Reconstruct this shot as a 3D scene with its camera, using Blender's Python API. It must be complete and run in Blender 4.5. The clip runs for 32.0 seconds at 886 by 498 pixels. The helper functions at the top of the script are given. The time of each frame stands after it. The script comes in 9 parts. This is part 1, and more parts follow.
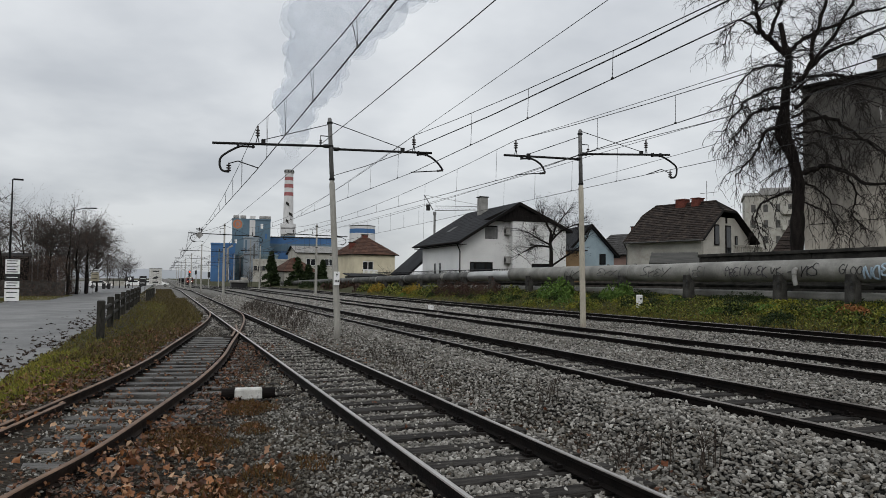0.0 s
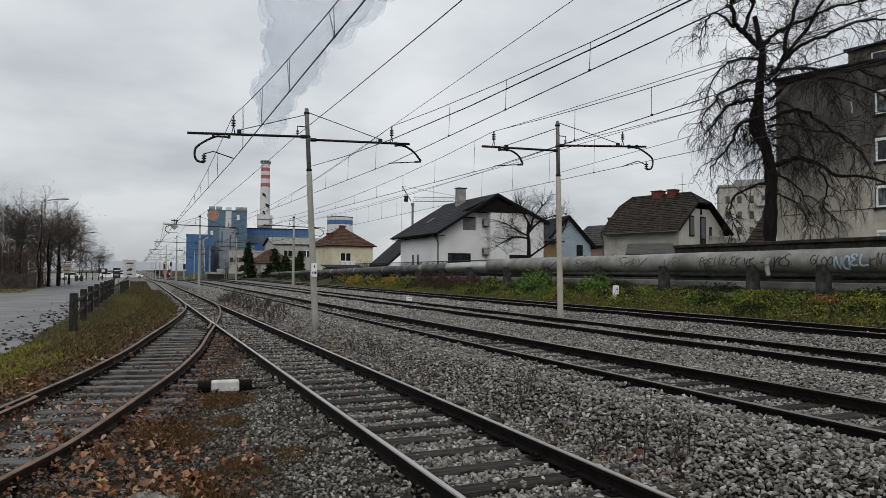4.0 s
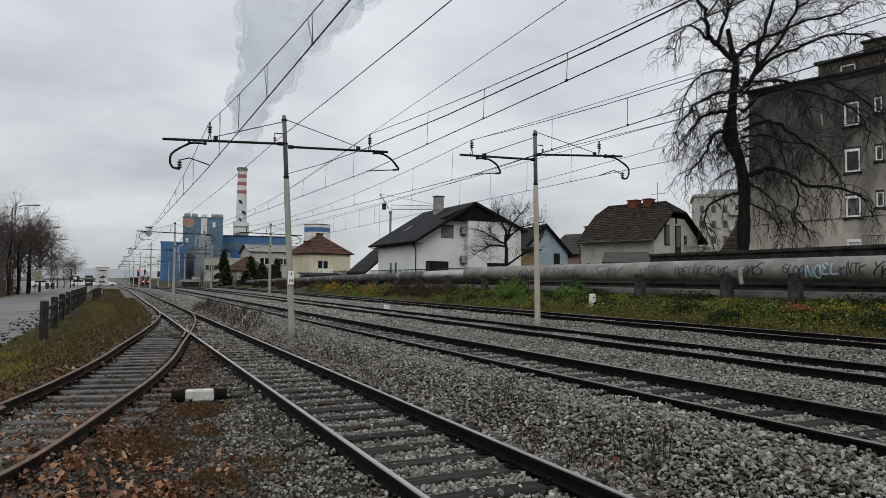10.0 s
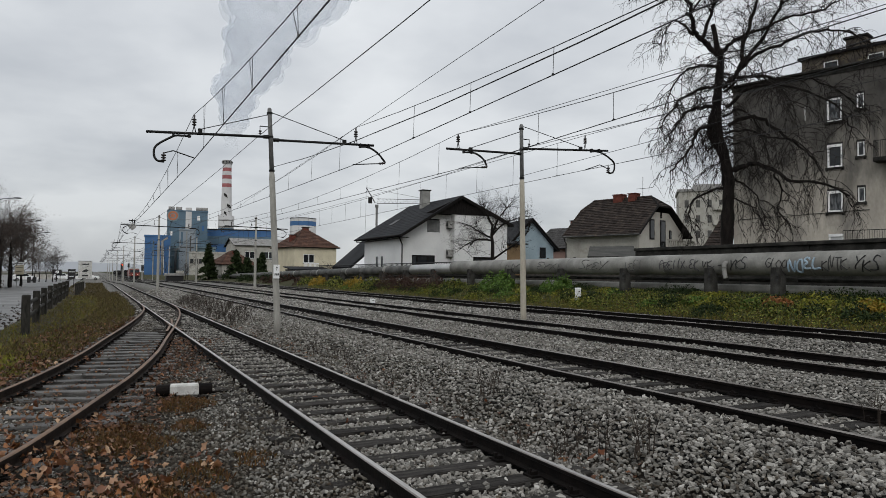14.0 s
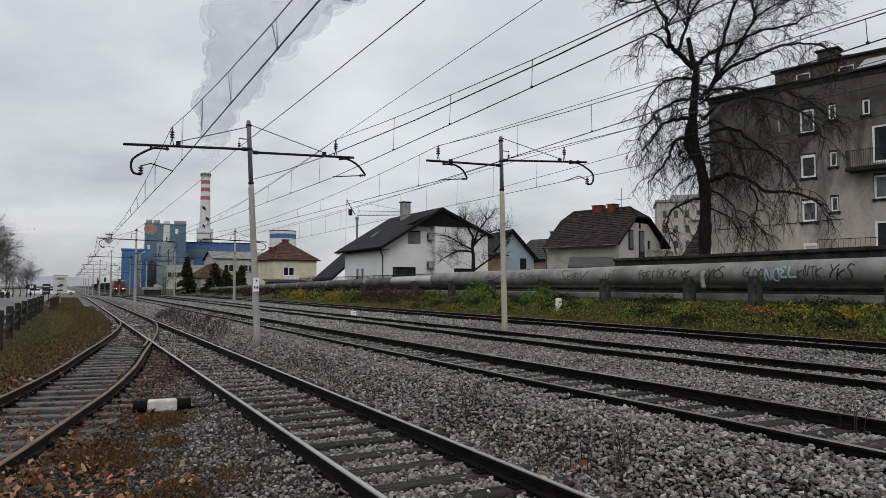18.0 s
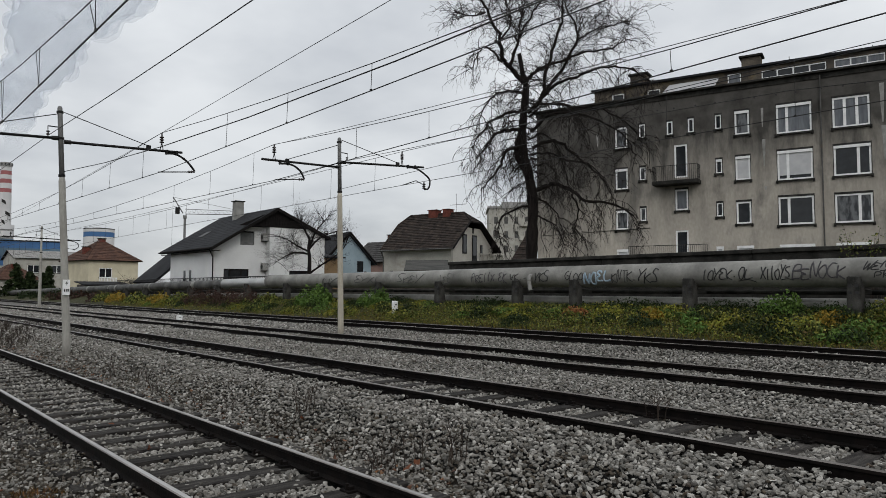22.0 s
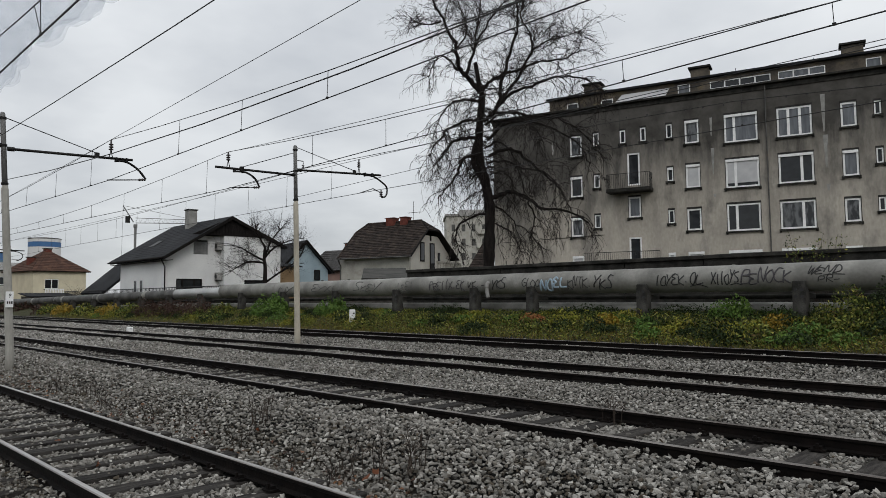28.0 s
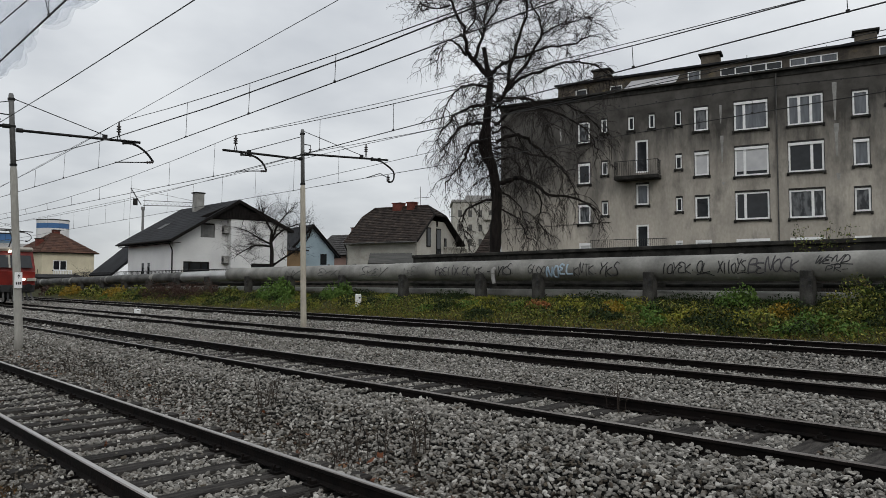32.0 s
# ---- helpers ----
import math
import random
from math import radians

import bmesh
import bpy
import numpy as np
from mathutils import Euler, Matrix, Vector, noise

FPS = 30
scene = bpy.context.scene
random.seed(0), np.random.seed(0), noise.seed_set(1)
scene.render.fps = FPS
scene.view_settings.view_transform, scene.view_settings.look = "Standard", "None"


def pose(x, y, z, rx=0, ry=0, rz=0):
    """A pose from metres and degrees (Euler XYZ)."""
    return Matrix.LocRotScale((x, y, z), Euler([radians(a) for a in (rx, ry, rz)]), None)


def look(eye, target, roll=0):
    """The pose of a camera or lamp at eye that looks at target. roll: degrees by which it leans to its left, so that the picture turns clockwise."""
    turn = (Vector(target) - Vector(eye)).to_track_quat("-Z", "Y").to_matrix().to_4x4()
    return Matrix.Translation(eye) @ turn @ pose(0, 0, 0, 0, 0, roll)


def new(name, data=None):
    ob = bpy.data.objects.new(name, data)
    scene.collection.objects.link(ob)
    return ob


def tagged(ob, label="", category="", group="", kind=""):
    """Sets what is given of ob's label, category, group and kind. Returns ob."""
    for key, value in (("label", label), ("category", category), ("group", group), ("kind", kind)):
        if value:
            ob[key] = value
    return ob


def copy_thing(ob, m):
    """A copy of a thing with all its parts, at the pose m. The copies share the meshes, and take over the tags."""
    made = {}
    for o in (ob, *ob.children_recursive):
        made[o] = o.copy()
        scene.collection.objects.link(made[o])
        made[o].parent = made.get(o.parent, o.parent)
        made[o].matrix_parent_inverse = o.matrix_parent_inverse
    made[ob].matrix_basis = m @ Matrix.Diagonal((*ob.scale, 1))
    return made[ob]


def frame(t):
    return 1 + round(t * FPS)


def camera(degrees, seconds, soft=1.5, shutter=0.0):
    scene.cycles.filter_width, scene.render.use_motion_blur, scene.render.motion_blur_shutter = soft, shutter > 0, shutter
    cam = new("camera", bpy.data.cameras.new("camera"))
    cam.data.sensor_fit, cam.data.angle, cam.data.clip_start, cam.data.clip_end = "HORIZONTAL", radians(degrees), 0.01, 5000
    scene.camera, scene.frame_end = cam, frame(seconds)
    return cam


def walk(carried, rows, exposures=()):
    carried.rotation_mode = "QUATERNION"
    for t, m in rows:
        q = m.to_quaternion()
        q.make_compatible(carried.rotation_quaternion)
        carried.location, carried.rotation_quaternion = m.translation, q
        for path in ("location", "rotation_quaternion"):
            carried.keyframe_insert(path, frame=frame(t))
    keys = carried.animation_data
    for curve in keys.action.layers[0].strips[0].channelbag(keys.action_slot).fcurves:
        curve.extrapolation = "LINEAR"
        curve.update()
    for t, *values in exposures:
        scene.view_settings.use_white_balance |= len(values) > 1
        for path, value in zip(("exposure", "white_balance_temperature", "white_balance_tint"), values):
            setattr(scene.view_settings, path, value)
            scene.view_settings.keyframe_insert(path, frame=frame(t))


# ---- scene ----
EYE = 1.466
cam = camera(65.2, 32.0, 0.5)
# seconds, yaw, pitch, roll
ROWS = [
    (0.0, -21.92, 2.63, -0.54), (0.5, -22.03, 2.58, -0.54), (1.0, -22.02, 2.55, -0.49), (1.5, -22.43, 2.45, -0.53),
    (2.0, -22.49, 2.49, -0.60), (2.5, -22.81, 2.23, -0.55), (3.0, -23.32, 1.92, -0.56), (3.5, -23.51, 1.91, -0.56),
    (4.0, -23.74, 1.92, -0.40), (4.5, -24.28, 2.01, -0.43), (6.5, -25.05, 2.20, -0.39), (7.0, -24.96, 2.24, -0.43),
    (7.5, -24.97, 2.46, -0.48), (8.0, -25.21, 2.50, -0.44), (8.5, -25.33, 2.49, -0.60), (9.0, -25.43, 2.48, -0.61),
    (9.5, -25.54, 2.34, -0.51), (10.0, -25.57, 2.60, -0.49), (10.5, -25.74, 2.80, -0.42), (11.0, -25.98, 2.75, -0.42),
    (11.5, -26.12, 2.67, -0.39), (12.0, -26.47, 2.64, -0.45), (12.5, -26.46, 2.54, -0.58), (13.0, -26.41, 2.49, -0.62),
    (13.5, -26.38, 2.24, -0.68), (14.0, -26.71, 2.11, -0.52), (14.5, -27.32, 2.21, -0.46), (15.0, -27.56, 2.45, -0.22),
    (15.5, -27.83, 2.78, -0.06), (17.5, -28.18, 3.01, 0.09), (18.0, -28.30, 3.08, -0.05), (18.5, -28.30, 2.98, 0.01),
    (19.0, -28.97, 3.08, 0.02), (19.5, -30.49, 2.90, 0.18), (20.0, -32.10, 2.89, 0.23), (20.5, -35.38, 3.07, 0.34),
    (21.0, -38.07, 3.22, 0.55), (21.5, -40.72, 3.16, 0.61), (22.0, -41.72, 3.31, -0.03), (22.5, -43.63, 3.32, -0.20),
    (23.0, -44.49, 3.43, 0.08), (23.5, -44.96, 3.80, 0.52), (24.0, -45.04, 4.44, 0.86), (24.5, -45.38, 4.77, 0.89),
    (25.0, -45.89, 4.84, 0.88), (25.5, -45.70, 4.65, 0.72), (27.5, -45.46, 4.14, 0.51), (28.0, -45.23, 3.94, 0.57),
    (28.5, -45.03, 3.80, 0.46), (29.0, -44.85, 3.71, 0.28), (29.5, -44.68, 3.36, 0.25), (30.0, -44.70, 3.15, 0.18),
    (30.5, -45.02, 2.74, 0.18), (31.0, -44.96, 2.46, 0.16), (31.5, -44.90, 2.53, 0.03), (32.0, -44.70, 2.75, -0.07),
]


def aim(yaw, pitch, roll):
    return pose(0, 0, EYE, 0, 0, yaw) @ pose(0, 0, 0, pitch) @ pose(0, 0, 0, 0, roll) @ pose(0, 0, 0, 90)


walk(cam, [(t, aim(a, b, c)) for t, a, b, c in ROWS])

# ---- world, sun ----
world = bpy.data.worlds.new("overcast")
scene.world = world
world.use_nodes = True
wt = world.node_tree
wn, wl = wt.nodes, wt.links
bg = wn["Background"]

SUN_EL, SUN_AZ = radians(32), radians(205)
sky = wn.new("ShaderNodeTexSky")
sky.sky_type = 'NISHITA'
sky.sun_disc = False
sky.sun_elevation, sky.sun_rotation = SUN_EL, SUN_AZ
tc = wn.new("ShaderNodeTexCoord")
sep = wn.new("ShaderNodeSeparateXYZ")
wl.new(tc.outputs["Generated"], sep.inputs[0])
# flat cloud deck: direction divided by its height
zadd = wn.new("ShaderNodeMath"); zadd.operation = 'ADD'; zadd.inputs[1].default_value = 0.22
zmax = wn.new("ShaderNodeMath"); zmax.operation = 'MAXIMUM'; zmax.inputs[1].default_value = 0.05
wl.new(sep.outputs[2], zmax.inputs[0]); wl.new(zmax.outputs[0], zadd.inputs[0])
div = wn.new("ShaderNodeVectorMath"); div.operation = 'DIVIDE'
comb = wn.new("ShaderNodeCombineXYZ")
for i in range(3):
    wl.new(zadd.outputs[0], comb.inputs[i])
wl.new(tc.outputs["Generated"], div.inputs[0]); wl.new(comb.outputs[0], div.inputs[1])
n1 = wn.new("ShaderNodeTexNoise"); n1.inputs["Scale"].default_value = 1.5; n1.inputs["Detail"].default_value = 5; n1.inputs["Roughness"].default_value = 0.48
wl.new(div.outputs[0], n1.inputs["Vector"])
cr = wn.new("ShaderNodeValToRGB")
cr.color_ramp.elements[0].position, cr.color_ramp.elements[0].color = 0.34, (0.507, 0.532, 0.566, 1)
cr.color_ramp.elements[1].position, cr.color_ramp.elements[1].color = 0.62, (0.735, 0.758, 0.778, 1)
wl.new(n1.outputs["Fac"], cr.inputs[0])
# an overcast sky grows brighter towards the zenith
grad = wn.new("ShaderNodeMapRange")
grad.inputs["From Min"].default_value, grad.inputs["From Max"].default_value = 0.0, 1.0
grad.inputs["To Min"].default_value, grad.inputs["To Max"].default_value = 0.88, 1.75
wl.new(sep.outputs[2], grad.inputs["Value"])
mul = wn.new("ShaderNodeMixRGB"); mul.blend_type = 'MULTIPLY'; mul.inputs[0].default_value = 1
wl.new(cr.outputs[0], mul.inputs[1]); wl.new(grad.outputs[0], mul.inputs[2])
nis = wn.new("ShaderNodeMixRGB"); nis.blend_type = 'MULTIPLY'; nis.inputs[0].default_value = 1; nis.inputs[2].default_value = (0.08, 0.08, 0.08, 1)
wl.new(sky.outputs[0], nis.inputs[1])
mixs = wn.new("ShaderNodeMixRGB"); mixs.inputs[0].default_value = 0.92
wl.new(nis.outputs[0], mixs.inputs[1]); wl.new(mul.outputs[0], mixs.inputs[2])
wl.new(mixs.outputs[0], bg.inputs["Color"])
bg.inputs["Strength"].default_value = 1.0

sun = new("sun", bpy.data.lights.new("sun", 'SUN'))
sun.data.energy, sun.data.angle, sun.data.color = 0.6, radians(25), (1.0, 0.97, 0.93)
sun.matrix_world = look((0, 0, 50), (0 - math.sin(SUN_AZ) * 50, 0 - math.cos(SUN_AZ) * 50, 50 - math.tan(SUN_EL) * 50))
scene.view_settings.exposure = 0.0


# ---- materials ----
def mat(name, c1, c2=None, scale=3.0, rough=0.7, metal=0.0, bump=0.0, bscale=None, fine=0.0, detail=6, spread=(0.35, 0.65),
        random=0.0, island=0.0, stretch=(1, 1, 1), c3=None, c3scale=0.7, c3range=(0.5, 0.7), spec=0.4, alpha=1.0):
    """A procedural surface: two colours in a noise, a third in coarse stains, fine grain and bump."""
    m = bpy.data.materials.new(name)
    m.use_nodes = True
    nt = m.node_tree
    N, L = nt.nodes, nt.links
    b = N["Principled BSDF"]
    b.inputs["Roughness"].default_value = rough
    b.inputs["Metallic"].default_value = metal
    b.inputs["Specular IOR Level"].default_value = min(spec, 0.12) if rough >= 0.8 else spec
    if alpha < 1:
        b.inputs["Alpha"].default_value = alpha
    c2 = c2 or tuple(v * 0.75 for v in c1)
    t = N.new("ShaderNodeTexCoord")
    mp = N.new("ShaderNodeMapping")
    mp.inputs["Scale"].default_value = stretch
    L.new(t.outputs["Object"], mp.inputs[0])
    a = N.new("ShaderNodeTexNoise")
    a.inputs["Scale"].default_value, a.inputs["Detail"].default_value = scale, detail
    L.new(mp.outputs[0], a.inputs["Vector"])
    r = N.new("ShaderNodeValToRGB")
    r.color_ramp.elements[0].position, r.color_ramp.elements[0].color = spread[0], (*c2, 1)
    r.color_ramp.elements[1].position, r.color_ramp.elements[1].color = spread[1], (*c1, 1)
    L.new(a.outputs["Fac"], r.inputs[0])
    col = r.outputs[0]
    if c3:
        s = N.new("ShaderNodeTexNoise")
        s.inputs["Scale"].default_value, s.inputs["Detail"].default_value, s.inputs["Roughness"].default_value = c3scale, 7, 0.65
        L.new(mp.outputs[0], s.inputs["Vector"])
        f = N.new("ShaderNodeMapRange")
        f.inputs["From Min"].default_value, f.inputs["From Max"].default_value = c3range
        L.new(s.outputs["Fac"], f.inputs["Value"])
        x = N.new("ShaderNodeMixRGB")
        x.inputs[2].default_value = (*c3, 1)
        L.new(f.outputs[0], x.inputs[0]); L.new(col, x.inputs[1])
        col = x.outputs[0]
    if random or island:
        g = N.new("ShaderNodeNewGeometry" if island else "ShaderNodeObjectInfo")
        f = N.new("ShaderNodeMapRange")
        v = island or random
        f.inputs["To Min"].default_value, f.inputs["To Max"].default_value = 1 - v, 1 + v
        L.new(g.outputs["Random Per Island" if island else "Random"], f.inputs["Value"])
        x = N.new("ShaderNodeMixRGB")
        x.blend_type = 'MULTIPLY'
        x.inputs[0].default_value = 1
        L.new(col, x.inputs[1]); L.new(f.outputs[0], x.inputs[2])
        col = x.outputs[0]
    if fine:
        s = N.new("ShaderNodeTexNoise")
        s.inputs["Scale"].default_value, s.inputs["Detail"].default_value = scale * 14, 3
        L.new(mp.outputs[0], s.inputs["Vector"])
        f = N.new("ShaderNodeMapRange")
        f.inputs["From Min"].default_value, f.inputs["From Max"].default_value = 0.3, 0.7
        f.inputs["To Min"].default_value, f.inputs["To Max"].default_value = 1 - fine, 1 + fine
        L.new(s.outputs["Fac"], f.inputs["Value"])
        x = N.new("ShaderNodeMixRGB")
        x.blend_type = 'MULTIPLY'
        x.inputs[0].default_value = 1
        L.new(col, x.inputs[1]); L.new(f.outputs[0], x.inputs[2])
        col = x.outputs[0]
    L.new(col, b.inputs["Base Color"])
    if bump:
        s = N.new("ShaderNodeTexNoise")
        s.inputs["Scale"].default_value, s.inputs["Detail"].default_value = bscale or scale * 6, 5
        L.new(mp.outputs[0], s.inputs["Vector"])
        u = N.new("ShaderNodeBump")
        u.inputs["Strength"].default_value, u.inputs["Distance"].default_value = bump, 0.02
        L.new(s.outputs["Fac"], u.inputs["Height"]); L.new(u.outputs[0], b.inputs["Normal"])
    return m


def palette(name, colours, rough=0.8, island=True, spec=0.2, trans=0.0):
    """A few colours picked at random for each island of a mesh."""
    m = bpy.data.materials.new(name)
    m.use_nodes = True
    N, L = m.node_tree.nodes, m.node_tree.links
    b = N["Principled BSDF"]
    b.inputs["Roughness"].default_value, b.inputs["Specular IOR Level"].default_value = rough, spec
    g = N.new("ShaderNodeNewGeometry" if island else "ShaderNodeObjectInfo")
    r = N.new("ShaderNodeValToRGB")
    r.color_ramp.interpolation = 'LINEAR'
    el = r.color_ramp.elements
    while len(el) < len(colours):
        el.new(0.5)
    for i, c in enumerate(colours):
        el[i].position, el[i].color = i / max(1, len(colours) - 1), (*c, 1)
    L.new(g.outputs["Random Per Island" if island else "Random"], r.inputs[0])
    L.new(r.outputs[0], b.inputs["Base Color"])
    return m


M = {}
M['stone'] = palette("ballast_stone", [(0.035, 0.033, 0.029), (0.17, 0.16, 0.143), (0.27, 0.256, 0.232), (0.16, 0.145, 0.124), (0.45, 0.432, 0.396), (0.25, 0.238, 0.215), (0.09, 0.086, 0.077), (0.24, 0.229, 0.208)], rough=0.8, spec=0.12)
M['stone_soiled_shaded'] = palette("earth_stained_stone", [(0.03, 0.025, 0.02), (0.085, 0.076, 0.062), (0.14, 0.13, 0.11), (0.068, 0.052, 0.039), (0.24, 0.228, 0.20), (0.05, 0.043, 0.035), (0.10, 0.083, 0.062), (0.042, 0.036, 0.03)], rough=0.8, spec=0.12)
M['twig_brown'] = mat("brown_twig", (0.06, 0.047, 0.038), (0.03, 0.024, 0.02), 5, 0.9)
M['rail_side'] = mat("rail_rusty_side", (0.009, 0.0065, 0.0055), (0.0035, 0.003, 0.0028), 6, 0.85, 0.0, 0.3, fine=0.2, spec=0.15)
M['rail_brown'] = mat("rail_brown_side", (0.03, 0.0205, 0.0155), (0.012, 0.0092, 0.008), 5, 0.8, 0.0, 0.3, fine=0.2)
M['rail_top'] = mat("rail_worn_head", (0.46, 0.445, 0.42), (0.26, 0.235, 0.21), 1.5, 0.32, 0.9, fine=0.1, stretch=(1, 0.2, 1))
M['rail_rust'] = mat("rail_rusty_head", (0.20, 0.115, 0.065), (0.09, 0.05, 0.03), 3, 0.55, 0.5, fine=0.15)
M['rail_dull'] = mat("rail_dark_head", (0.24, 0.22, 0.20), (0.10, 0.085, 0.075), 2, 0.42, 0.7, fine=0.1, stretch=(1, 0.2, 1))
M['sleeper'] = mat("old_oak_sleeper", (0.055, 0.050, 0.045), (0.014, 0.0125, 0.0115), 3, 0.85, 0, 0.5, 18, 0.25, stretch=(1, 6, 3), random=0.35)
M['sleeper_grey'] = mat("wet_grey_sleeper", (0.11, 0.105, 0.098), (0.032, 0.03, 0.027), 3, 0.6, 0, 0.5, 18, 0.25, stretch=(1, 6, 3), random=0.35)
M['concrete'] = mat("grey_concrete", (0.36, 0.355, 0.34), (0.24, 0.235, 0.225), 2.2, 0.85, 0, 0.25, 25, 0.12, c3=(0.15, 0.14, 0.125), c3scale=1.1)
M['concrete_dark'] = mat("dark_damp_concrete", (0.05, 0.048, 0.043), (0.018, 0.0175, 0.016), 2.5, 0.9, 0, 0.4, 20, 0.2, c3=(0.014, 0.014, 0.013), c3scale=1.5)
M['mast'] = mat("pale_concrete_mast", (0.40, 0.39, 0.355), (0.29, 0.28, 0.25), 1.4, 0.8, 0, 0.15, 30, 0.1, stretch=(1, 1, 0.3), c3=(0.22, 0.205, 0.18), c3scale=0.9)
M['mast_warm'] = mat("cream_concrete_mast", (0.50, 0.46, 0.38), (0.36, 0.33, 0.27), 1.4, 0.8, 0, 0.15, 30, 0.1, stretch=(1, 1, 0.3), c3=(0.26, 0.235, 0.19), c3scale=0.9)
M['iron'] = mat("dark_iron", (0.022, 0.021, 0.020), (0.009, 0.009, 0.009), 5, 0.55, 0.6, 0.1, fine=0.2)
M['steel_grey'] = mat("grey_painted_steel", (0.20, 0.20, 0.195), (0.13, 0.13, 0.128), 3, 0.6, 0.2, 0.1, 12, 0.12)
M['steel_dark'] = mat("dark_zinc_downpipe", (0.10, 0.098, 0.092), (0.05, 0.049, 0.046), 2, 0.6, 0.2, 0.1, 12, 0.12, c3=(0.12, 0.07, 0.04), c3scale=1.6, c3range=(0.58, 0.7))
M['white_worn'] = mat("chipped_white_paint", (0.62, 0.61, 0.58), (0.42, 0.41, 0.38), 6, 0.7, fine=0.1, c3=(0.16, 0.15, 0.13), c3scale=5, c3range=(0.58, 0.66))
M['wire'] = mat("dark_wire", (0.025, 0.024, 0.023), (0.012, 0.012, 0.012), 5, 0.5, 0.5)
M['insulator'] = mat("brown_porcelain", (0.03, 0.02, 0.018), (0.015, 0.012, 0.012), 8, 0.2, 0, spec=0.6)
M['pipe'] = mat("weathered_zinc_sheet", (0.31, 0.303, 0.275), (0.165, 0.16, 0.145), 0.9, 0.55, 0.35, 0.2, 6, 0.1, spec=0.3, c3=(0.13, 0.125, 0.115), c3scale=0.5, c3range=(0.48, 0.72))
M['pipe_old'] = mat("dirty_old_zinc_sheet", (0.12, 0.118, 0.11), (0.048, 0.047, 0.044), 1.1, 0.65, 0.25, 0.35, 5, 0.15, spec=0.25, c3=(0.05, 0.048, 0.044), c3scale=0.8, c3range=(0.5, 0.68))
M['pipe_new'] = mat("bright_zinc_sheet", (0.44, 0.44, 0.43), (0.33, 0.33, 0.32), 0.9, 0.36, 0.7, 0.1, 6, 0.1)
M['black'] = mat("black_paint", (0.02, 0.02, 0.021), (0.012, 0.012, 0.012), 8, 0.5)
M['white'] = mat("white_paint", (0.85, 0.85, 0.84), (0.74, 0.74, 0.73), 3, 0.5, fine=0.05)
M['blind'] = mat("white_roller_blind", (0.52, 0.52, 0.52), (0.44, 0.44, 0.45), 2, 0.6)
M['glass'] = mat("dark_window_glass", (0.018, 0.021, 0.024), (0.010, 0.012, 0.014), 2, 0.05, 0, spec=0.4)
# sky and tree reflections are painted into these pane colours, along with curtains
M['curtain'] = mat("net_curtain_behind_glass", (0.12, 0.125, 0.13), (0.02, 0.022, 0.025), 1.9, 0.08, 0, stretch=(2.2, 2.2, 0.8), spec=0.4, spread=(0.42, 0.58))
M['net'] = mat("plain_net_curtain_behind_glass", (0.15, 0.16, 0.175), (0.085, 0.092, 0.103), 1.5, 0.08, 0, stretch=(3, 3, 0.5), spec=0.4)
M['bark'] = mat("dark_wet_bark", (0.022, 0.018, 0.016), (0.007, 0.006, 0.0055), 5, 0.9, 0, 0.8, 14, 0.3, stretch=(1, 1, 0.3))
M['twig'] = mat("dark_twig", (0.026, 0.021, 0.019), (0.012, 0.010, 0.009), 5, 0.9)


# ---- mesh helpers ----
def thing(name, at=(0, 0, 0), rz=0, label="", category="", group="", kind=""):
    e = new(name)
    e.empty_display_size = 0.2
    e.matrix_world = pose(*at, 0, 0, rz)
    return tagged(e, label, category, group, kind)


def part(name, bm, material, parent=None, label="", smooth=False):
    me = bpy.data.meshes.new(name)
    bm.normal_update()
    bm.to_mesh(me)
    bm.free()
    me.materials.append(material)
    if smooth:
        me.polygons.foreach_set("use_smooth", [True] * len(me.polygons))
    ob = new(name, me)
    if parent:
        ob.parent = parent
    return tagged(ob, label)


def alike(ob, m, parent):
    """Another piece on the same mesh."""
    o = new(ob.name.split(".")[0], ob.data)
    o.parent = parent
    o.matrix_basis = m
    return o


def quad_mesh(name, verts, faces, material, parent=None, label="", smooth=False):
    me = bpy.data.meshes.new(name)
    me.from_pydata([tuple(v) for v in verts], [], faces)
    me.update()
    me.materials.append(material)
    if smooth:
        me.polygons.foreach_set("use_smooth", [True] * len(me.polygons))
    ob = new(name, me)
    if parent:
        ob.parent = parent
    return tagged(ob, label)


def addbox(bm, x0, x1, y0, y1, z0, z1, bevel=0.0):
    """A block, with chamfered edges."""
    g = bmesh.ops.create_cube(bm, size=1)
    vs = g["verts"]
    for v in vs:
        v.co = Vector(((x0 + x1) / 2 + v.co.x * (x1 - x0), (y0 + y1) / 2 + v.co.y * (y1 - y0), (z0 + z1) / 2 + v.co.z * (z1 - z0)))
    if bevel:
        es = list({e for v in vs for e in v.link_edges})
        bmesh.ops.bevel(bm, geom=es, offset=bevel, segments=1, affect='EDGES', profile=0.5)
    return bm


def box(x0, x1, y0, y1, z0, z1, bevel=0.0):
    return addbox(bmesh.new(), x0, x1, y0, y1, z0, z1, bevel)


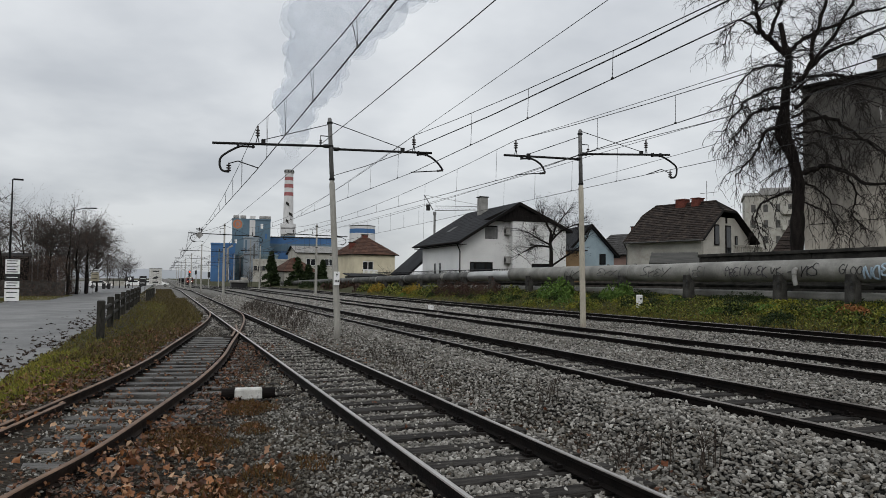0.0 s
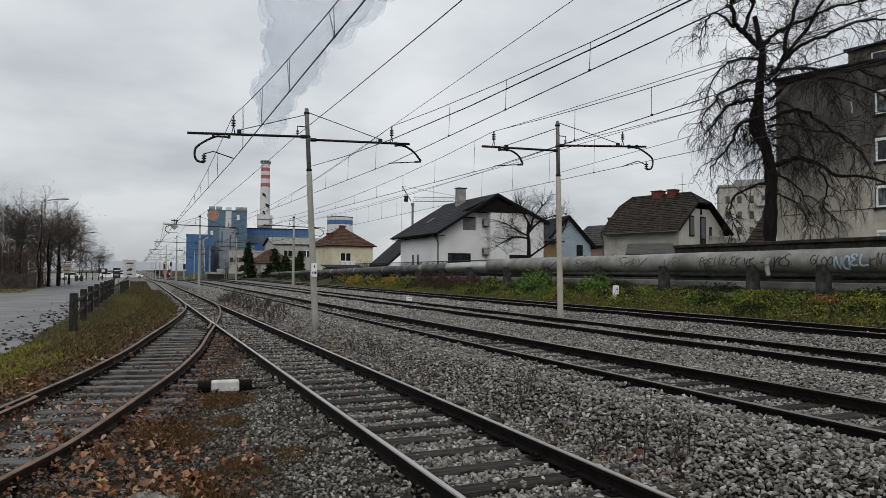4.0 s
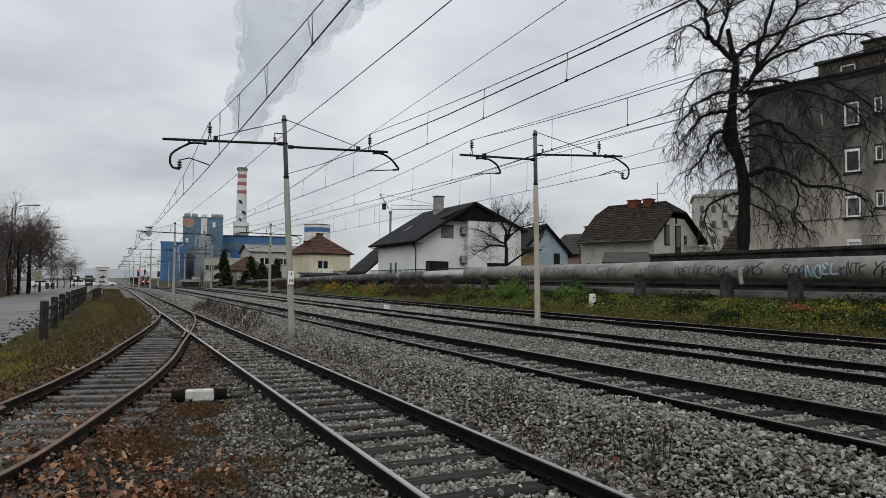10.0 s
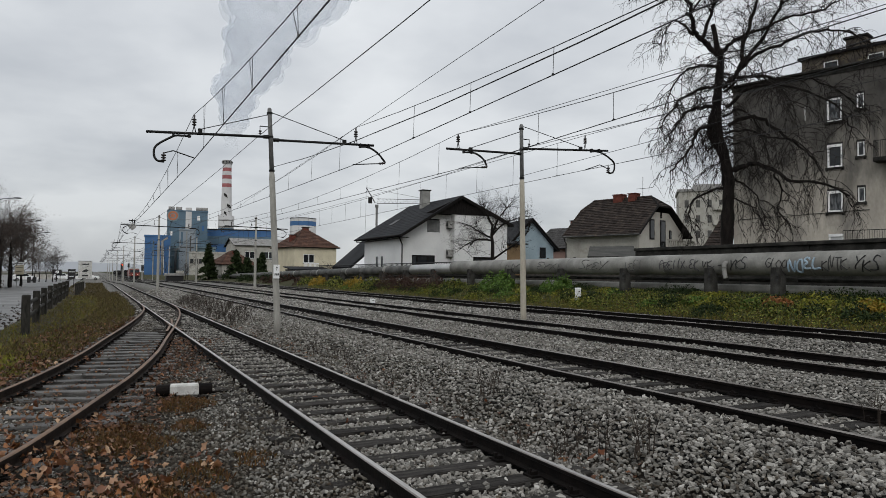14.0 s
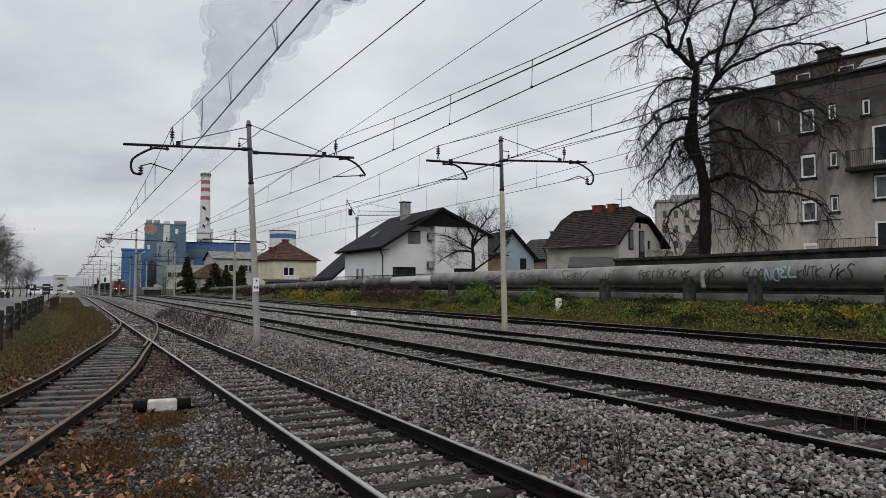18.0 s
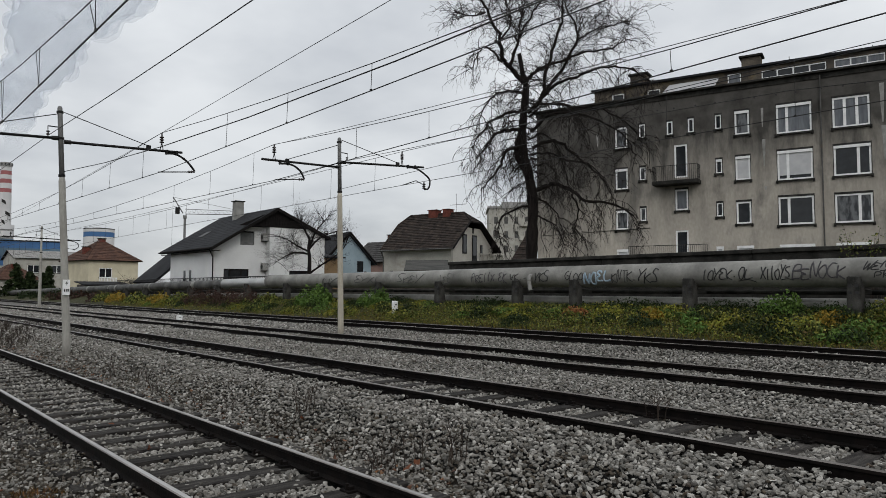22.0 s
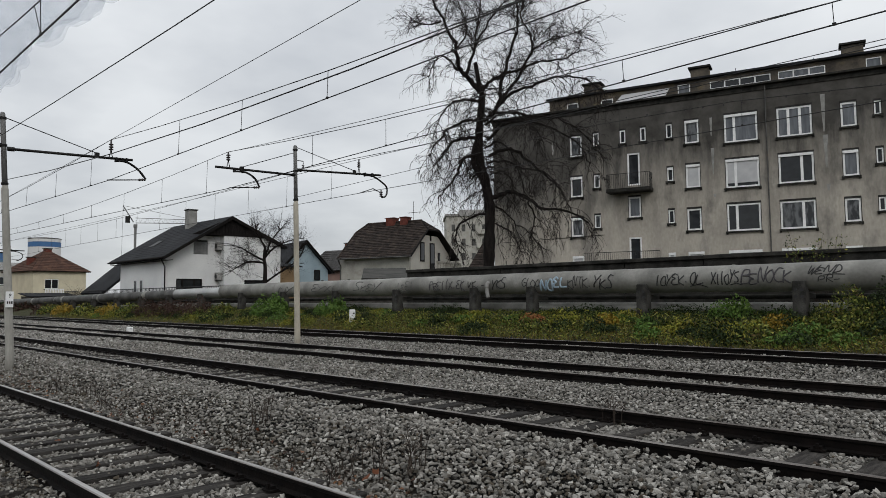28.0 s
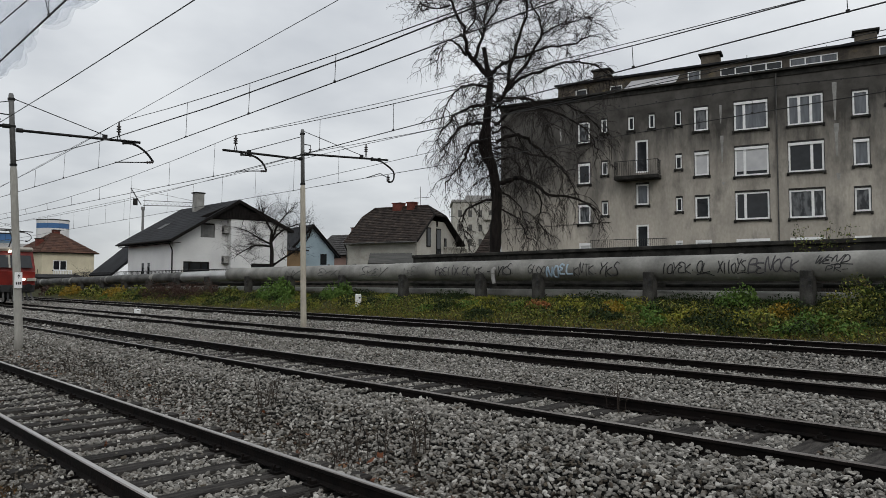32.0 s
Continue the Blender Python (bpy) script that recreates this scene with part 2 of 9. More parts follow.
def addtube(bm, pts, radius, seg=8, caps=True):
    """A round bar along points; radius: one number or one for each point."""
    pts = [Vector(p) for p in pts]
    rad = radius if hasattr(radius, "__len__") else [radius] * len(pts)
    rings = []
    side = None
    for i, p in enumerate(pts):
        d = (pts[min(i + 1, len(pts) - 1)] - pts[max(i - 1, 0)]).normalized()
        if side is None:
            side = d.orthogonal().normalized()
        side = (side - d * side.dot(d)).normalized()
        up = d.cross(side)
        rings.append([bm.verts.new(p + (side * math.cos(a) + up * math.sin(a)) * rad[i]) for a in (2 * math.pi * k / seg for k in range(seg))])
    for a, b in zip(rings, rings[1:]):
        for k in range(seg):
            bm.faces.new((a[k], a[(k + 1) % seg], b[(k + 1) % seg], b[k]))
    if caps:
        bm.faces.new(rings[0][::-1])
        bm.faces.new(rings[-1])
    return bm


def tube(pts, radius, seg=8):
    return addtube(bmesh.new(), pts, radius, seg)


def addprism(bm, pts, depth):
    """A flat outline (list of 3D points) pushed out along depth."""
    a = [bm.verts.new(p) for p in pts]
    b = [bm.verts.new(Vector(p) + Vector(depth)) for p in pts]
    bm.faces.new(a)
    bm.faces.new(b[::-1])
    n = len(pts)
    for i in range(n):
        bm.faces.new((a[i], b[i], b[(i + 1) % n], a[(i + 1) % n]))
    bmesh.ops.recalc_face_normals(bm, faces=bm.faces)
    return bm


def prism(pts, depth):
    return addprism(bmesh.new(), pts, depth)


def lerp(a, b, t):
    return a + (b - a) * t


def profile(x, table):
    for (x0, z0), (x1, z1) in zip(table, table[1:]):
        if x <= x1:
            return z0 if x <= x0 else lerp(z0, z1, (x - x0) / (x1 - x0))
    return table[-1][1]


# ---- plan: x across the tracks, y along them ----
XB, XC, XD, XE = 3.07, 7.20, 11.36, 15.64          # middles of the four tracks
ZB, ZC, ZD, ZE = -0.262, 0.0, 0.066, 0.196         # their rail tops
SECTION = [(-60, -0.55), (-8.6, -0.55), (-2.7, -0.50), (-2.3, -0.42), (-1.7, -0.36), (-1.0, -0.40), (0.0, -0.46), (1.5, -0.46), (2.2, -0.41), (2.45, -0.43), (3.7, -0.43), (3.95, -0.40), (4.5, -0.53), (4.72, -0.50),
           (5.45, -0.19), (5.8, -0.13), (6.35, -0.11), (6.55, -0.178), (7.85, -0.178), (8.05, -0.11), (8.8, -0.20), (9.7, -0.13), (10.4, -0.075), (12.3, -0.075), (13.2, -0.14), (14.2, -0.03),
           (14.7, 0.045), (16.6, 0.045), (17.3, 0.10), (17.7, 0.20), (19.8, 0.80), (20.6, 0.86), (22.4, 0.95), (30, 1.2), (70, 1.6), (120, 1.6)]


def fall(y):
    """Drop of the line far down the straight."""
    return -0.009 * min(max(0, y - 108), 185)


def ground_z(x, y):
    z = profile(x, SECTION)
    z += fall(y) * max(0, min(1, (x + 1.5) / 2.5)) * max(0, min(1, (24 - x) / 4))
    if y > 60:
        z = lerp(z, min(z, 0.0), min(1, (y - 60) / 120))
    return z


def bumpy(x, y):
    z = ground_z(x, y)
    amp = 0.02 if x < -1.3 or x > 17.2 else 0.01
    if -8.6 < x < -2.7 or abs(x) > 40:
        amp = 0.0
    return z + amp * noise.noise((x * 1.3, y * 1.3, 3.1)) + amp * 0.6 * noise.noise((x * 4, y * 4, 7.7)) - (0.03 if -8.6 < x < -2.7 else 0) - (0.045 if -1.3 < x < 17.2 else 0)


def ground_material():
    m = bpy.data.materials.new("ground_ballast_grass")
    m.use_nodes = True
    N, L = m.node_tree.nodes, m.node_tree.links
    b = N["Principled BSDF"]
    b.inputs["Roughness"].default_value, b.inputs["Specular IOR Level"].default_value = 0.9, 0.2
    geo = N.new("ShaderNodeNewGeometry")
    sepx = N.new("ShaderNodeSeparateXYZ")
    L.new(geo.outputs["Position"], sepx.inputs[0])

    def noise_tex(scale, detail=5):
        n = N.new("ShaderNodeTexNoise")
        n.inputs["Scale"].default_value, n.inputs["Detail"].default_value = scale, detail
        L.new(geo.outputs["Position"], n.inputs["Vector"])
        return n

    def ramp(src, stops):
        r = N.new("ShaderNodeValToRGB")
        el = r.color_ramp.elements
        while len(el) < len(stops):
            el.new(0.5)
        for e, (p, c) in zip(el, stops):
            e.position, e.color = p, (*c, 1)
        L.new(src, r.inputs[0])
        return r.outputs[0]

    def mix(f, a, c):
        x = N.new("ShaderNodeMixRGB")
        L.new(f, x.inputs[0]); L.new(a, x.inputs[1]); L.new(c, x.inputs[2])
        return x.outputs[0]
    # stones of the bed, near black to hold the shade between loose stones
    vo = N.new("ShaderNodeTexVoronoi")
    vo.inputs["Scale"].default_value = 15
    L.new(geo.outputs["Position"], vo.inputs["Vector"])
    sepc = N.new("ShaderNodeSeparateColor")
    L.new(vo.outputs["Color"], sepc.inputs[0])
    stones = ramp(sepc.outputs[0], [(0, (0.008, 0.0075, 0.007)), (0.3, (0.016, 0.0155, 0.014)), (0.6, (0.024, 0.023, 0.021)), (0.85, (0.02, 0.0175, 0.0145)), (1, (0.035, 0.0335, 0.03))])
    # darker towards the cell edges: crease shade put into the colour
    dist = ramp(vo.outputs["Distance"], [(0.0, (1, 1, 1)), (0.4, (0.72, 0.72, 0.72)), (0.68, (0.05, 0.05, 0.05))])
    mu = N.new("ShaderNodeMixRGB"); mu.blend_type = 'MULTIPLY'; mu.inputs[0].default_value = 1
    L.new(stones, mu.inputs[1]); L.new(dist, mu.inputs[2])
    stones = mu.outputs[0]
    big = noise_tex(0.35)
    soil = ramp(noise_tex(9).outputs["Fac"], [(0.3, (0.014, 0.011, 0.008)), (0.7, (0.045, 0.034, 0.022))])
    # grass ground coloured dark for the shade between the blades
    grass = ramp(noise_tex(5).outputs["Fac"], [(0.3, (0.02, 0.022, 0.008)), (0.55, (0.042, 0.042, 0.013)), (0.72, (0.055, 0.042, 0.018))])
    # zones across the line, with ragged borders
    wob = noise_tex(1.1)
    madd = N.new("ShaderNodeMath"); madd.operation = 'MULTIPLY_ADD'
    madd.inputs[1].default_value, madd.inputs[2].default_value = 1.6, -0.8
    L.new(wob.outputs["Fac"], madd.inputs[0])
    xs = N.new("ShaderNodeMath"); xs.operation = 'ADD'
    L.new(sepx.outputs[0], xs.inputs[0]); L.new(madd.outputs[0], xs.inputs[1])

    def zone(lo, hi, soft=0.25):
        a = N.new("ShaderNodeMapRange"); a.inputs["From Min"].default_value, a.inputs["From Max"].default_value = lo - soft, lo + soft
        c = N.new("ShaderNodeMapRange"); c.inputs["From Min"].default_value, c.inputs["From Max"].default_value = hi + soft, hi - soft
        L.new(xs.outputs[0], a.inputs["Value"]); L.new(xs.outputs[0], c.inputs["Value"])
        k = N.new("ShaderNodeMath"); k.operation = 'MULTIPLY'
        L.new(a.outputs[0], k.inputs[0]); L.new(c.outputs[0], k.inputs[1])
        return k.outputs[0]
    patch = N.new("ShaderNodeMapRange"); patch.inputs["From Min"].default_value, patch.inputs["From Max"].default_value = 0.5, 0.62
    L.new(big.outputs["Fac"], patch.inputs["Value"])

    def times(a, c):
        k = N.new("ShaderNodeMath"); k.operation = 'MULTIPLY'
        L.new(a, k.inputs[0])
        if isinstance(c, float):
            k.inputs[1].default_value = c
        else:
            L.new(c, k.inputs[1])
        return k.outputs[0]
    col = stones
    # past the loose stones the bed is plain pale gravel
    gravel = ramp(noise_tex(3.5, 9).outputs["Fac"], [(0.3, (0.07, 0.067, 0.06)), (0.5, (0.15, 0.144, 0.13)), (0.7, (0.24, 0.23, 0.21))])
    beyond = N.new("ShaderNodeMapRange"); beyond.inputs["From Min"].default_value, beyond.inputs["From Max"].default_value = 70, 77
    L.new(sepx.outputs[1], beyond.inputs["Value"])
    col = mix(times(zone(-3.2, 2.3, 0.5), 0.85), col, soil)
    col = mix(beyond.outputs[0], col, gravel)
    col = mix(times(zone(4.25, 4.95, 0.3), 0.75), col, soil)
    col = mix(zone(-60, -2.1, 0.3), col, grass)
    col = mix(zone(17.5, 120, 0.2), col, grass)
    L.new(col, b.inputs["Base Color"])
    u = N.new("ShaderNodeBump")
    u.inputs["Strength"].default_value, u.inputs["Distance"].default_value, u.invert = 0.9, 0.04, True
    L.new(vo.outputs["Distance"], u.inputs["Height"]); L.new(u.outputs[0], b.inputs["Normal"])
    return m


M['ground'] = ground_material()


def build_ground():
    xs = [-4000, -1500, -600, -250, -120, -60, -40, -20, -12, -9.2, -8.6, -8.5, -5, -2.75, -2.7]
    xs += list(np.arange(-2.5, 22.6, 0.16)) + [24, 27, 30, 40, 55, 80, 120, 250, 600, 1500, 4000]
    ys = [-3000, -800, -300, -100, -40, -15, -5, 0, 2] + list(np.arange(3, 30, 0.2)) + list(np.arange(30, 70, 0.8)) + list(np.arange(70, 200, 5)) + [220, 260, 320, 420, 600, 900, 1500, 4500]
    verts = [(x, y, bumpy(x, y)) for y in ys for x in xs]
    w = len(xs)
    faces = [(j * w + i, j * w + i + 1, (j + 1) * w + i + 1, (j + 1) * w + i) for j in range(len(ys) - 1) for i in range(w - 1)]
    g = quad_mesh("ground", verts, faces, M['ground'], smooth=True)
    tagged(g, "grey ballast bed with weedy verges and a grassy bank", "ground", kind="structure")


build_ground()
M['asphalt'] = mat("wet_worn_asphalt", (0.15, 0.149, 0.146), (0.09, 0.089, 0.088), 0.6, 0.6, 0, 0.25, 60, 0.15, c3=(0.22, 0.215, 0.205), c3scale=0.25, c3range=(0.5, 0.75))


def build_road():
    bm = bmesh.new()
    ys = [-60, -20, 0] + list(np.arange(4, 120, 1.0)) + [140, 180, 260, 400]
    rows = []
    for y in ys:
        e = -2.62 + 0.14 * noise.noise((y * 0.7, 0, 0)) + 0.08 * noise.noise((y * 2.3, 5, 0)) + (0.25 if y < 24 else 0) - 0.3 * max(0, 9 - y)
        far = -40 if y > 75 else min(-8.8, e - 4) if y < 10 else -8.8 - max(0, (y - 40)) * 0.12 + 0.1 * noise.noise((y * 0.5, 9, 0))
        rows.append([bm.verts.new(c) for c in ((e, y, -0.49), ((e + far) / 2, y, -0.47), (far + 0.3, y, -0.505), (far, y, -0.515))])
    for a, b in zip(rows, rows[1:]):
        for i in range(3):
            bm.faces.new((a[i], b[i], b[i + 1], a[i + 1]))
    bmesh.ops.recalc_face_normals(bm, faces=bm.faces)
    ob = part("road", bm, M['asphalt'])
    tagged(ob, "damp grey asphalt service road with worn edges", "road", kind="structure")


build_road()

# ---- tracks ----
RAIL = [(-0.021, 0), (0.021, 0), (0.034, -0.007), (0.036, -0.034), (0.011, -0.048), (0.009, -0.12), (0.062, -0.135), (0.062, -0.147), (-0.062, -0.147), (-0.062, -0.135), (-0.009, -0.12), (-0.011, -0.048), (-0.036, -0.034), (-0.034, -0.007)]


def sweep_rail(name, pts, head, parent, label="", side=None):
    """A rail of the usual section along points of its head's middle."""
    bm = bmesh.new()
    rings = []
    P = [Vector(p) for p in pts]
    for i, p in enumerate(P):
        d = P[min(i + 1, len(P) - 1)] - P[max(i - 1, 0)]
        s = Vector((d.y, -d.x, 0)).normalized()
        rings.append([bm.verts.new(p + s * a + Vector((0, 0, c))) for a, c in RAIL])
    n = len(RAIL)
    for a, b in zip(rings, rings[1:]):
        for k in range(n):
            f = bm.faces.new((a[k], a[(k + 1) % n], b[(k + 1) % n], b[k]))
            f.material_index = 1 if k == 0 else 2 if k in (1, n - 1) else 0
    bm.faces.new(rings[0]); bm.faces.new(rings[-1][::-1])
    bmesh.ops.recalc_face_normals(bm, faces=bm.faces)
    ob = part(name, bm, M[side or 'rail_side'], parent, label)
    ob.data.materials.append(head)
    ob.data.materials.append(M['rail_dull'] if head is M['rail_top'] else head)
    return ob


def sleeper_mesh(length, seed):
    rnd = random.Random(seed)
    bm = box(-length / 2, length / 2, -0.125, 0.125, -0.14, 0, 0.012)
    for v in bm.verts:
        v.co += Vector((rnd.uniform(-0.02, 0.02), rnd.uniform(-0.008, 0.008), rnd.uniform(-0.008, 0.004)))
    return bm


def fastening_bm(places):
    """Base plates with clips and screw heads on both sides of a rail foot."""
    bm = bmesh.new()
    for x, y, z in places:
        addbox(bm, x - 0.16, x + 0.16, y - 0.075, y + 0.075, z, z + 0.018)
        for s in (-1, 1):
            addbox(bm, x + s * 0.10 - 0.03, x + s * 0.10 + 0.03, y - 0.04, y + 0.04, z + 0.018, z + 0.05)
            addbox(bm, x + s * 0.13 - 0.014, x + s * 0.13 + 0.014, y - 0.014, y + 0.014, z + 0.018, z + 0.075)
    return bm


def straight_track(name, X, Z, head, sleepers, y1, near, label):
    t = thing(name, (0, 0, 0), label=label, category="railway track", kind="structure", group="railway tracks")
    for s in (-0.75, 0.75):
        ys = [-60, 0, 60, 108, 130, 170, 230, 293, 330, 600, 900]
        sweep_rail("rail", [(X + s, y, Z + fall(y)) for y in ys], head, t)
    if sleepers:
        top = Z - 0.150
        kinds = []
        i = 0
        y = near
        spots = []
        while y < y1:
            if len(kinds) < 4:
                o = part("sleeper", sleeper_mesh(2.5, i), M['sleeper'], t)
                kinds.append(o)
            else:
                o = alike(kinds[i % 4], Matrix(), t)
            rnd = random.Random(i * 7 + int(X * 10))
            o.matrix_basis = pose(X + rnd.uniform(-0.03, 0.03), y, top + rnd.uniform(-0.012, 0.008), 0, 0, rnd.uniform(-1, 1))
            if y < 40:
                spots += [(X - 0.75, y, top), (X + 0.75, y, top)]
            i += 1
            y += 0.62
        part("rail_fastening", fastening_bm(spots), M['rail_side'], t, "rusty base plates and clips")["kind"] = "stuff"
    return t


straight_track("railway_track", XB, ZB, M['rail_top'], True, 75, -12.5, "siding track with bright worn rails on dark timber sleepers")
straight_track("railway_track", XC, ZC, M['rail_dull'], True, 75, -12.5, "main line track with dark rails on timber sleepers")
straight_track("railway_track", XD, ZD, M['rail_dull'], False, 0, 0, "main line track with dark rails deep in grey ballast")
straight_track("railway_track", XE, ZE, M['rail_dull'], False, 0, 0, "main line track with dark rails beside the grassy bank")

# the siding that branches off to the left: middle line x(y)
BRANCH = [(-4.95, -30), (-3.6, -10), (-2.55, 2.0), (-2.0, 6.0), (-1.3, 8.2), (-0.62, 10.9), (-0.03, 13.4), (0.56, 16.6), (1.03, 19.9), (1.82, 25.4), (2.56, 31.5), (2.98, 37.2), (3.07, 44)]


def smooth_curve(pts, n=8):
    out = []
    P = [Vector((a, b, 0)) for a, b in pts]
    for i in range(len(P) - 1):
        a, b = P[i], P[i + 1]
        ma = (P[i + 1] - P[max(i - 1, 0)]) * 0.5
        mb = (P[min(i + 2, len(P) - 1)] - P[i]) * 0.5
        for k in range(n):
            t = k / n
            h = 2 * t ** 3 - 3 * t ** 2 + 1, t ** 3 - 2 * t ** 2 + t, -2 * t ** 3 + 3 * t ** 2, t ** 3 - t ** 2
            out.append(a * h[0] + ma * h[1] + b * h[2] + mb * h[3])
    return out + [P[-1]]


BR = smooth_curve(BRANCH)


def branch_at(y):
    for a, b in zip(BR, BR[1:]):
        if b.y >= y:
            t = (y - a.y) / (b.y - a.y)
            return lerp(a.x, b.x, t), math.degrees(math.atan2(-(b.x - a.x), b.y - a.y))
    return XB, 0


def build_branch():
    t = thing("railway_track", (0, 0, 0), label="rusty branch track of a set of points with timber sleepers and fallen leaves", category="railway track", kind="structure", group="railway tracks")
    for s in (-0.75, 0.75):
        pts = []
        for i, p in enumerate(BR):
            d = (BR[min(i + 1, len(BR) - 1)] - BR[max(i - 1, 0)]).normalized()
            z = ZB + (0.001 if p.y < 30 else 0.0)
            q = (p.x + d.y * s, p.y - d.x * s, z)
            if s > 0 and 41.0 < p.y:
                break
            if s < 0 and p.y > 41.5:
                break
            pts.append(q)
        sweep_rail("rail", pts, M['rail_rust'], t, "rail with a brown rusty head", 'rail_brown')
    # check rail beside the outer rail
    pts = [(branch_at(y)[0] - 0.75 + 0.115, y, ZB - 0.005) for y in np.arange(7.2, 11.2, 0.25)]
    sweep_rail("check_rail", pts, M['rail_rust'], t, "short rusty check rail", 'rail_brown')
    spots = []
    kinds = []
    i = 0
    y = -12.38
    while y < 24:
        x, a = branch_at(y)
        if len(kinds) < 4:
            o = part("sleeper", sleeper_mesh(2.45, 90 + i), M['sleeper_grey'], t)
            kinds.append(o)
        else:
            o = alike(kinds[i % 4], Matrix(), t)
        rnd = random.Random(i)
        o.matrix_basis = pose(x + rnd.uniform(-0.05, 0.05), y, ZB - 0.155 + rnd.uniform(-0.012, 0.004), 0, 0, a + rnd.uniform(-1.5, 1.5))
        for s in (-0.75, 0.75):
            spots.append((x + s, y, ZB - 0.152))
        i += 1
        y += 0.62
    part("rail_fastening", fastening_bm(spots), M['rail_side'], t, "rusty base plates and clips")["kind"] = "stuff"
    # crossing nose and wing rails where the two tracks cut
    for pts in ([(2.42, 22.2, ZB), (2.36, 24.6, ZB), (2.6, 27.5, ZB)], [(1.95, 21.9, ZB), (2.28, 24.4, ZB), (2.33, 27.6, ZB)]):
        sweep_rail("wing_rail", [(a - 0.0, b, c - 0.004) for a, b, c in pts], M['rail_rust'], t, side='rail_brown')


build_branch()


# ---- ballast stones ----
def scatter_stones(name, n, area, size, shape, seed, label):
    """Loose flattish broken stones as one mesh; area(rng, n) gives places."""
    rng = np.random.default_rng(seed)
    ring = [(1.0, 0.9, -0.8), (-0.9, 1.0, -0.8), (-1.0, -0.9, -0.8), (0.9, -1.0, -0.8)]
    if shape == "pebble":
        base = np.array([(0.62, 0.6, -0.9), (-0.6, 0.62, -0.9), (-0.62, -0.6, -0.9), (0.6, -0.62, -0.9), (1.05, 0, 0.1), (0, 1.05, 0.05), (-1.05, 0, 0.1), (0, -1.05, 0.05), (0.5, 0.45, 0.75), (-0.45, 0.5, 0.8), (-0.5, -0.45, 0.75), (0.45, -0.5, 0.8)])
        tris = []
        for i in range(4):
            k = (i + 1) % 4
            tris += [(i, 4 + k, 4 + i), (i, k, 4 + k), (4 + i, 4 + k, 8 + i), (8 + i, 4 + k, 8 + k)]
        tris += [(8, 9, 10), (8, 10, 11)]
    elif shape == "lump":
        base = np.array([(0.6, 0.6, -0.9), (-0.6, 0.6, -0.9), (-0.6, -0.6, -0.9), (0.6, -0.6, -0.9), (1.1, 0, 0.1), (0, 1.1, 0.05), (-1.1, 0, 0.1), (0, -1.1, 0.05), (0.1, 0.05, 0.75)])
        tris = []
        for i in range(4):
            k = (i + 1) % 4
            tris += [(i, 4 + k, 4 + i), (i, k, 4 + k), (4 + i, 4 + k, 8)]
    elif shape == "chip":
        base = np.array([(0.6, 0.1, -0.9), (-0.4, 0.55, -0.9), (-0.3, -0.6, -0.9), (0.75, 0.85, 0.1), (-1.1, 0.1, 0.1), (0.6, -0.95, 0.1), (0.05, 0.05, 0.7)])
        tris = []
        for i in range(3):
            k = (i + 1) % 3
            tris += [(i, k, 3 + i), (k, 3 + k, 3 + i), (3 + i, 3 + k, 6)]
    elif shape == "ridge":
        base = np.array(ring + [(0.5, 0.1, 0.8), (-0.5, -0.1, 0.8)])
        tris = [(0, 1, 5), (0, 5, 4), (1, 2, 5), (2, 3, 4), (2, 4, 5), (3, 0, 4)]
    else:
        base = np.array(ring + [(0.1, 0.1, 0.8)])
        tris = [(i, (i + 1) % 4, 4) for i in range(4)]
    tris = np.array(tris)
    P, soil = area(rng, n)
    n = len(P)
    s = size[0] + (size[1] - size[0]) * rng.uniform(0, 1, n) ** 1.5
    s = s * np.where(P[:, 0] < 2.2, 0.72, np.where(soil, 0.88, 1.0))
    sh = np.stack([rng.uniform(0.95, 1.6, n), rng.uniform(0.65, 1.05, n), rng.uniform(0.5, 0.9, n)], 1) * s[:, None] * 0.5

    def spin(a, i, j):
        R = np.tile(np.eye(3), (n, 1, 1))
        R[:, i, i] = R[:, j, j] = np.cos(a)
        R[:, i, j], R[:, j, i] = -np.sin(a), np.sin(a)
        return R
    Rm = spin(rng.uniform(0, 6.28, n), 0, 1) @ spin(rng.normal(0, 0.32, n), 0, 2) @ spin(rng.normal(0, 0.34, n), 1, 2)
    J = base[None] * (1 + rng.uniform(-0.3, 0.15, (n, len(base), 1))) + rng.normal(0, 0.19, (n, len(base), 3))
    V = np.einsum('nij,nkj->nki', Rm, J * sh[:, None, :]) + P[:, None, :]
    V = V.reshape(-1, 3)
    F = (tris[None] + (np.arange(n) * len(base))[:, None, None]).reshape(-1, 3)
    me = bpy.data.meshes.new(name)
    me.vertices.add(len(V)); me.vertices.foreach_set("co", V.ravel())
    me.loops.add(F.size); me.loops.foreach_set("vertex_index", F.ravel().astype(np.int32))
    me.polygons.add(len(F)); me.polygons.foreach_set("loop_start", np.arange(0, F.size, 3, dtype=np.int32))
    me.materials.append(M['stone'])
    me.materials.append(M['stone_soiled_shaded'])
    me.polygons.foreach_set("material_index", np.repeat(soil.astype(np.int32), len(tris)))
    me.polygons.foreach_set("use_smooth", np.full(len(F), shape != "pebble"))
    me.update(calc_edges=True)
    return tagged(new(name, me), label, "ballast", kind="stuff")


XS = np.arange(-3, 23, 0.02)
ZS = np.array([profile(x, SECTION) for x in XS])


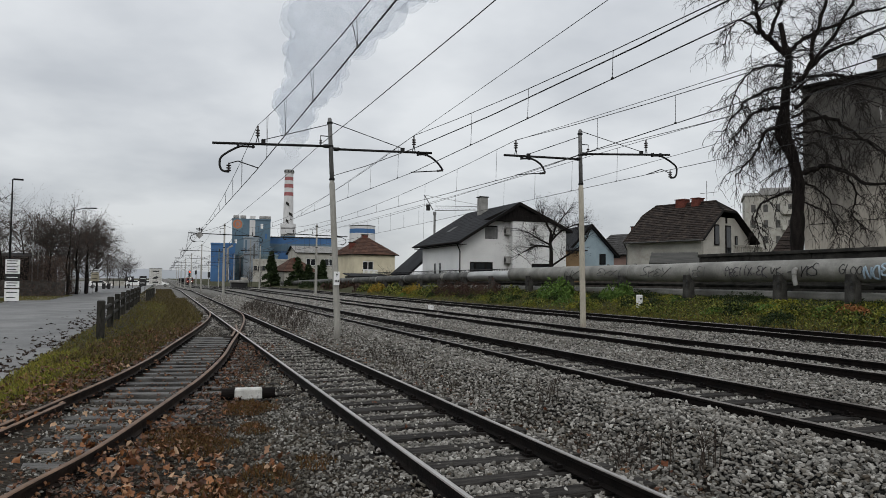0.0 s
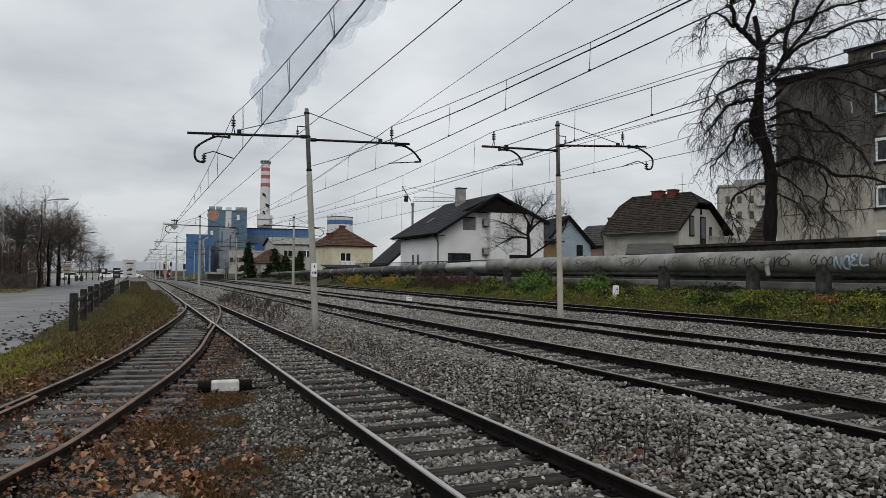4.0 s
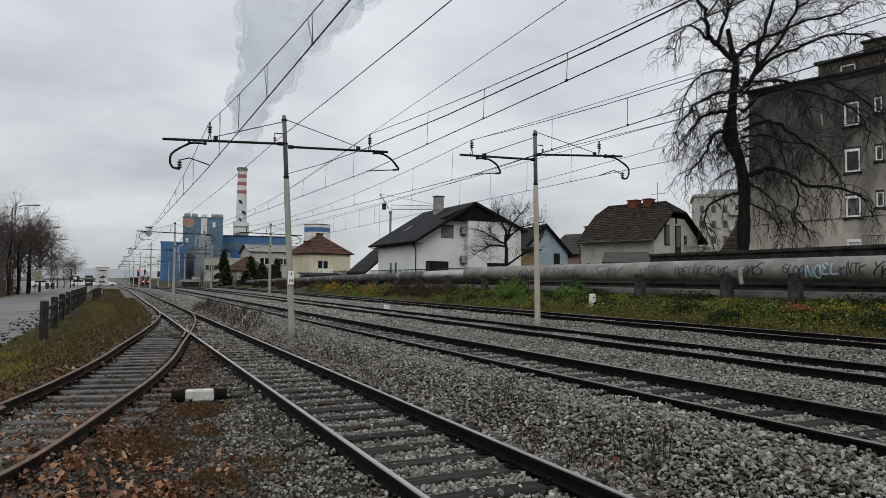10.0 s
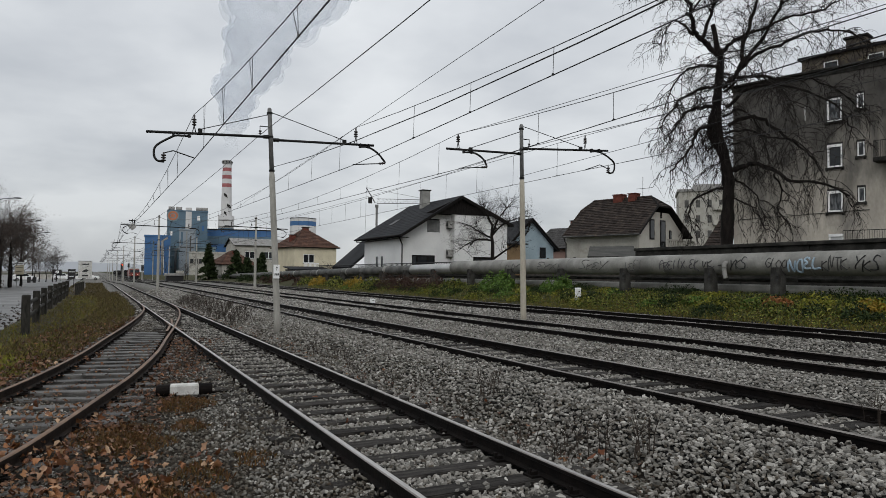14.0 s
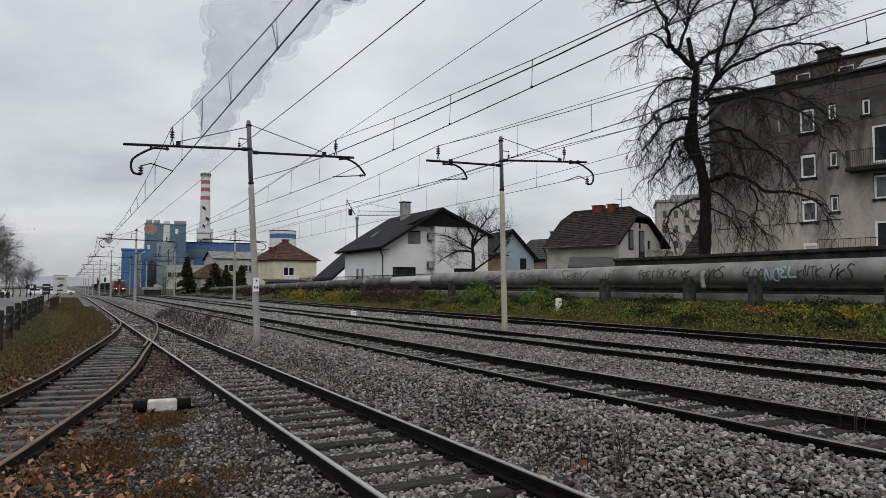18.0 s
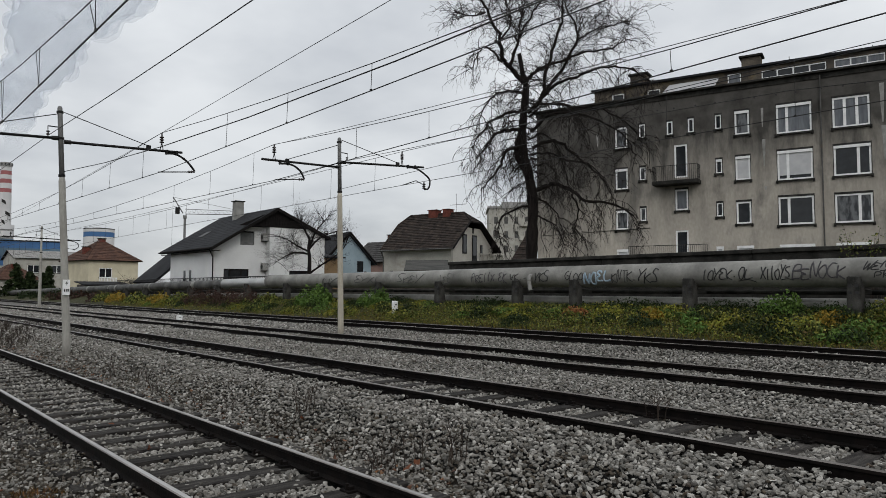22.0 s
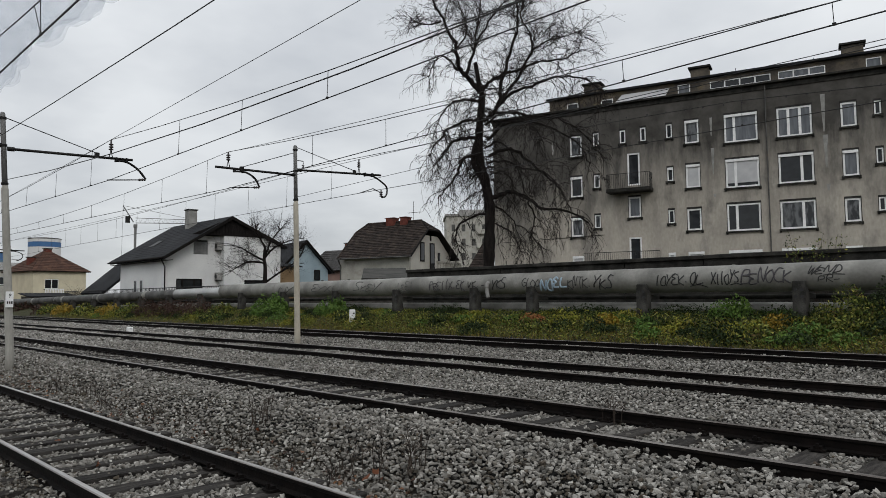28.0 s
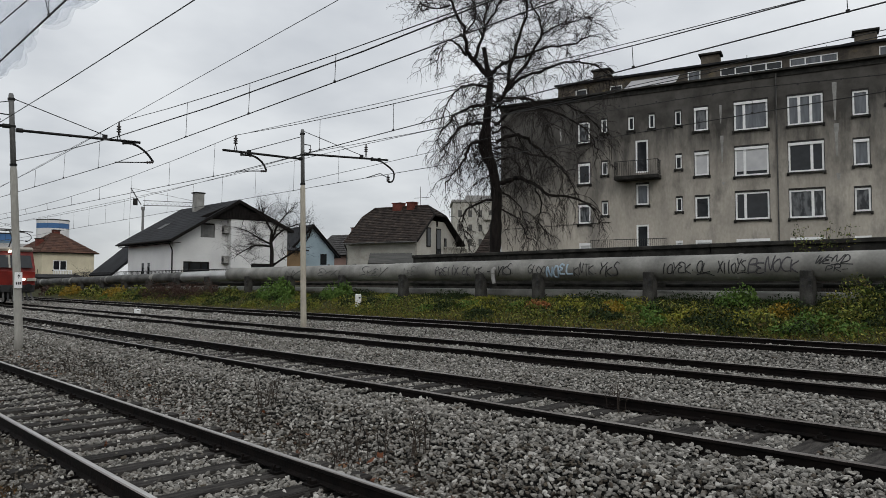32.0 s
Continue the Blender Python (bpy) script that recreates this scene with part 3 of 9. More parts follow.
def waves(x, y):
    """Slow uneven drift between -1 and 1."""
    return (np.sin(x * 2.3 + 1.1 * np.sin(y * 0.9)) + np.sin(y * 1.7 + 1.3 * np.sin(x * 1.9)) + np.sin(x * 4.1 - y * 3.3)) / 3


def on_ballast(x0, x1, y0, y1, r0, r1, behind=False):
    def f(rng, n):
        # one stone to each cell of a loose grid, so that dark gaps stay between them
        c = math.sqrt((x1 - x0) * (y1 - y0) / n)
        gx, gy = np.meshgrid(np.arange(x0, x1, c), np.arange(y0, y1, c))
        gx = gx + 0.5 * c * (np.arange(gx.shape[0]) % 2)[:, None]
        P = np.stack([gx.ravel(), gy.ravel()], 1)
        n = len(P)
        P += rng.uniform(-0.42, 0.42, (n, 2)) * c
        x, y = P.T
        r = np.hypot(x, y)
        keep = (r >= r0) & (r < r1) & (y > x * 0.18) & (x > -0.22 * y - 0.3) & (x < 17.3)
        if behind:
            keep = (r < 4.5) | (y <= x * 0.18) | (x <= -0.22 * y - 0.3)
        w = waves(x, y)
        # left of the branch the verge is earth and leaves
        bx = np.interp(y, [p.y for p in BR], [p.x for p in BR])
        keep &= x > bx - 1.15 + 0.25 * np.sin(y * 1.7)
        # earth and leaves lie on the stones between the branch and the siding
        fade = np.exp(-((x - (bx + 1.15)) / 0.75) ** 2) * (0.62 + 0.5 * w)
        keep &= rng.uniform(0, 1, n) > np.where(y < 20, fade, 0)
        lift = np.zeros(n)
        for X, bare, slope, most in ((XB, 10.5, 0.06, 0.65), (XC, 60, 0.05, 0.55)):
            ph = (y + 12.5) % 0.62
            inside = np.abs(x - X) < 0.75
            on = (np.abs(x - X) < 1.22) & ((ph < 0.13) | (ph > 0.49))
            cover = np.clip(0.05 + (y - bare) * slope, 0.05, most) + 0.22 * w
            cover = np.where(inside, np.where((X == XB) & ((y > 26) | ((y > 11) & (x > X - 0.25))), cover + 0.25, cover), 0.75)
            keep &= ~on | (rng.uniform(0, 1, n) < cover)
            lift += np.where(on, 0.03, 0)
        on = (np.abs(x - bx) < 1.2) & (((y - 2.5) % 0.62 < 0.13) | ((y - 2.5) % 0.62 > 0.49)) & (y < 24)
        keep &= ~on | (rng.uniform(0, 1, n) < np.where(np.abs(x - bx) < 0.75, 0.22, 0.4) + 0.22 * w)
        lift += np.where(on, 0.045, 0)
        # the timbers of the points stand clear of the stones
        deep = (np.abs(x - bx) < 0.75) & (y > 12) & (y < 25)
        keep &= ~deep | (rng.uniform(0, 1, n) < 0.6)
        lift -= np.where(deep, 0.03, 0)
        for X in (XB, XC, XD, XE):
            keep &= np.abs(np.abs(x - X) - 0.75) > 0.075
        keep &= np.abs(np.abs(x - bx) - 0.75) > 0.085
        # up to x 5.6 the dark stones also stand in for the slope's shade
        soil = rng.uniform(0, 1, n) < np.select([(y > 14) & (y < 25) & (x < XB - 0.75), np.abs(x - bx) < 0.7, x < 1.3, x < 2.3, np.abs(x - XB) < 0.75, x < 5.0, x < 5.6], [0.8 + 0.3 * w, 0.45 + 0.3 * w, 0.85 + 0.3 * w, 0.6 + 0.4 * w, 0.06, 0.40 + 0.4 * w, 0.26], 0.05)
        P, bx, lift, soil = P[keep], bx[keep], lift[keep], soil[keep]
        x, y = P.T
        z = np.interp(x, XS, ZS) + lift
        z -= 0.035 * (np.abs(x - bx) < 0.75) * (y < 24) + 0.018 * (np.abs(x - XB) < 0.75)
        z += 0.02 * np.sin(x * 3.1 + y * 1.3) * (x > 4.3) * (np.abs(x - XC) > 1.3) + rng.uniform(-0.02, 0.02, len(P))
        return np.column_stack([P, z]), soil
    return f

scatter_stones("ballast_stones", 66000, on_ballast(-3, 10, 1.2, 10, 4.5, 9.5), (0.033, 0.061), "pebble", 1, "loose grey crushed stones of the track bed")
scatter_stones("ballast_stones", 112000, on_ballast(-3, 15, 1.5, 15, 9.5, 15), (0.036, 0.062), "lump", 4, "loose grey crushed stones of the track bed")
scatter_stones("ballast_stones", 150000, on_ballast(-3, 17.3, 2.5, 28, 15, 28), (0.052, 0.082), "chip", 2, "loose grey crushed stones of the track bed")
scatter_stones("ballast_stones", 20000, on_ballast(-2.2, 17, -9, 4.6, 0, 0, True), (0.08, 0.13), "ridge", 6, "loose grey crushed stones of the track bed")
scatter_stones("ballast_stones", 100000, on_ballast(-1, 17.3, 20, 75, 28, 75), (0.08, 0.13), "point", 3, "loose grey crushed stones of the track bed")

# ---- overhead line ----
def insulator(bm, p, axis, n=3, r=0.07):
    p, axis = Vector(p), Vector(axis).normalized()
    pts, rad = [], []
    for i in range(n):
        for k, rr in ((0, 0.35), (0.25, 1.0), (0.6, 0.9), (0.75, 0.4)):
            pts.append(p + axis * (i + k) * 0.075)
            rad.append(r * rr)
    addtube(bm, pts, rad, 10)


def overhead_mast(name, x, y, z0, height, lean, left, right, material, label, sign=False, extra=None, fine=True):
    """A concrete mast with cross arms. left / right: (reach, kind) of its arms."""
    seg = 12 if fine else 6
    t = thing(name, (x, y, z0), label=label, category="catenary mast", group="catenary masts")
    k = math.tan(radians(lean))

    def at(h):
        return Vector((-k * h, 0, h))
    hs = (-0.5, 0, height * 0.62, height * 0.66, height)
    rs = (0.132, 0.132, 0.11, 0.085, 0.072)
    part("pole", tube([at(h) for h in hs], rs, seg), material, t, smooth=True)
    part("pole_cap", tube([at(height), at(height + 0.05)], (0.085, 0.06), seg), M['concrete'], t)
    za = height - 0.98
    for sgn, (reach, kind) in ((-1, left), (1, right)):
        if not reach:
            continue
        rise = 0.06 * (1 if sgn < 0 else -1)
        a, b = at(za) + Vector((sgn * 0.05, 0, 0)), at(za) + Vector((sgn * reach, 0, rise))
        part("cross_arm", tube([a, b], 0.042, seg), M['iron'], t, "dark steel cross arm", smooth=True)
        part("arm_clamp", box(at(za).x - 0.11, at(za).x + 0.11, -0.12, 0.12, za - 0.05, za + 0.05, 0.01), M['iron'], t)
        part("stay_wire", tube([at(height - 0.12), at(za) + Vector((sgn * reach * 0.72, 0, rise + 0.03))], 0.014, 5), M['iron'], t)
        m = b - Vector((sgn * reach * (0.36 if kind == 'inner' else 0.2), 0, 0))
        # messenger holder
        bm = bmesh.new()
        addtube(bm, [m, m + Vector((0, 0, 0.2))], 0.03, seg)
        insulator(bm, m + Vector((0, 0, 0.18)), (0, 0, 1), 3, 0.075)
        part("messenger_insulator", bm, M['insulator'], t, smooth=True)
        # hanging bracket, steady arm and its insulator
        h = b - Vector((sgn * reach * (0.30 if kind == 'inner' else 0.10), 0, 0.04))
        pts = [h, h + Vector((sgn * 0.34, 0, -0.02)), h + Vector((sgn * 0.52, 0, -0.10)), h + Vector((sgn * 0.62, 0, -0.28)), h + Vector((sgn * 0.60, 0, -0.46))]
        if kind == 'inner':
            pts = [h + Vector((sgn * 0.0, 0, 0)), h + Vector((sgn * 0.45, 0, -0.08)), h + Vector((sgn * 0.72, 0, -0.24)), h + Vector((sgn * 0.78, 0, -0.48)), h + Vector((sgn * 0.62, 0, -0.68)), h + Vector((sgn * 0.52, 0, -0.70))]
        part("drop_bracket", tube(pts, 0.034, seg), M['iron'], t, smooth=True)
        part("bracket_clamp", box(h.x - 0.25, h.x + 0.25, -0.06, 0.06, h.z - 0.05, h.z + 0.03, 0.01), M['iron'], t)
        e = pts[-1]
        bm = bmesh.new()
        insulator(bm, e + Vector((0, 0, -0.06)), (-sgn, 0, 0.1) if kind == 'inner' else (-sgn, 0, 0), 3, 0.07)
        part("steady_insulator", bm, M['insulator'], t, smooth=True)
        part("steady_arm", tube([e + Vector((-sgn * 0.15, 0, -0.04)), e + Vector((-sgn * 0.6, 0, 0.02)), e + Vector((-sgn * 0.95, 0, -0.08))], 0.018, 6), M['iron'], t)
    bk = -0.42 if fine else -0.4
    bm = tube([at(height - 0.42), at(height - 0.42) + Vector((bk, 0, 0)), at(height - 0.6) + Vector((bk, 0, 0))], 0.02, 6)
    part("feeder_bracket", bm, M['iron'], t)
    bm = bmesh.new()
    insulator(bm, at(height - 0.85) + Vector((bk, 0, 0)), (0, 0, 1), 3, 0.05)
    part("feeder_insulator", bm, M['insulator'], t, smooth=True)
    for h in (height - 0.12, height * 0.67):
        part("band", tube([at(h - 0.04), at(h + 0.04)], 0.105, seg), M['iron'], t)
    if sign:
        p = at(1.75)
        pl = part("sign_plate", box(p.x - 0.10, p.x + 0.10, -0.165, -0.155, 1.58, 2.03), M['white'], t, "white plate with a bolt mark and number bars")
        bolt = bmesh.new()
        addprism(bolt, [(p.x + 0.02, -0.169, 2.0), (p.x - 0.035, -0.169, 1.90), (p.x, -0.169, 1.90), (p.x - 0.02, -0.169, 1.82), (p.x + 0.035, -0.169, 1.93), (p.x + 0.0, -0.169, 1.93)], (0, 0.004, 0))
        part("bolt_mark", bolt, M['black'], pl)
        for k, (a, c) in enumerate(((-0.065, -0.035), (-0.018, 0.01), (0.022, 0.065))):
            part("number_bar", box(p.x + a, p.x + c, -0.169, -0.1655, 1.68, 1.75), M['black'], pl)
    return t


def detailed_mast(name, x, y, z0, top, shoulder, arms, feeder, material, label, sign=False):
    """A mast whose arms are given in the plane across the line, as (x, z) of the world.
    An arm: root, tip, stay's two ends, messenger post, clamp's ends, bracket, steady insulator, steady arm."""
    t = thing(name, (x, y, z0), label=label, category="catenary mast", group="catenary masts")

    def w(p, d=0.0):
        return Vector((p[0] - x, d, p[1] - z0))
    foot, head = Vector((0, 0, -0.5)), w(top)

    def axis(z):
        f = (z - z0) / (top[1] - z0)
        return Vector((f * (top[0] - x), 0, z - z0))
    part("pole", tube([foot, Vector((0, 0, 0)), axis(shoulder - 0.06), axis(shoulder + 0.06)], (0.108, 0.105, 0.088, 0.068), 16), material, t, smooth=True)
    part("upper_tube", tube([axis(shoulder + 0.061), axis(top[1] - 0.05), head], (0.070, 0.064, 0.045), 14), M['steel_grey'], t, "grey steel upper tube", smooth=True)
    for z in (shoulder + 0.1, top[1] - 0.16, top[1] - 0.9):
        part("band", tube([axis(z - 0.03), axis(z + 0.03)], 0.088, 14), M['iron'], t)
    for root, tip, s0, s1, px, pz0, pz1, c0, c1, bracket, ins, steady in arms:
        arm = part("cross_arm", tube([w(root), w(tip)], 0.040, 10), M['iron'], t, "dark steel cross arm", smooth=True)
        part("arm_joint", tube([w(root) - Vector((0, 0.0, 0.0)), w(root).lerp(w(tip), 0.05)], 0.062, 10), M['iron'], arm)
        part("stay_wire", tube([w(s0), w(s1)], 0.013, 5), M['iron'], t)
        part("stay_clamp", box(s1[0] - x - 0.06, s1[0] - x + 0.06, -0.05, 0.05, s1[1] - z0 - 0.14, s1[1] - z0 + 0.02, 0.01), M['iron'], arm)
        for d in (-0.05, 0.05):
            part("post_leg", tube([w((px + d, pz0)), w((px, pz0 + 0.24))], 0.014, 5), M['iron'], t)
        bm = bmesh.new()
        insulator(bm, w((px, pz0 + 0.22)), (0, 0, 1), 3, 0.07)
        addtube(bm, [w((px, pz0 + 0.22)), w((px, pz1))], 0.028, 8)
        part("messenger_insulator", bm, M['insulator'], t, smooth=True)
        for c in (c0, c1):
            part("bracket_clamp", box(c[0] - x - 0.03, c[0] - x + 0.03, -0.06, 0.06, c[1] - z0 - 0.05, c[1] - z0 + 0.09, 0.01), M['iron'], arm)
        P = spline([w(p) for p in bracket], 5)
        part("drop_bracket", tube(P, 0.033, 10), M['iron'], t, smooth=True)
        bm = bmesh.new()
        a, b = w(ins[0]), w(ins[1])
        insulator(bm, a, b - a, 3, 0.075 if abs(b.z - a.z) > 0.1 else 0.045)
        addtube(bm, [a, b], 0.026, 8)
        part("steady_insulator", bm, M['insulator'], t, smooth=True)
        part("steady_arm", tube([w(p) for p in steady], 0.017, 6), M['iron'], t)
    a, b, c = feeder
    part("feeder_bracket", tube([w(a), w(b)], 0.016, 6), M['iron'], t)
    bm = bmesh.new()
    insulator(bm, w(c), (0, 0, 1), 2, 0.05)
    addtube(bm, [w(c), w(b)], 0.012, 5)
    part("feeder_insulator", bm, M['insulator'], t, smooth=True)
    if sign:
        p = axis(1.5)
        k = p.z - 0.2
        pl = part("sign_plate", box(p.x - 0.085, p.x + 0.085, -0.165, -0.09, k, k + 0.42), M['white'], t, "white plate with a bolt mark and number bars")
        bolt = bmesh.new()
        addprism(bolt, [(p.x + 0.02, -0.169, k + 0.41), (p.x - 0.035, -0.169, k + 0.31), (p.x, -0.169, k + 0.31), (p.x - 0.02, -0.169, k + 0.23), (p.x + 0.035, -0.169, k + 0.34), (p.x, -0.169, k + 0.34)], (0, 0.003, 0))
        part("bolt_mark", bolt, M['black'], pl)
        for a, c in ((-0.065, -0.035), (-0.018, 0.01), (0.022, 0.065)):
            part("number_bar", box(p.x + a, p.x + c, -0.169, -0.1655, k + 0.09, k + 0.16), M['black'], pl)
    return t


def spline(pts, n=5):
    P = [Vector(p) for p in pts]
    out = []
    for i in range(len(P) - 1):
        p0, p1, p2, p3 = P[max(i - 1, 0)], P[i], P[i + 1], P[min(i + 2, len(P) - 1)]
        for k in range(n):
            t = k / n
            out.append(0.5 * ((2 * p1) + (p2 - p0) * t + (2 * p0 - 5 * p1 + 4 * p2 - p3) * t * t + (3 * p1 - p0 - 3 * p2 + p3) * t ** 3))
    return out + [P[-1]]


M1 = (5.08, 21.4)
M2 = (13.5, 20.5)
LEFT1 = ((4.72, 5.66), (1.23, 5.48), (4.70, 6.35), (2.70, 5.69), 2.53, 5.56, 6.10, (1.96, 5.44), (2.40, 5.46), [(2.45, 5.45), (2.2, 5.45), (1.96, 5.41), (1.52, 5.11), (1.45, 4.86), (1.53, 4.68), (1.73, 4.65)], ((1.71, 4.66), (1.71, 4.92)), [(1.71, 4.90), (1.97, 4.99), (2.56, 4.82), (2.5, 4.73)])
RIGHT1 = ((4.86, 5.58), (8.17, 5.71), (4.80, 6.42), (7.15, 5.78), 7.54, 5.70, 6.24, (7.69, 5.64), (7.99, 5.65), [(7.66, 5.62), (7.99, 5.63), (8.33, 5.45), (8.58, 5.17)], ((8.58, 5.16), (8.36, 5.125)), [(8.4, 5.13), (7.53, 5.03), (7.45, 5.02)])
LEFT2 = ((13.40, 5.75), (10.41, 5.67), (13.38, 6.55), (11.33, 5.77), 10.85, 5.70, 6.21, (11.07, 5.62), (11.38, 5.63), [(11.05, 5.60), (11.49, 5.61), (11.82, 5.44), (11.98, 5.18)], ((11.98, 5.17), (11.76, 5.145)), [(11.78, 5.15), (10.92, 5.05), (10.84, 5.0)])
RIGHT2 = ((13.44, 5.94), (17.26, 6.20), (13.40, 6.74), (15.98, 6.22), 16.19, 6.15, 6.68, (16.48, 6.12), (16.83, 6.14), [(16.45, 6.10), (16.91, 6.11), (17.5, 5.83), (17.58, 5.58), (17.49, 5.39), (17.3, 5.35)], ((17.28, 5.36), (17.28, 5.62)), [(17.22, 5.53), (16.88, 5.64), (16.19, 5.39)])
detailed_mast("catenary_mast", M1[0], M1[1], -0.05, (4.72, 6.56), 4.52, (LEFT1, RIGHT1), ((4.74, 5.97), (4.44, 5.97), (4.45, 5.71)), M['mast'], "slightly leaning pale concrete catenary mast with two cross arms", True)
detailed_mast("catenary_mast", M2[0], M2[1], 0.12, (13.37, 6.80), 4.78, (LEFT2, RIGHT2), ((13.43, 6.28), (13.71, 6.28), (13.7, 6.02)), M['mast_warm'], "cream concrete catenary mast with two cross arms between the main tracks")
for y in (68, 110, 152, 195, 240, 285, 330):
    overhead_mast("catenary_mast", 5.2, y, -0.1 + fall(y), 6.7 - fall(y), 0, (3.2, 'inner'), (3.2, 'outer'), M['mast'], "pale concrete catenary mast down the line", fine=False)
    overhead_mast("catenary_mast", 13.5, y - 2, 0.1 + fall(y), 6.6 - fall(y), 0, (2.8, 'outer'), (3.0, 'inner'), M['mast'], "pale concrete catenary mast down the line", fine=False)
for y in (-24.0,):
    overhead_mast("catenary_mast", 5.1, y, -0.05, 6.6, 0, (3.3, 'inner'), (3.2, 'outer'), M['mast'], "pale concrete catenary mast", fine=False)
    overhead_mast("catenary_mast", 13.5, y, 0.1, 6.6, 0, (2.8, 'outer'), (3.0, 'inner'), M['mast'], "cream concrete catenary mast", fine=False)
SPANS1 = [-24.0, 21.4, 68, 110, 152, 195, 240, 285, 330]
SPANS2 = [-24.0, 20.5, 66, 108, 150, 193, 238, 283, 328]


def catenary(spans, xc, zc, xm, zm, sag, label, rc=0.010, first=15.8, twin=False):
    """Contact wire, sagging messenger wire and droppers of one track; places and heights alternate from mast to mast."""
    t = thing("overhead_line", (0, 0, 0), label=label, category="overhead line", group="overhead lines")
    cpts, mpts = [], []
    for i, (a, b) in enumerate(zip(spans, spans[1:])):
        p, q = i % 2, (i + 1) % 2

        def at(f):
            y = lerp(a, b, f)
            return Vector((lerp(xc[p], xc[q], f), y, lerp(zc[p], zc[q], f))), Vector((lerp(xm[p], xm[q], f), y, lerp(zm[p], zm[q], f) - sag * 4 * f * (1 - f)))
        for k in range(13 if i == len(spans) - 2 else 12):
            c, m = at(k / 12)
            cpts.append(c)
            mpts.append(m)
        # droppers every 3.2 m along the line; the siding's are in pairs
        y = first - 3.2 * math.floor((first - a - 1.2) / 3.2)
        while y < b - 2.2 and a < 200:
            for off in ((-0.13, 0.13) if twin and a < 30 else (0,)):
                c, m = at((y - a) / (b - a))[0], at((y + off - a) / (b - a))[1]
                dr = part("dropper", tube([c, m], 0.006 if a < 60 else 0.012, 4), M['wire'], t)
                if a < 30 and off >= 0:
                    part("clip", box(c.x - 0.014, c.x + 0.014, c.y - 0.022, c.y + 0.022, c.z - 0.01, c.z + 0.03), M['iron'], dr)
            y += 3.2 if a < 100 else 6.4
    part("contact_wire", tube(cpts, [rc if p[1] < 70 else 0.02 for p in cpts], 6), M['wire'], t)
    part("messenger_wire", tube(mpts, [0.009 if p[1] < 70 else 0.016 for p in mpts], 6), M['wire'], t)


catenary(SPANS1, (2.27, 2.50), (4.73, 4.73), (2.06, 2.51), (5.88, 6.10), 1.19, "dark twin overhead wires with droppers above the siding", 0.0125, 15.75, True)
catenary(SPANS1, (6.37, 7.50), (5.08, 5.02), (6.37, 7.53), (6.31, 6.24), 0.95, "dark overhead wires with droppers above the main line", 0.0105, 16.45)
catenary(SPANS2, (8.81, 10.81), (5.0, 5.0), (8.63, 10.85), (6.21, 6.21), 0.96, "dark overhead wires with droppers above the main line", 0.0105, 15.4)
catenary(SPANS2, (16.1, 16.15), (5.28, 5.38), (16.1, 16.19), (6.70, 6.68), 0.08, "dark overhead wires with droppers above the outer track")


def plain_wire(pts, r=0.009, label="dark feeder wire strung along the masts"):
    t = tagged(part("feeder_wire", tube(pts, r, 6), M['wire']), label, "wire", "feeder wires")
    return t


def strung(xs, zs, spans, sag):
    out = []
    for i, (a, b) in enumerate(zip(spans, spans[1:])):
        p, q = i % 2, (i + 1) % 2
        out += [(lerp(xs[p], xs[q], k / 8), lerp(a, b, k / 8), lerp(zs[p], zs[q], k / 8) - sag * 4 * (k / 8) * (1 - k / 8)) for k in range(8)]
    return out


plain_wire(strung((4.0, 4.45), (5.79, 5.70), SPANS1, 0.27), 0.010)
plain_wire(strung((13.6, 13.7), (6.1, 6.02), SPANS2, 0.35))
plain_wire([(5.03, -24, 6.34), (7.53, 21.4, 6.24), (9.5, 60, 6.1)], 0.007, "dark crossing wire between two tracks")
plain_wire([(4.87, lerp(21.4, -24, k / 12), 4.74 + 1.82 * k / 12 - 1.38 * 4 * (k / 12) * (1 - k / 12)) for k in range(13)], 0.009, "dark stay wire anchored on the mast")
plain_wire([(lerp(10.85, 12.19, k / 12), lerp(20.5, -24, k / 12), 6.2 - 0.38 * 4 * (k / 12) * (1 - k / 12)) for k in range(13)], 0.007, "thin dark wire beside the messenger wire")
plain_wire([(13.4, 20.5, 4.97), (13.4, 14.5, 5.12), (13.4, 9, 5.32), (13.4, 5.3, 5.2), (13.4, 2.7, 4.95), (13.4, -24, 4.9)], 0.007, "thin dark wire anchored on the mast")


# ---- district heating pipe on the bank ----
PX, PZ, PR = 20.3, 1.915, 0.392


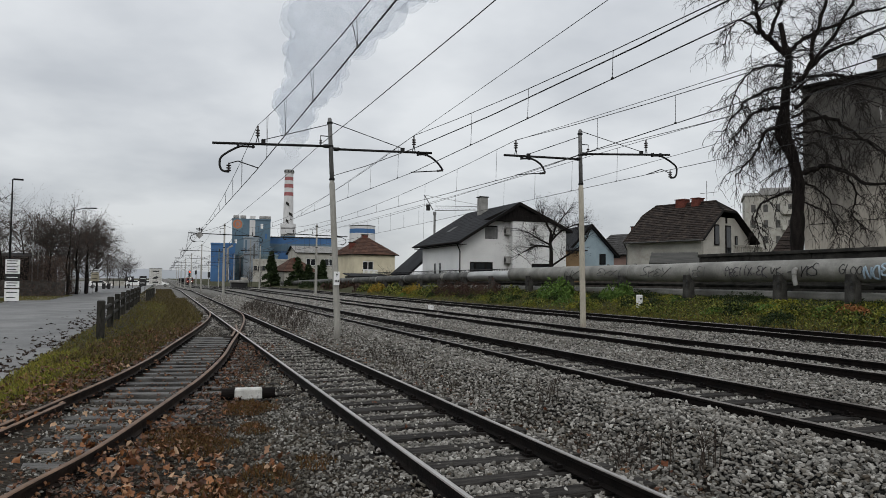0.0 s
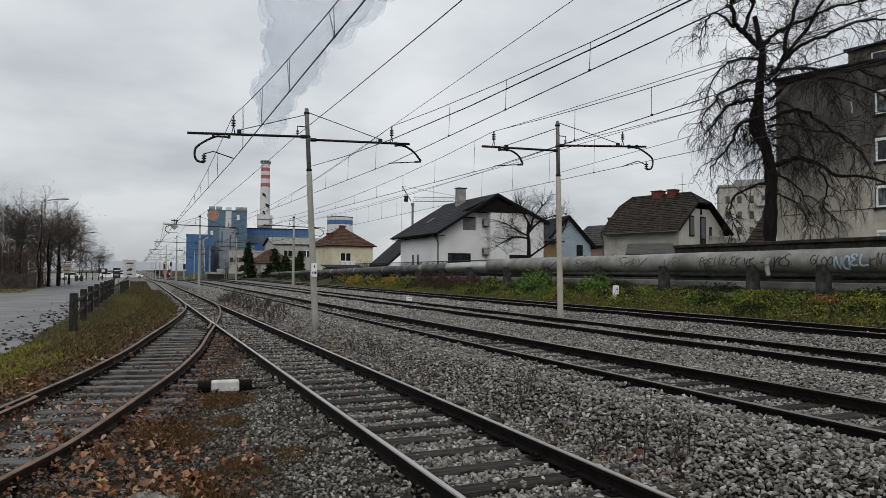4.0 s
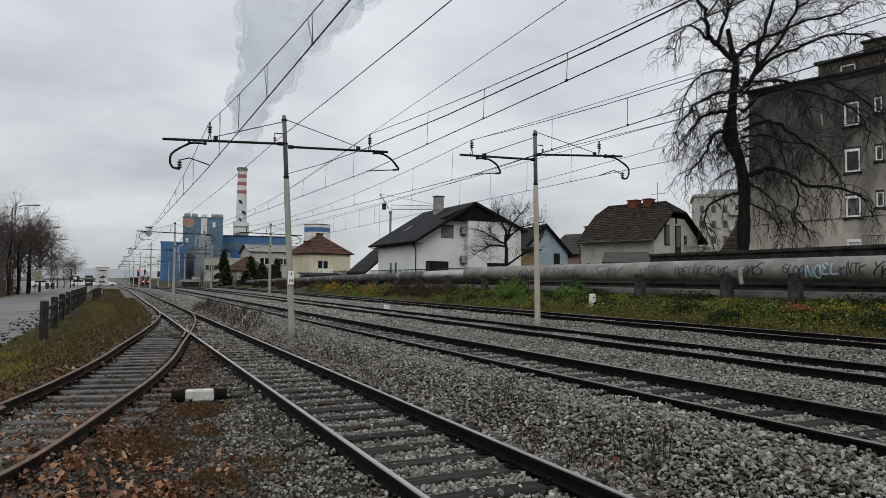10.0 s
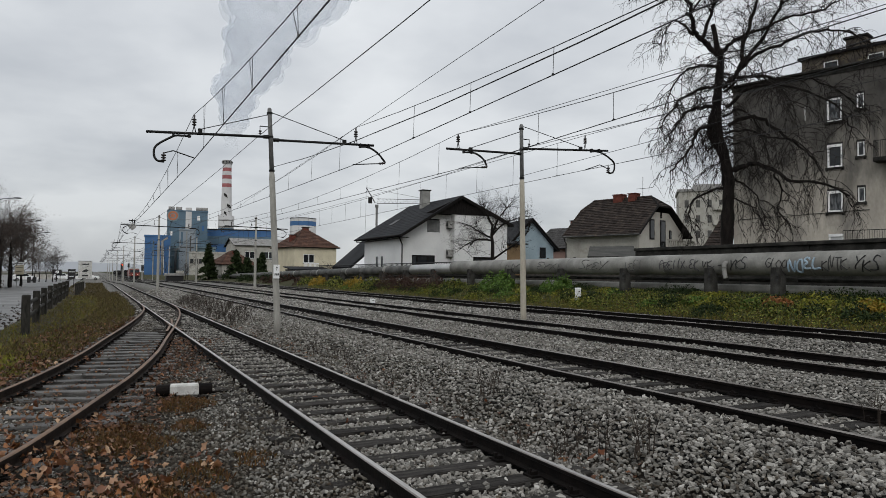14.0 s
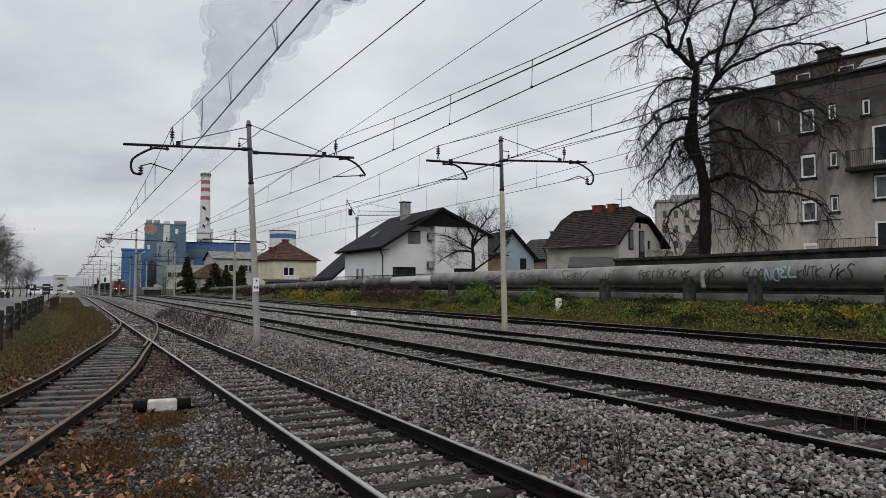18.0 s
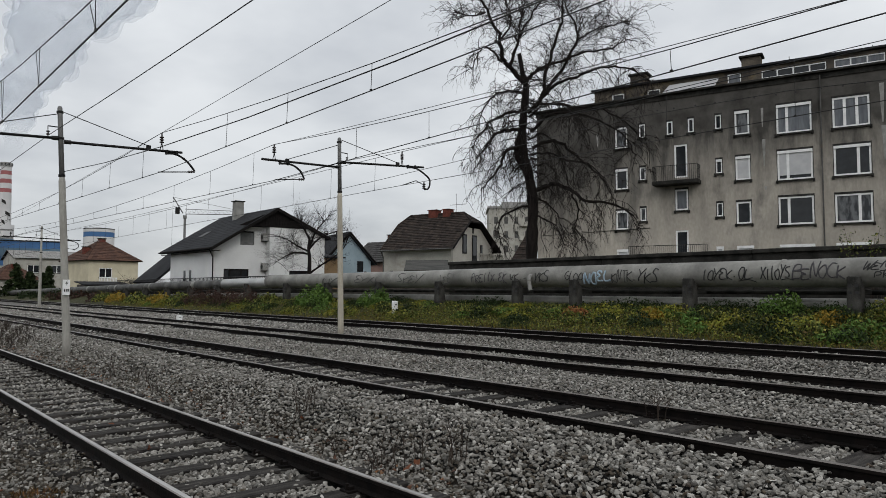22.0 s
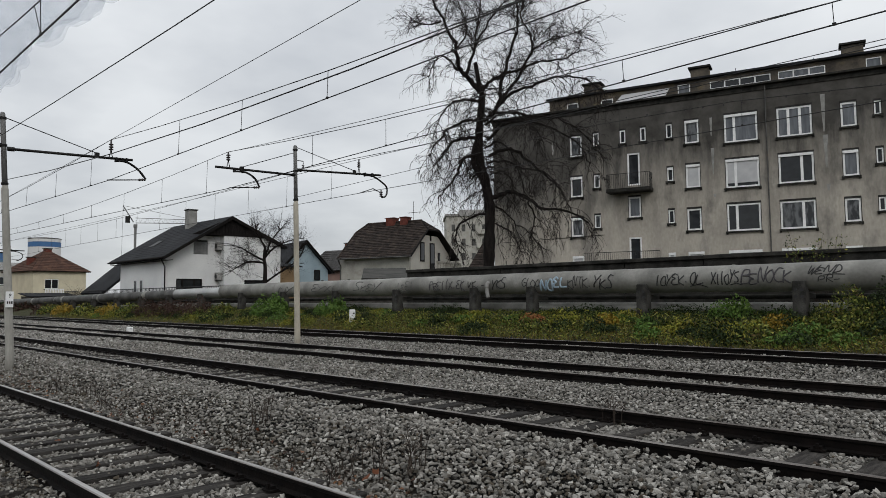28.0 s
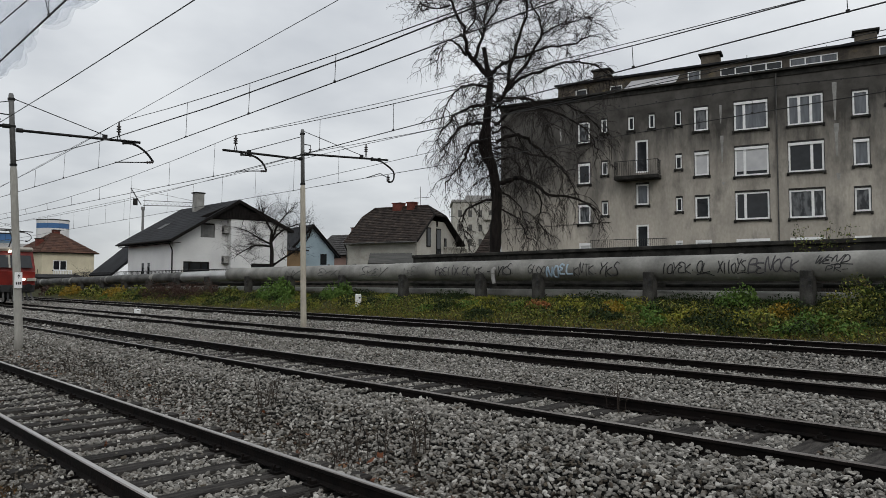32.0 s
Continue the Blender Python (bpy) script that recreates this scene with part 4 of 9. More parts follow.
def build_pipe():
    t = thing("heating_pipe", (0, 0, 0), label="large zinc-clad district heating pipe with dark graffiti on concrete supports", category="pipeline")

    def length(y0, y1, material, label):
        path = []
        for y in np.linspace(y0, y1, max(2, int((y1 - y0) / 1.5))):
            drop = max(0, y - 42) * 0.012 + (0.09 if y0 > 38 else 0)
            path.append((PX + 0.02 * noise.noise((y * 0.3, 0, 0)), y, PZ + 0.025 * noise.noise((y * 0.22, 3, 0)) - drop))
        bm = bmesh.new()
        addtube(bm, path, [(PR if y0 < 38 else 0.335) * (1 + 0.012 * noise.noise((p[1] * 0.9, 8, 1))) for p in path], 28, caps=False)
        return part("pipe_length", bm, material, t, label, smooth=True)
    ys = [-40, -14, -3.2, 1.6, 8.2, 14.1, 20.4, 26.6, 32.6, 38.6, 45, 52, 60, 70, 82, 95, 110, 130]
    for i, (a, b) in enumerate(zip(ys, ys[1:])):
        new_sheet = (a == 38.6)
        length(a + 0.01, b - 0.01, M['pipe_new'] if new_sheet else M['pipe_old'] if a > 38 else M['pipe'], "newer bright zinc sheet" if new_sheet else "")
        drop = max(0, b - 42) * 0.012 + (0.09 if b > 39 else 0)
        part("seam_band", tube([(PX, b - 0.035, PZ - drop), (PX, b + 0.035, PZ - drop)], (PR if b < 39 else 0.335) + 0.012, 28), M['pipe'], t, smooth=True)
    # broad overlapping collars on the old sheet further on
    for k in range(15):
        y = 46.4 + k * 3.1 + 0.5 * math.sin(k * 2.3)
        z = PZ - (y - 42) * 0.012 - 0.09
        w = 0.16 + 0.12 * math.sin(k * 1.7) ** 2
        part("collar", tube([(PX, y - w, z), (PX, y + w, z)], 0.352, 28), M['pipe' if k % 3 == 1 else 'pipe_old'], t, smooth=False)
    return t


build_pipe()
for nm, x, zz, r, lab in (("return_pipe", 20.75, 1.03, 0.19, "dull grey return pipe low behind the concrete supports"), ("cable_duct", 20.95, 1.38, 0.07, "thin dark pipe under the large pipe")):
    pts = [(x, y, zz - max(0, y - 42) * 0.012) for y in range(-40, 100, 4)]
    tagged(part(nm, tube(pts, r, 14), M['pipe'] if r > 0.1 else M['concrete_dark'], smooth=True), lab, "pipe")


M['support'] = mat("weathered_support_concrete", (0.075, 0.072, 0.066), (0.03, 0.029, 0.026), 2.5, 0.9, 0, 0.4, 20, 0.2, c3=(0.016, 0.016, 0.015), c3scale=1.8, c3range=(0.52, 0.7))


def pipe_support():
    t = thing("pipe_support", (PX - 0.1, 0, 0.6), label="dark weathered concrete post carrying the large pipe", category="support", group="pipe supports")
    bm = bmesh.new()
    addprism(bm, [(-0.42, -0.19, -0.3), (-0.42, 0.19, -0.3), (-0.42, 0.15, 1.2), (-0.42, -0.15, 1.2)], (0.36, 0, 0))
    bmesh.ops.bevel(bm, geom=list(bm.edges), offset=0.02, segments=1, affect='EDGES')
    part("post", bm, M['support'], t)
    part("saddle", box(-0.35, 0.55, -0.14, 0.14, 0.72, 0.86, 0.015), M['support'], t)
    for y in (-0.085, 0.075):
        for z in (0.78, 0.96):
            part("square_hole", box(-0.427, -0.38, y - 0.035, y + 0.035, z - 0.035, z + 0.035), M['black'], t)
    return t


SUP = pipe_support()
first = True
for k in (-0.60, -0.38, -0.15, 0.085, 0.317, 0.549, 0.769, 0.908, 1.136, 1.357, 1.585, 1.807, 2.06, 2.29, 2.52, 2.75, 3.0, 3.25, 3.5):
    y = k * (PX - 0.4)
    m = pose(PX - 0.1, y, 0.6 - max(0, y - 42) * 0.012, 0, 0, 0)
    if first:
        SUP.matrix_world = m
        first = False
    else:
        copy_thing(SUP, m)


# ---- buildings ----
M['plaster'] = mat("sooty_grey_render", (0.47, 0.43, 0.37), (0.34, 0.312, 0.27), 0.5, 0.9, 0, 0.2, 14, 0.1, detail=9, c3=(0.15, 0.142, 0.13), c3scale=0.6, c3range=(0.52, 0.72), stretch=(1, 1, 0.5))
M['soot'] = mat("soot_stain", (0.05, 0.048, 0.045), (0.02, 0.02, 0.019), 3, 0.95, 0, fine=0.2)
M['plaster_white'] = mat("white_house_render", (0.74, 0.74, 0.73), (0.66, 0.66, 0.655), 0.7, 0.85, 0, 0.1, 30, 0.03)
M['plaster_cream'] = mat("cream_render", (0.64, 0.58, 0.43), (0.54, 0.48, 0.35), 0.8, 0.9, 0, 0.1, 20, 0.05)
M['plaster_pale'] = mat("aged_pale_render", (0.46, 0.445, 0.40), (0.34, 0.326, 0.29), 0.8, 0.9, 0, 0.15, 20, 0.08, c3=(0.22, 0.20, 0.17), c3scale=0.7, c3range=(0.55, 0.75))
M['plaster_light'] = mat("off_white_render", (0.64, 0.62, 0.57), (0.52, 0.50, 0.45), 0.8, 0.9, 0, 0.1, 20, 0.06)
M['plaster_blue'] = mat("pale_blue_render", (0.36, 0.45, 0.50), (0.28, 0.36, 0.41), 0.8, 0.9, 0, 0.1, 20, 0.05)
M['plaster_ochre'] = mat("ochre_render", (0.27, 0.185, 0.105), (0.18, 0.12, 0.07), 0.9, 0.9, 0, 0.1, 20, 0.08)
M['plaster_rose'] = mat("faded_rose_render", (0.30, 0.20, 0.17), (0.22, 0.145, 0.125), 0.8, 0.9, 0, 0.1, 20, 0.08)
M['roof_grey'] = mat("grey_tile", (0.075, 0.072, 0.07), (0.045, 0.043, 0.042), 1.5, 0.85, 0, 0.3, 10, 0.15, island=0.2)
M['roof_dark'] = mat("dark_grey_roof_sheet", (0.026, 0.027, 0.03), (0.015, 0.0155, 0.017), 0.8, 0.8, 0, 0.2, 10, 0.1)
M['roof_brown'] = mat("brown_clay_tile", (0.056, 0.043, 0.036), (0.023, 0.019, 0.017), 2.5, 0.85, 0, 0.3, 10, 0.15, random=0.35, island=0.3)
M['roof_red'] = mat("red_clay_tile", (0.105, 0.056, 0.040), (0.065, 0.037, 0.028), 1.5, 0.85, 0, 0.3, 10, 0.15, island=0.2)
M['brick'] = mat("red_chimney_brick", (0.17, 0.055, 0.04), (0.10, 0.035, 0.027), 4, 0.9, 0, 0.3, 20, 0.15)
M['timber_dark'] = mat("dark_stained_timber", (0.014, 0.012, 0.011), (0.007, 0.006, 0.006), 2, 0.8, 0, 0.3, 12, 0.2, stretch=(6, 6, 1))
M['timber_grey'] = mat("weathered_grey_boards", (0.10, 0.09, 0.08), (0.05, 0.045, 0.04), 2, 0.9, 0, 0.4, 14, 0.2)


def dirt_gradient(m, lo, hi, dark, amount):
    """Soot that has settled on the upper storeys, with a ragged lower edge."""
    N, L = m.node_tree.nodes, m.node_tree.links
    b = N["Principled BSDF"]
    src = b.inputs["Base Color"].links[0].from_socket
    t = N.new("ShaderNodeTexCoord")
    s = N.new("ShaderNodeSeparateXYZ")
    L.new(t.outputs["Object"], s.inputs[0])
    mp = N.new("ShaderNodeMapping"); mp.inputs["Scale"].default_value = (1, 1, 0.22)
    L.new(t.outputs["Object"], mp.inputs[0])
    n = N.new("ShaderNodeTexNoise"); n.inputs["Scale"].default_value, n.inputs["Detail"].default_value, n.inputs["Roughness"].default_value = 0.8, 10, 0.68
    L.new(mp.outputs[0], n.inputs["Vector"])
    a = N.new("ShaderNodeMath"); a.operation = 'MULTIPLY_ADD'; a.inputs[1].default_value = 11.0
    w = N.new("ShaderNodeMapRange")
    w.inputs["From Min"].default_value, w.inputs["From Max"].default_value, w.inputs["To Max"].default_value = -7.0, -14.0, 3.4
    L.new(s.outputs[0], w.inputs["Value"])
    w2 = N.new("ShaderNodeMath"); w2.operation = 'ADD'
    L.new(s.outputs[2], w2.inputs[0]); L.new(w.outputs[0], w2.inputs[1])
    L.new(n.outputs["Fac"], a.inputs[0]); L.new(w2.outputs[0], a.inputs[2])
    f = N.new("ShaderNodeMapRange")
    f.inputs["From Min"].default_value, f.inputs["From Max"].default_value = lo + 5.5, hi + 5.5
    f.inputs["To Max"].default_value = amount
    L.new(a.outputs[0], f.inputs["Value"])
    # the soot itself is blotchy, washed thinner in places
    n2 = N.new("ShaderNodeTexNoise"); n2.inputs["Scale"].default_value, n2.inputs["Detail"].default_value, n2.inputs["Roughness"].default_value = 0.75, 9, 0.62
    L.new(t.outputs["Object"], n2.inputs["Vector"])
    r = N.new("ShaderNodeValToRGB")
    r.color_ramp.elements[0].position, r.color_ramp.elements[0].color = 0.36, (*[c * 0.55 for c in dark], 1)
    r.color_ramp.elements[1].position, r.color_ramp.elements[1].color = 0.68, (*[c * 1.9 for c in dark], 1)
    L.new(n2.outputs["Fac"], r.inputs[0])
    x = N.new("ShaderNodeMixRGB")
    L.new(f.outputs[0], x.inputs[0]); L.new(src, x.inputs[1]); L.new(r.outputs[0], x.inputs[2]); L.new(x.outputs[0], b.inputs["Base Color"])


M['patch_grey'] = mat("grey_patched_render", (0.33, 0.325, 0.305), (0.20, 0.196, 0.184), 1.6, 0.9, 0, 0.15, 20, 0.1)
M['attic'] = mat("ochre_stained_render", (0.14, 0.12, 0.095), (0.055, 0.048, 0.042), 0.9, 0.9, 0, 0.2, 14, 0.15, detail=9, c3=(0.15, 0.122, 0.072), c3scale=1.2, c3range=(0.5, 0.7))
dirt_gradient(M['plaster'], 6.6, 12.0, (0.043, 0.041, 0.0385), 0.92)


def wall_panel(name, u0, u1, z0, z1, holes, thick, material, parent, y=0.0, label=""):
    """A wall in the local x-z plane with openings through its thickness. holes: (u0, z0, u1, z1)."""
    us = sorted({u0, u1, *[h[0] for h in holes], *[h[2] for h in holes]})
    zs = sorted({z0, z1, *[h[1] for h in holes], *[h[3] for h in holes]})
    bm = bmesh.new()
    grid = {}

    def v(u, d, z):
        k = (round(u, 4), d, round(z, 4))
        if k not in grid:
            grid[k] = bm.verts.new((u, y + d, z))
        return grid[k]

    def is_hole(a, b, c, d):
        mu, mz = (a + b) / 2, (c + d) / 2
        return any(h[0] < mu < h[2] and h[1] < mz < h[3] for h in holes)
    for a, b in zip(us, us[1:]):
        for c, d in zip(zs, zs[1:]):
            if not is_hole(a, b, c, d):
                for dd in (0, thick):
                    q = [v(a, dd, c), v(b, dd, c), v(b, dd, d), v(a, dd, d)]
                    bm.faces.new(q if dd == 0 else q[::-1])
    es = [e for e in bm.edges if len(e.link_faces) == 1 and abs(e.verts[0].co.y - y) < 1e-6]
    for e in es:
        p, q = e.verts
        try:
            bm.faces.new((p, q, v(q.co.x, thick, q.co.z), v(p.co.x, thick, p.co.z)))
        except ValueError:
            pass
    bmesh.ops.recalc_face_normals(bm, faces=bm.faces)
    return part(name, bm, material, parent, label)


def window(parent, u0, z0, u1, z1, y=0.0, depth=0.12, frame=0.11, splits=(), frame_mat=None, pane_mat=None, sill=True, blind=0.0, box_top=False, soot=False, label=""):
    """A framed window set into an opening of a wall: frame, mullions, pane, sill and roller blind."""
    fm = frame_mat or M['white']
    yf = y + depth
    cuts = [u0 + frame] + [v for s in splits for v in (lerp(u0, u1, s) - frame * 0.7, lerp(u0, u1, s) + frame * 0.7)] + [u1 - frame]
    lights = [(a, z0 + frame, b, z1 - frame) for a, b in zip(cuts[::2], cuts[1::2])]
    w = wall_panel("window", u0, u1, z0, z1, lights, 0.08, fm, parent, yf - 0.05, label)
    part("pane", box(u0 + frame, u1 - frame, yf, yf + 0.012, z0 + frame, z1 - frame), pane_mat or M['glass'], w)
    if sill:
        part("sill", box(u0 - 0.10, u1 + 0.10, y - 0.12, y + depth - 0.055, z0 - 0.11, z0 - 0.004), M['concrete_dark'], w)
    if soot:
        wall_panel("sooty_edge", u0 - 0.035, u1 + 0.035, z0 - 0.002, z1 + 0.12, [(u0 + 0.004, z0 - 0.001, u1 - 0.004, z1 - 0.004)], 0.004, M['soot'], w, y - 0.006)
        for u in (u0 - 0.03, u1 + 0.03):
            part("sill_bracket", box(u - 0.07, u + 0.07, y - 0.10, y - 0.002, z0 - 0.2, z0 - 0.114, 0.01), M['concrete_dark'], w)
    if box_top:
        part("blind_box", box(u0 + 0.005, u1 - 0.005, y - 0.03, yf - 0.055, z1 - 0.17, z1 - 0.004), M['white'], w)
    if blind:
        part("roller_blind", box(u0 + frame, u1 - frame, yf - 0.035, yf - 0.02, z1 - frame - (z1 - z0 - 2 * frame) * blind, z1 - frame), M['blind'], w)
    return w


def block_of_flats():
    b = thing("apartment_block", (44.0, 18.0, 0), -73.6, "sooty grey rendered four-storey apartment block with white windows and an attic", "building")
    U0, U1, CORN = -16.3, 24.0, 14.57
    rows = ((11.2, 12.8), (8.3, 9.9), (5.45, 7.03))
    holes, wins = [], []

    def w(u0, z0, u1, z1, **k):
        holes.append((u0, z0, u1, z1))
        wins.append((u0, z0, u1, z1, k))
    for i, (a, c) in enumerate(((11.28, 12.76), (8.39, 9.83), (5.59, 6.92))):
        w(-10.33, a, -9.46, c, box_top=i > 0, pane_mat=M['curtain'] if i != 1 else None)
    for a, c in ((11.87, 12.8), (8.93, 9.83), (6.12, 7.02)):
        w(-8.64, a, -8.23, c, frame=0.075, pane_mat=M['curtain'])
    w(-6.77, 11.86, -6.37, 12.77, frame=0.09); w(-5.39, 11.86, -5.0, 12.8, frame=0.09)
    for i, (a, c) in enumerate(((11.88, 12.81), (8.97, 9.88), (6.16, 7.04))):
        w(-3.68, a, -3.29, c, frame=0.08, box_top=i == 1)
    w(-6.3, 8.89, -5.46, 11.11, sill=False, label="balcony door with dark glass")
    w(-6.28, 6.7, -5.45, 8.1, pane_mat=M['net'])
    w(-6.3, 3.6, -5.47, 5.36, sill=False, label="dark entrance door in a white frame")
    for i, (a, c) in enumerate(((11.35, 12.88), (8.42, 9.95), (5.62, 7.03))):
        w(-2.49, a, -1.61, c, box_top=i < 2, blind=(0.0, 1.0, 0.0)[i], pane_mat=M['curtain'] if i == 0 else None)
    for i, (a, c) in enumerate(((11.12, 12.94), (8.2, 10.04), (5.43, 7.16))):
        w(-0.06, a, 1.9, c, splits=(0.3,), frame=0.11, box_top=i < 2, blind=(0.0, 0.88, 0.0)[i], pane_mat=(M['net'], None, None)[i])
    for i, (a, c) in enumerate(((11.12, 12.95), (8.22, 10.04), (5.4, 7.12))):
        w(3.0, a, 4.93, c, splits=(0.33, 0.66) if i == 0 else (0.66,), frame=0.11, box_top=i == 1, pane_mat=(M['net'], None, M['curtain'])[i])
    for i, (a, c) in enumerate(((11.35, 12.82), (8.38, 9.92), (5.65, 7.04))):
        w(6.45, a, 7.27, c, box_top=i == 1, blind=(0.0, 0.0, 0.0)[i], pane_mat=(M['net'], M['net'], M['curtain'])[i])
    for a, c in ((11.89, 12.71), (9.0, 9.9), (6.2, 7.0)):
        w(8.16, a, 8.52, c, frame=0.08)
    for k in range(3):
        for uu in (10.4, 13.2, 16.6, 19.8):
            a, c = rows[k]
            w(uu, a, uu + 1.7, c, splits=(0.5,), frame=0.09)
    # low windows of the ground storey, seen only by their blind boxes
    for a, c in ((-10.3, -9.45), (-3.75, -3.3), (-2.5, -1.5), (-0.05, 1.9), (3.0, 4.9), (6.4, 7.25)):
        w(a, 3.0, c, 4.22, box_top=True, blind=1.0)
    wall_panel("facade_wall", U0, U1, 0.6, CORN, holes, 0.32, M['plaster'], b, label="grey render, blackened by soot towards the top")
    for u0, z0, u1, z1, k in wins:
        window(b, u0, z0, u1, z1, 0.0, 0.075, soot=k.get('sill', True) and z0 > 4.5, **k)
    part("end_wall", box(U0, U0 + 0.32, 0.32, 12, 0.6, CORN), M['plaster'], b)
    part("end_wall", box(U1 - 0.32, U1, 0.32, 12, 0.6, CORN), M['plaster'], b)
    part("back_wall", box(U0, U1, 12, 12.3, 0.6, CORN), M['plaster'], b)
    part("floor_slab", box(U0 + 0.33, U1 - 0.33, 0.33, 11.99, 0.6, 0.9), M['concrete'], b)
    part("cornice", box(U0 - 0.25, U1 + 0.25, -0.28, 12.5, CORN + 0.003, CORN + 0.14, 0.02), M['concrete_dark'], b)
    # attic with dormer windows
    at0, at1, azt = -11.9, 23.0, 15.62
    dh = [(-10.6, 14.8, -9.74, 15.25), (-8.1, 14.75, -7.24, 15.2), (-2.89, 14.82, -2.09, 15.45), (-0.86, 14.85, 2.75, 15.35), (3.18, 14.88, 5.78, 15.38), (7.9, 14.8, 8.7, 15.4)]
    wall_panel("attic_wall", at0, at1, CORN + 0.143, azt, dh, 0.25, M['attic'], b, y=0.35)
    for i, h in enumerate(dh):
        window(b, *h, y=0.35, depth=0.06, frame=0.06, splits=(0.25, 0.5, 0.75) if i == 3 else (0.33, 0.66) if i == 4 else (), sill=False, pane_mat=M['net'] if i in (2, 4, 5) else None)
    part("attic_side", box(at0, at0 + 0.25, 0.6, 10, CORN + 0.143, azt), M['attic'], b)
    part("attic_roof", box(at0 - 0.2, at1 + 0.2, 0.1, 10.5, azt + 0.003, azt + 0.15, 0.02), M['roof_dark'], b)
    part("roof_light", prism([(-7.0, -0.1, 14.75), (-3.6, -0.1, 14.75), (-3.4, 0.33, 15.35), (-6.6, 0.33, 15.35)], (0, 0.02, 0)), M['blind'], b, "long sloping pane of pale glass")
    for u in (-9.0, -1.6, 7.3, 15.5):
        c = part("chimney", box(u - 0.58, u + 0.58, 1.3, 2.1, azt + 0.16, azt + 1.06, 0.03), M['attic'], b, "broad rendered chimney stack")
        part("chimney_cap", box(u - 0.72, u + 0.72, 1.15, 2.25, azt + 1.063, azt + 1.2, 0.02), M['concrete_dark'], c)
    part("hatch", box(4.6, 6.1, 1.5, 2.3, azt + 0.15, azt + 0.3, 0.03), M['roof_dark'], b)
    for u, hh in ((0.6, 0.6), (5.2, 0.5), (9.4, 1.4), (9.8, 1.2)):
        part("aerial", tube([(u, 2, azt + 0.1), (u, 2, azt + 0.3 + hh)], 0.02, 5), M['iron'], b)
    # rainwater pipe, vent streaks
    part("downpipe", tube([(2.4, -0.07, 14.5), (2.4, -0.07, 4.0)], 0.04, 8), M['steel_dark'], b)
    rp = random.Random(3)
    for u, z0, z1, w in ((-0.85, 11.7, 12.9, 0.09), (-0.8, 9.2, 10.9, 0.1), (5.55, 11.2, 13.5, 0.12), (5.6, 9.0, 11.0, 0.13), (5.65, 7.6, 8.0, 0.12), (-0.75, 7.7, 7.9, 0.1), (-11.6, 11.6, 12.5, 0.1)):
        w *= 0.8
        wide = [w * lerp(0.45, 1.35, k / 6) * rp.uniform(0.75, 1.1) for k in range(7)]
        ed = [(u - wide[k], -0.005, lerp(z0, z1, k / 6)) for k in range(7)] + [(u + wide[6 - k], -0.005, lerp(z1, z0, k / 6)) for k in range(7)]
        part("render_patch", prism(ed, (0, 0.004, 0)), M['patch_grey'], b, "pale strip of patched render")
    # row of round vent holes under the eaves
    for k in range(26):
        u = -13.5 + 1.22 * k + rp.uniform(-0.12, 0.12)
        part("vent_hole", tube([(u, -0.012, 13.62), (u, 0.02, 13.62)], 0.06, 8), M['black'], b)
    # dark band along the top of the wall, directly below the cornice
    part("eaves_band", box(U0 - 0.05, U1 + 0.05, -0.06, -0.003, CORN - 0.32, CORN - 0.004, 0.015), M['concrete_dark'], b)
    # balcony
    bal = part("balcony", box(-7.55, -4.6, -1.0, -0.004, 8.36, 8.62, 0.03), M['concrete_dark'], b, "concrete balcony with a dark iron railing")
    bm = bmesh.new()
    for i in range(25):
        u = lerp(-7.5, -4.65, i / 24)
        addtube(bm, [(u, -0.96, 8.62), (u, -0.96, 9.6)], 0.011, 5)
    for yy in np.linspace(-0.9, -0.1, 7):
        for u in (-7.5, -4.65):
            addtube(bm, [(u, yy, 8.62), (u, yy, 9.6)], 0.011, 5)
    addtube(bm, [(-7.5, -0.03, 9.6), (-7.5, -0.96, 9.6), (-4.65, -0.96, 9.6), (-4.65, -0.03, 9.6)], 0.022, 6)
    part("balcony_railing", bm, M['iron'], bal)["kind"] = "stuff"
    # terrace railing before the entrance
    bm = bmesh.new()
    for i in range(40):
        u = lerp(-9.0, -4.0, i / 39)
        addtube(bm, [(u, -1.6, 3.55), (u, -1.6, 4.3)], 0.012, 4)
    addtube(bm, [(-9.0, -1.6, 4.3), (-4.0, -1.6, 4.3)], 0.02, 6)
    part("terrace_railing", bm, M['iron'], b)["kind"] = "stuff"
    part("terrace", box(-9.2, -3.8, -1.8, -0.004, 0.9, 3.56), M['concrete'], b)
    part("wall_cable", tube([(-16.0, -0.03, 5.4), (-8.0, -0.03, 5.62)], 0.02, 5), M['iron'], b)
    return b


block_of_flats()


def retaining_wall():
    w = thing("boundary_wall", (22.5, 0, 0), label="low dark concrete boundary wall with a coping along the bank", category="wall", kind="structure")
    y = -34.0
    i = 0
    while y < 24.4:
        h = 2.62 + 0.03 * noise.noise((y, 0, 0))
        part("wall_panel", box(0, 0.22, y + 0.01, y + 2.93, 0.6, h, 0.01), M['concrete_dark'], w)
        part("coping", box(-0.1, 0.32, y + 0.006, y + 2.934, h + 0.003, h + 0.14, 0.02), M['concrete_dark'], w)
        y += 2.94
        i += 1


retaining_wall()


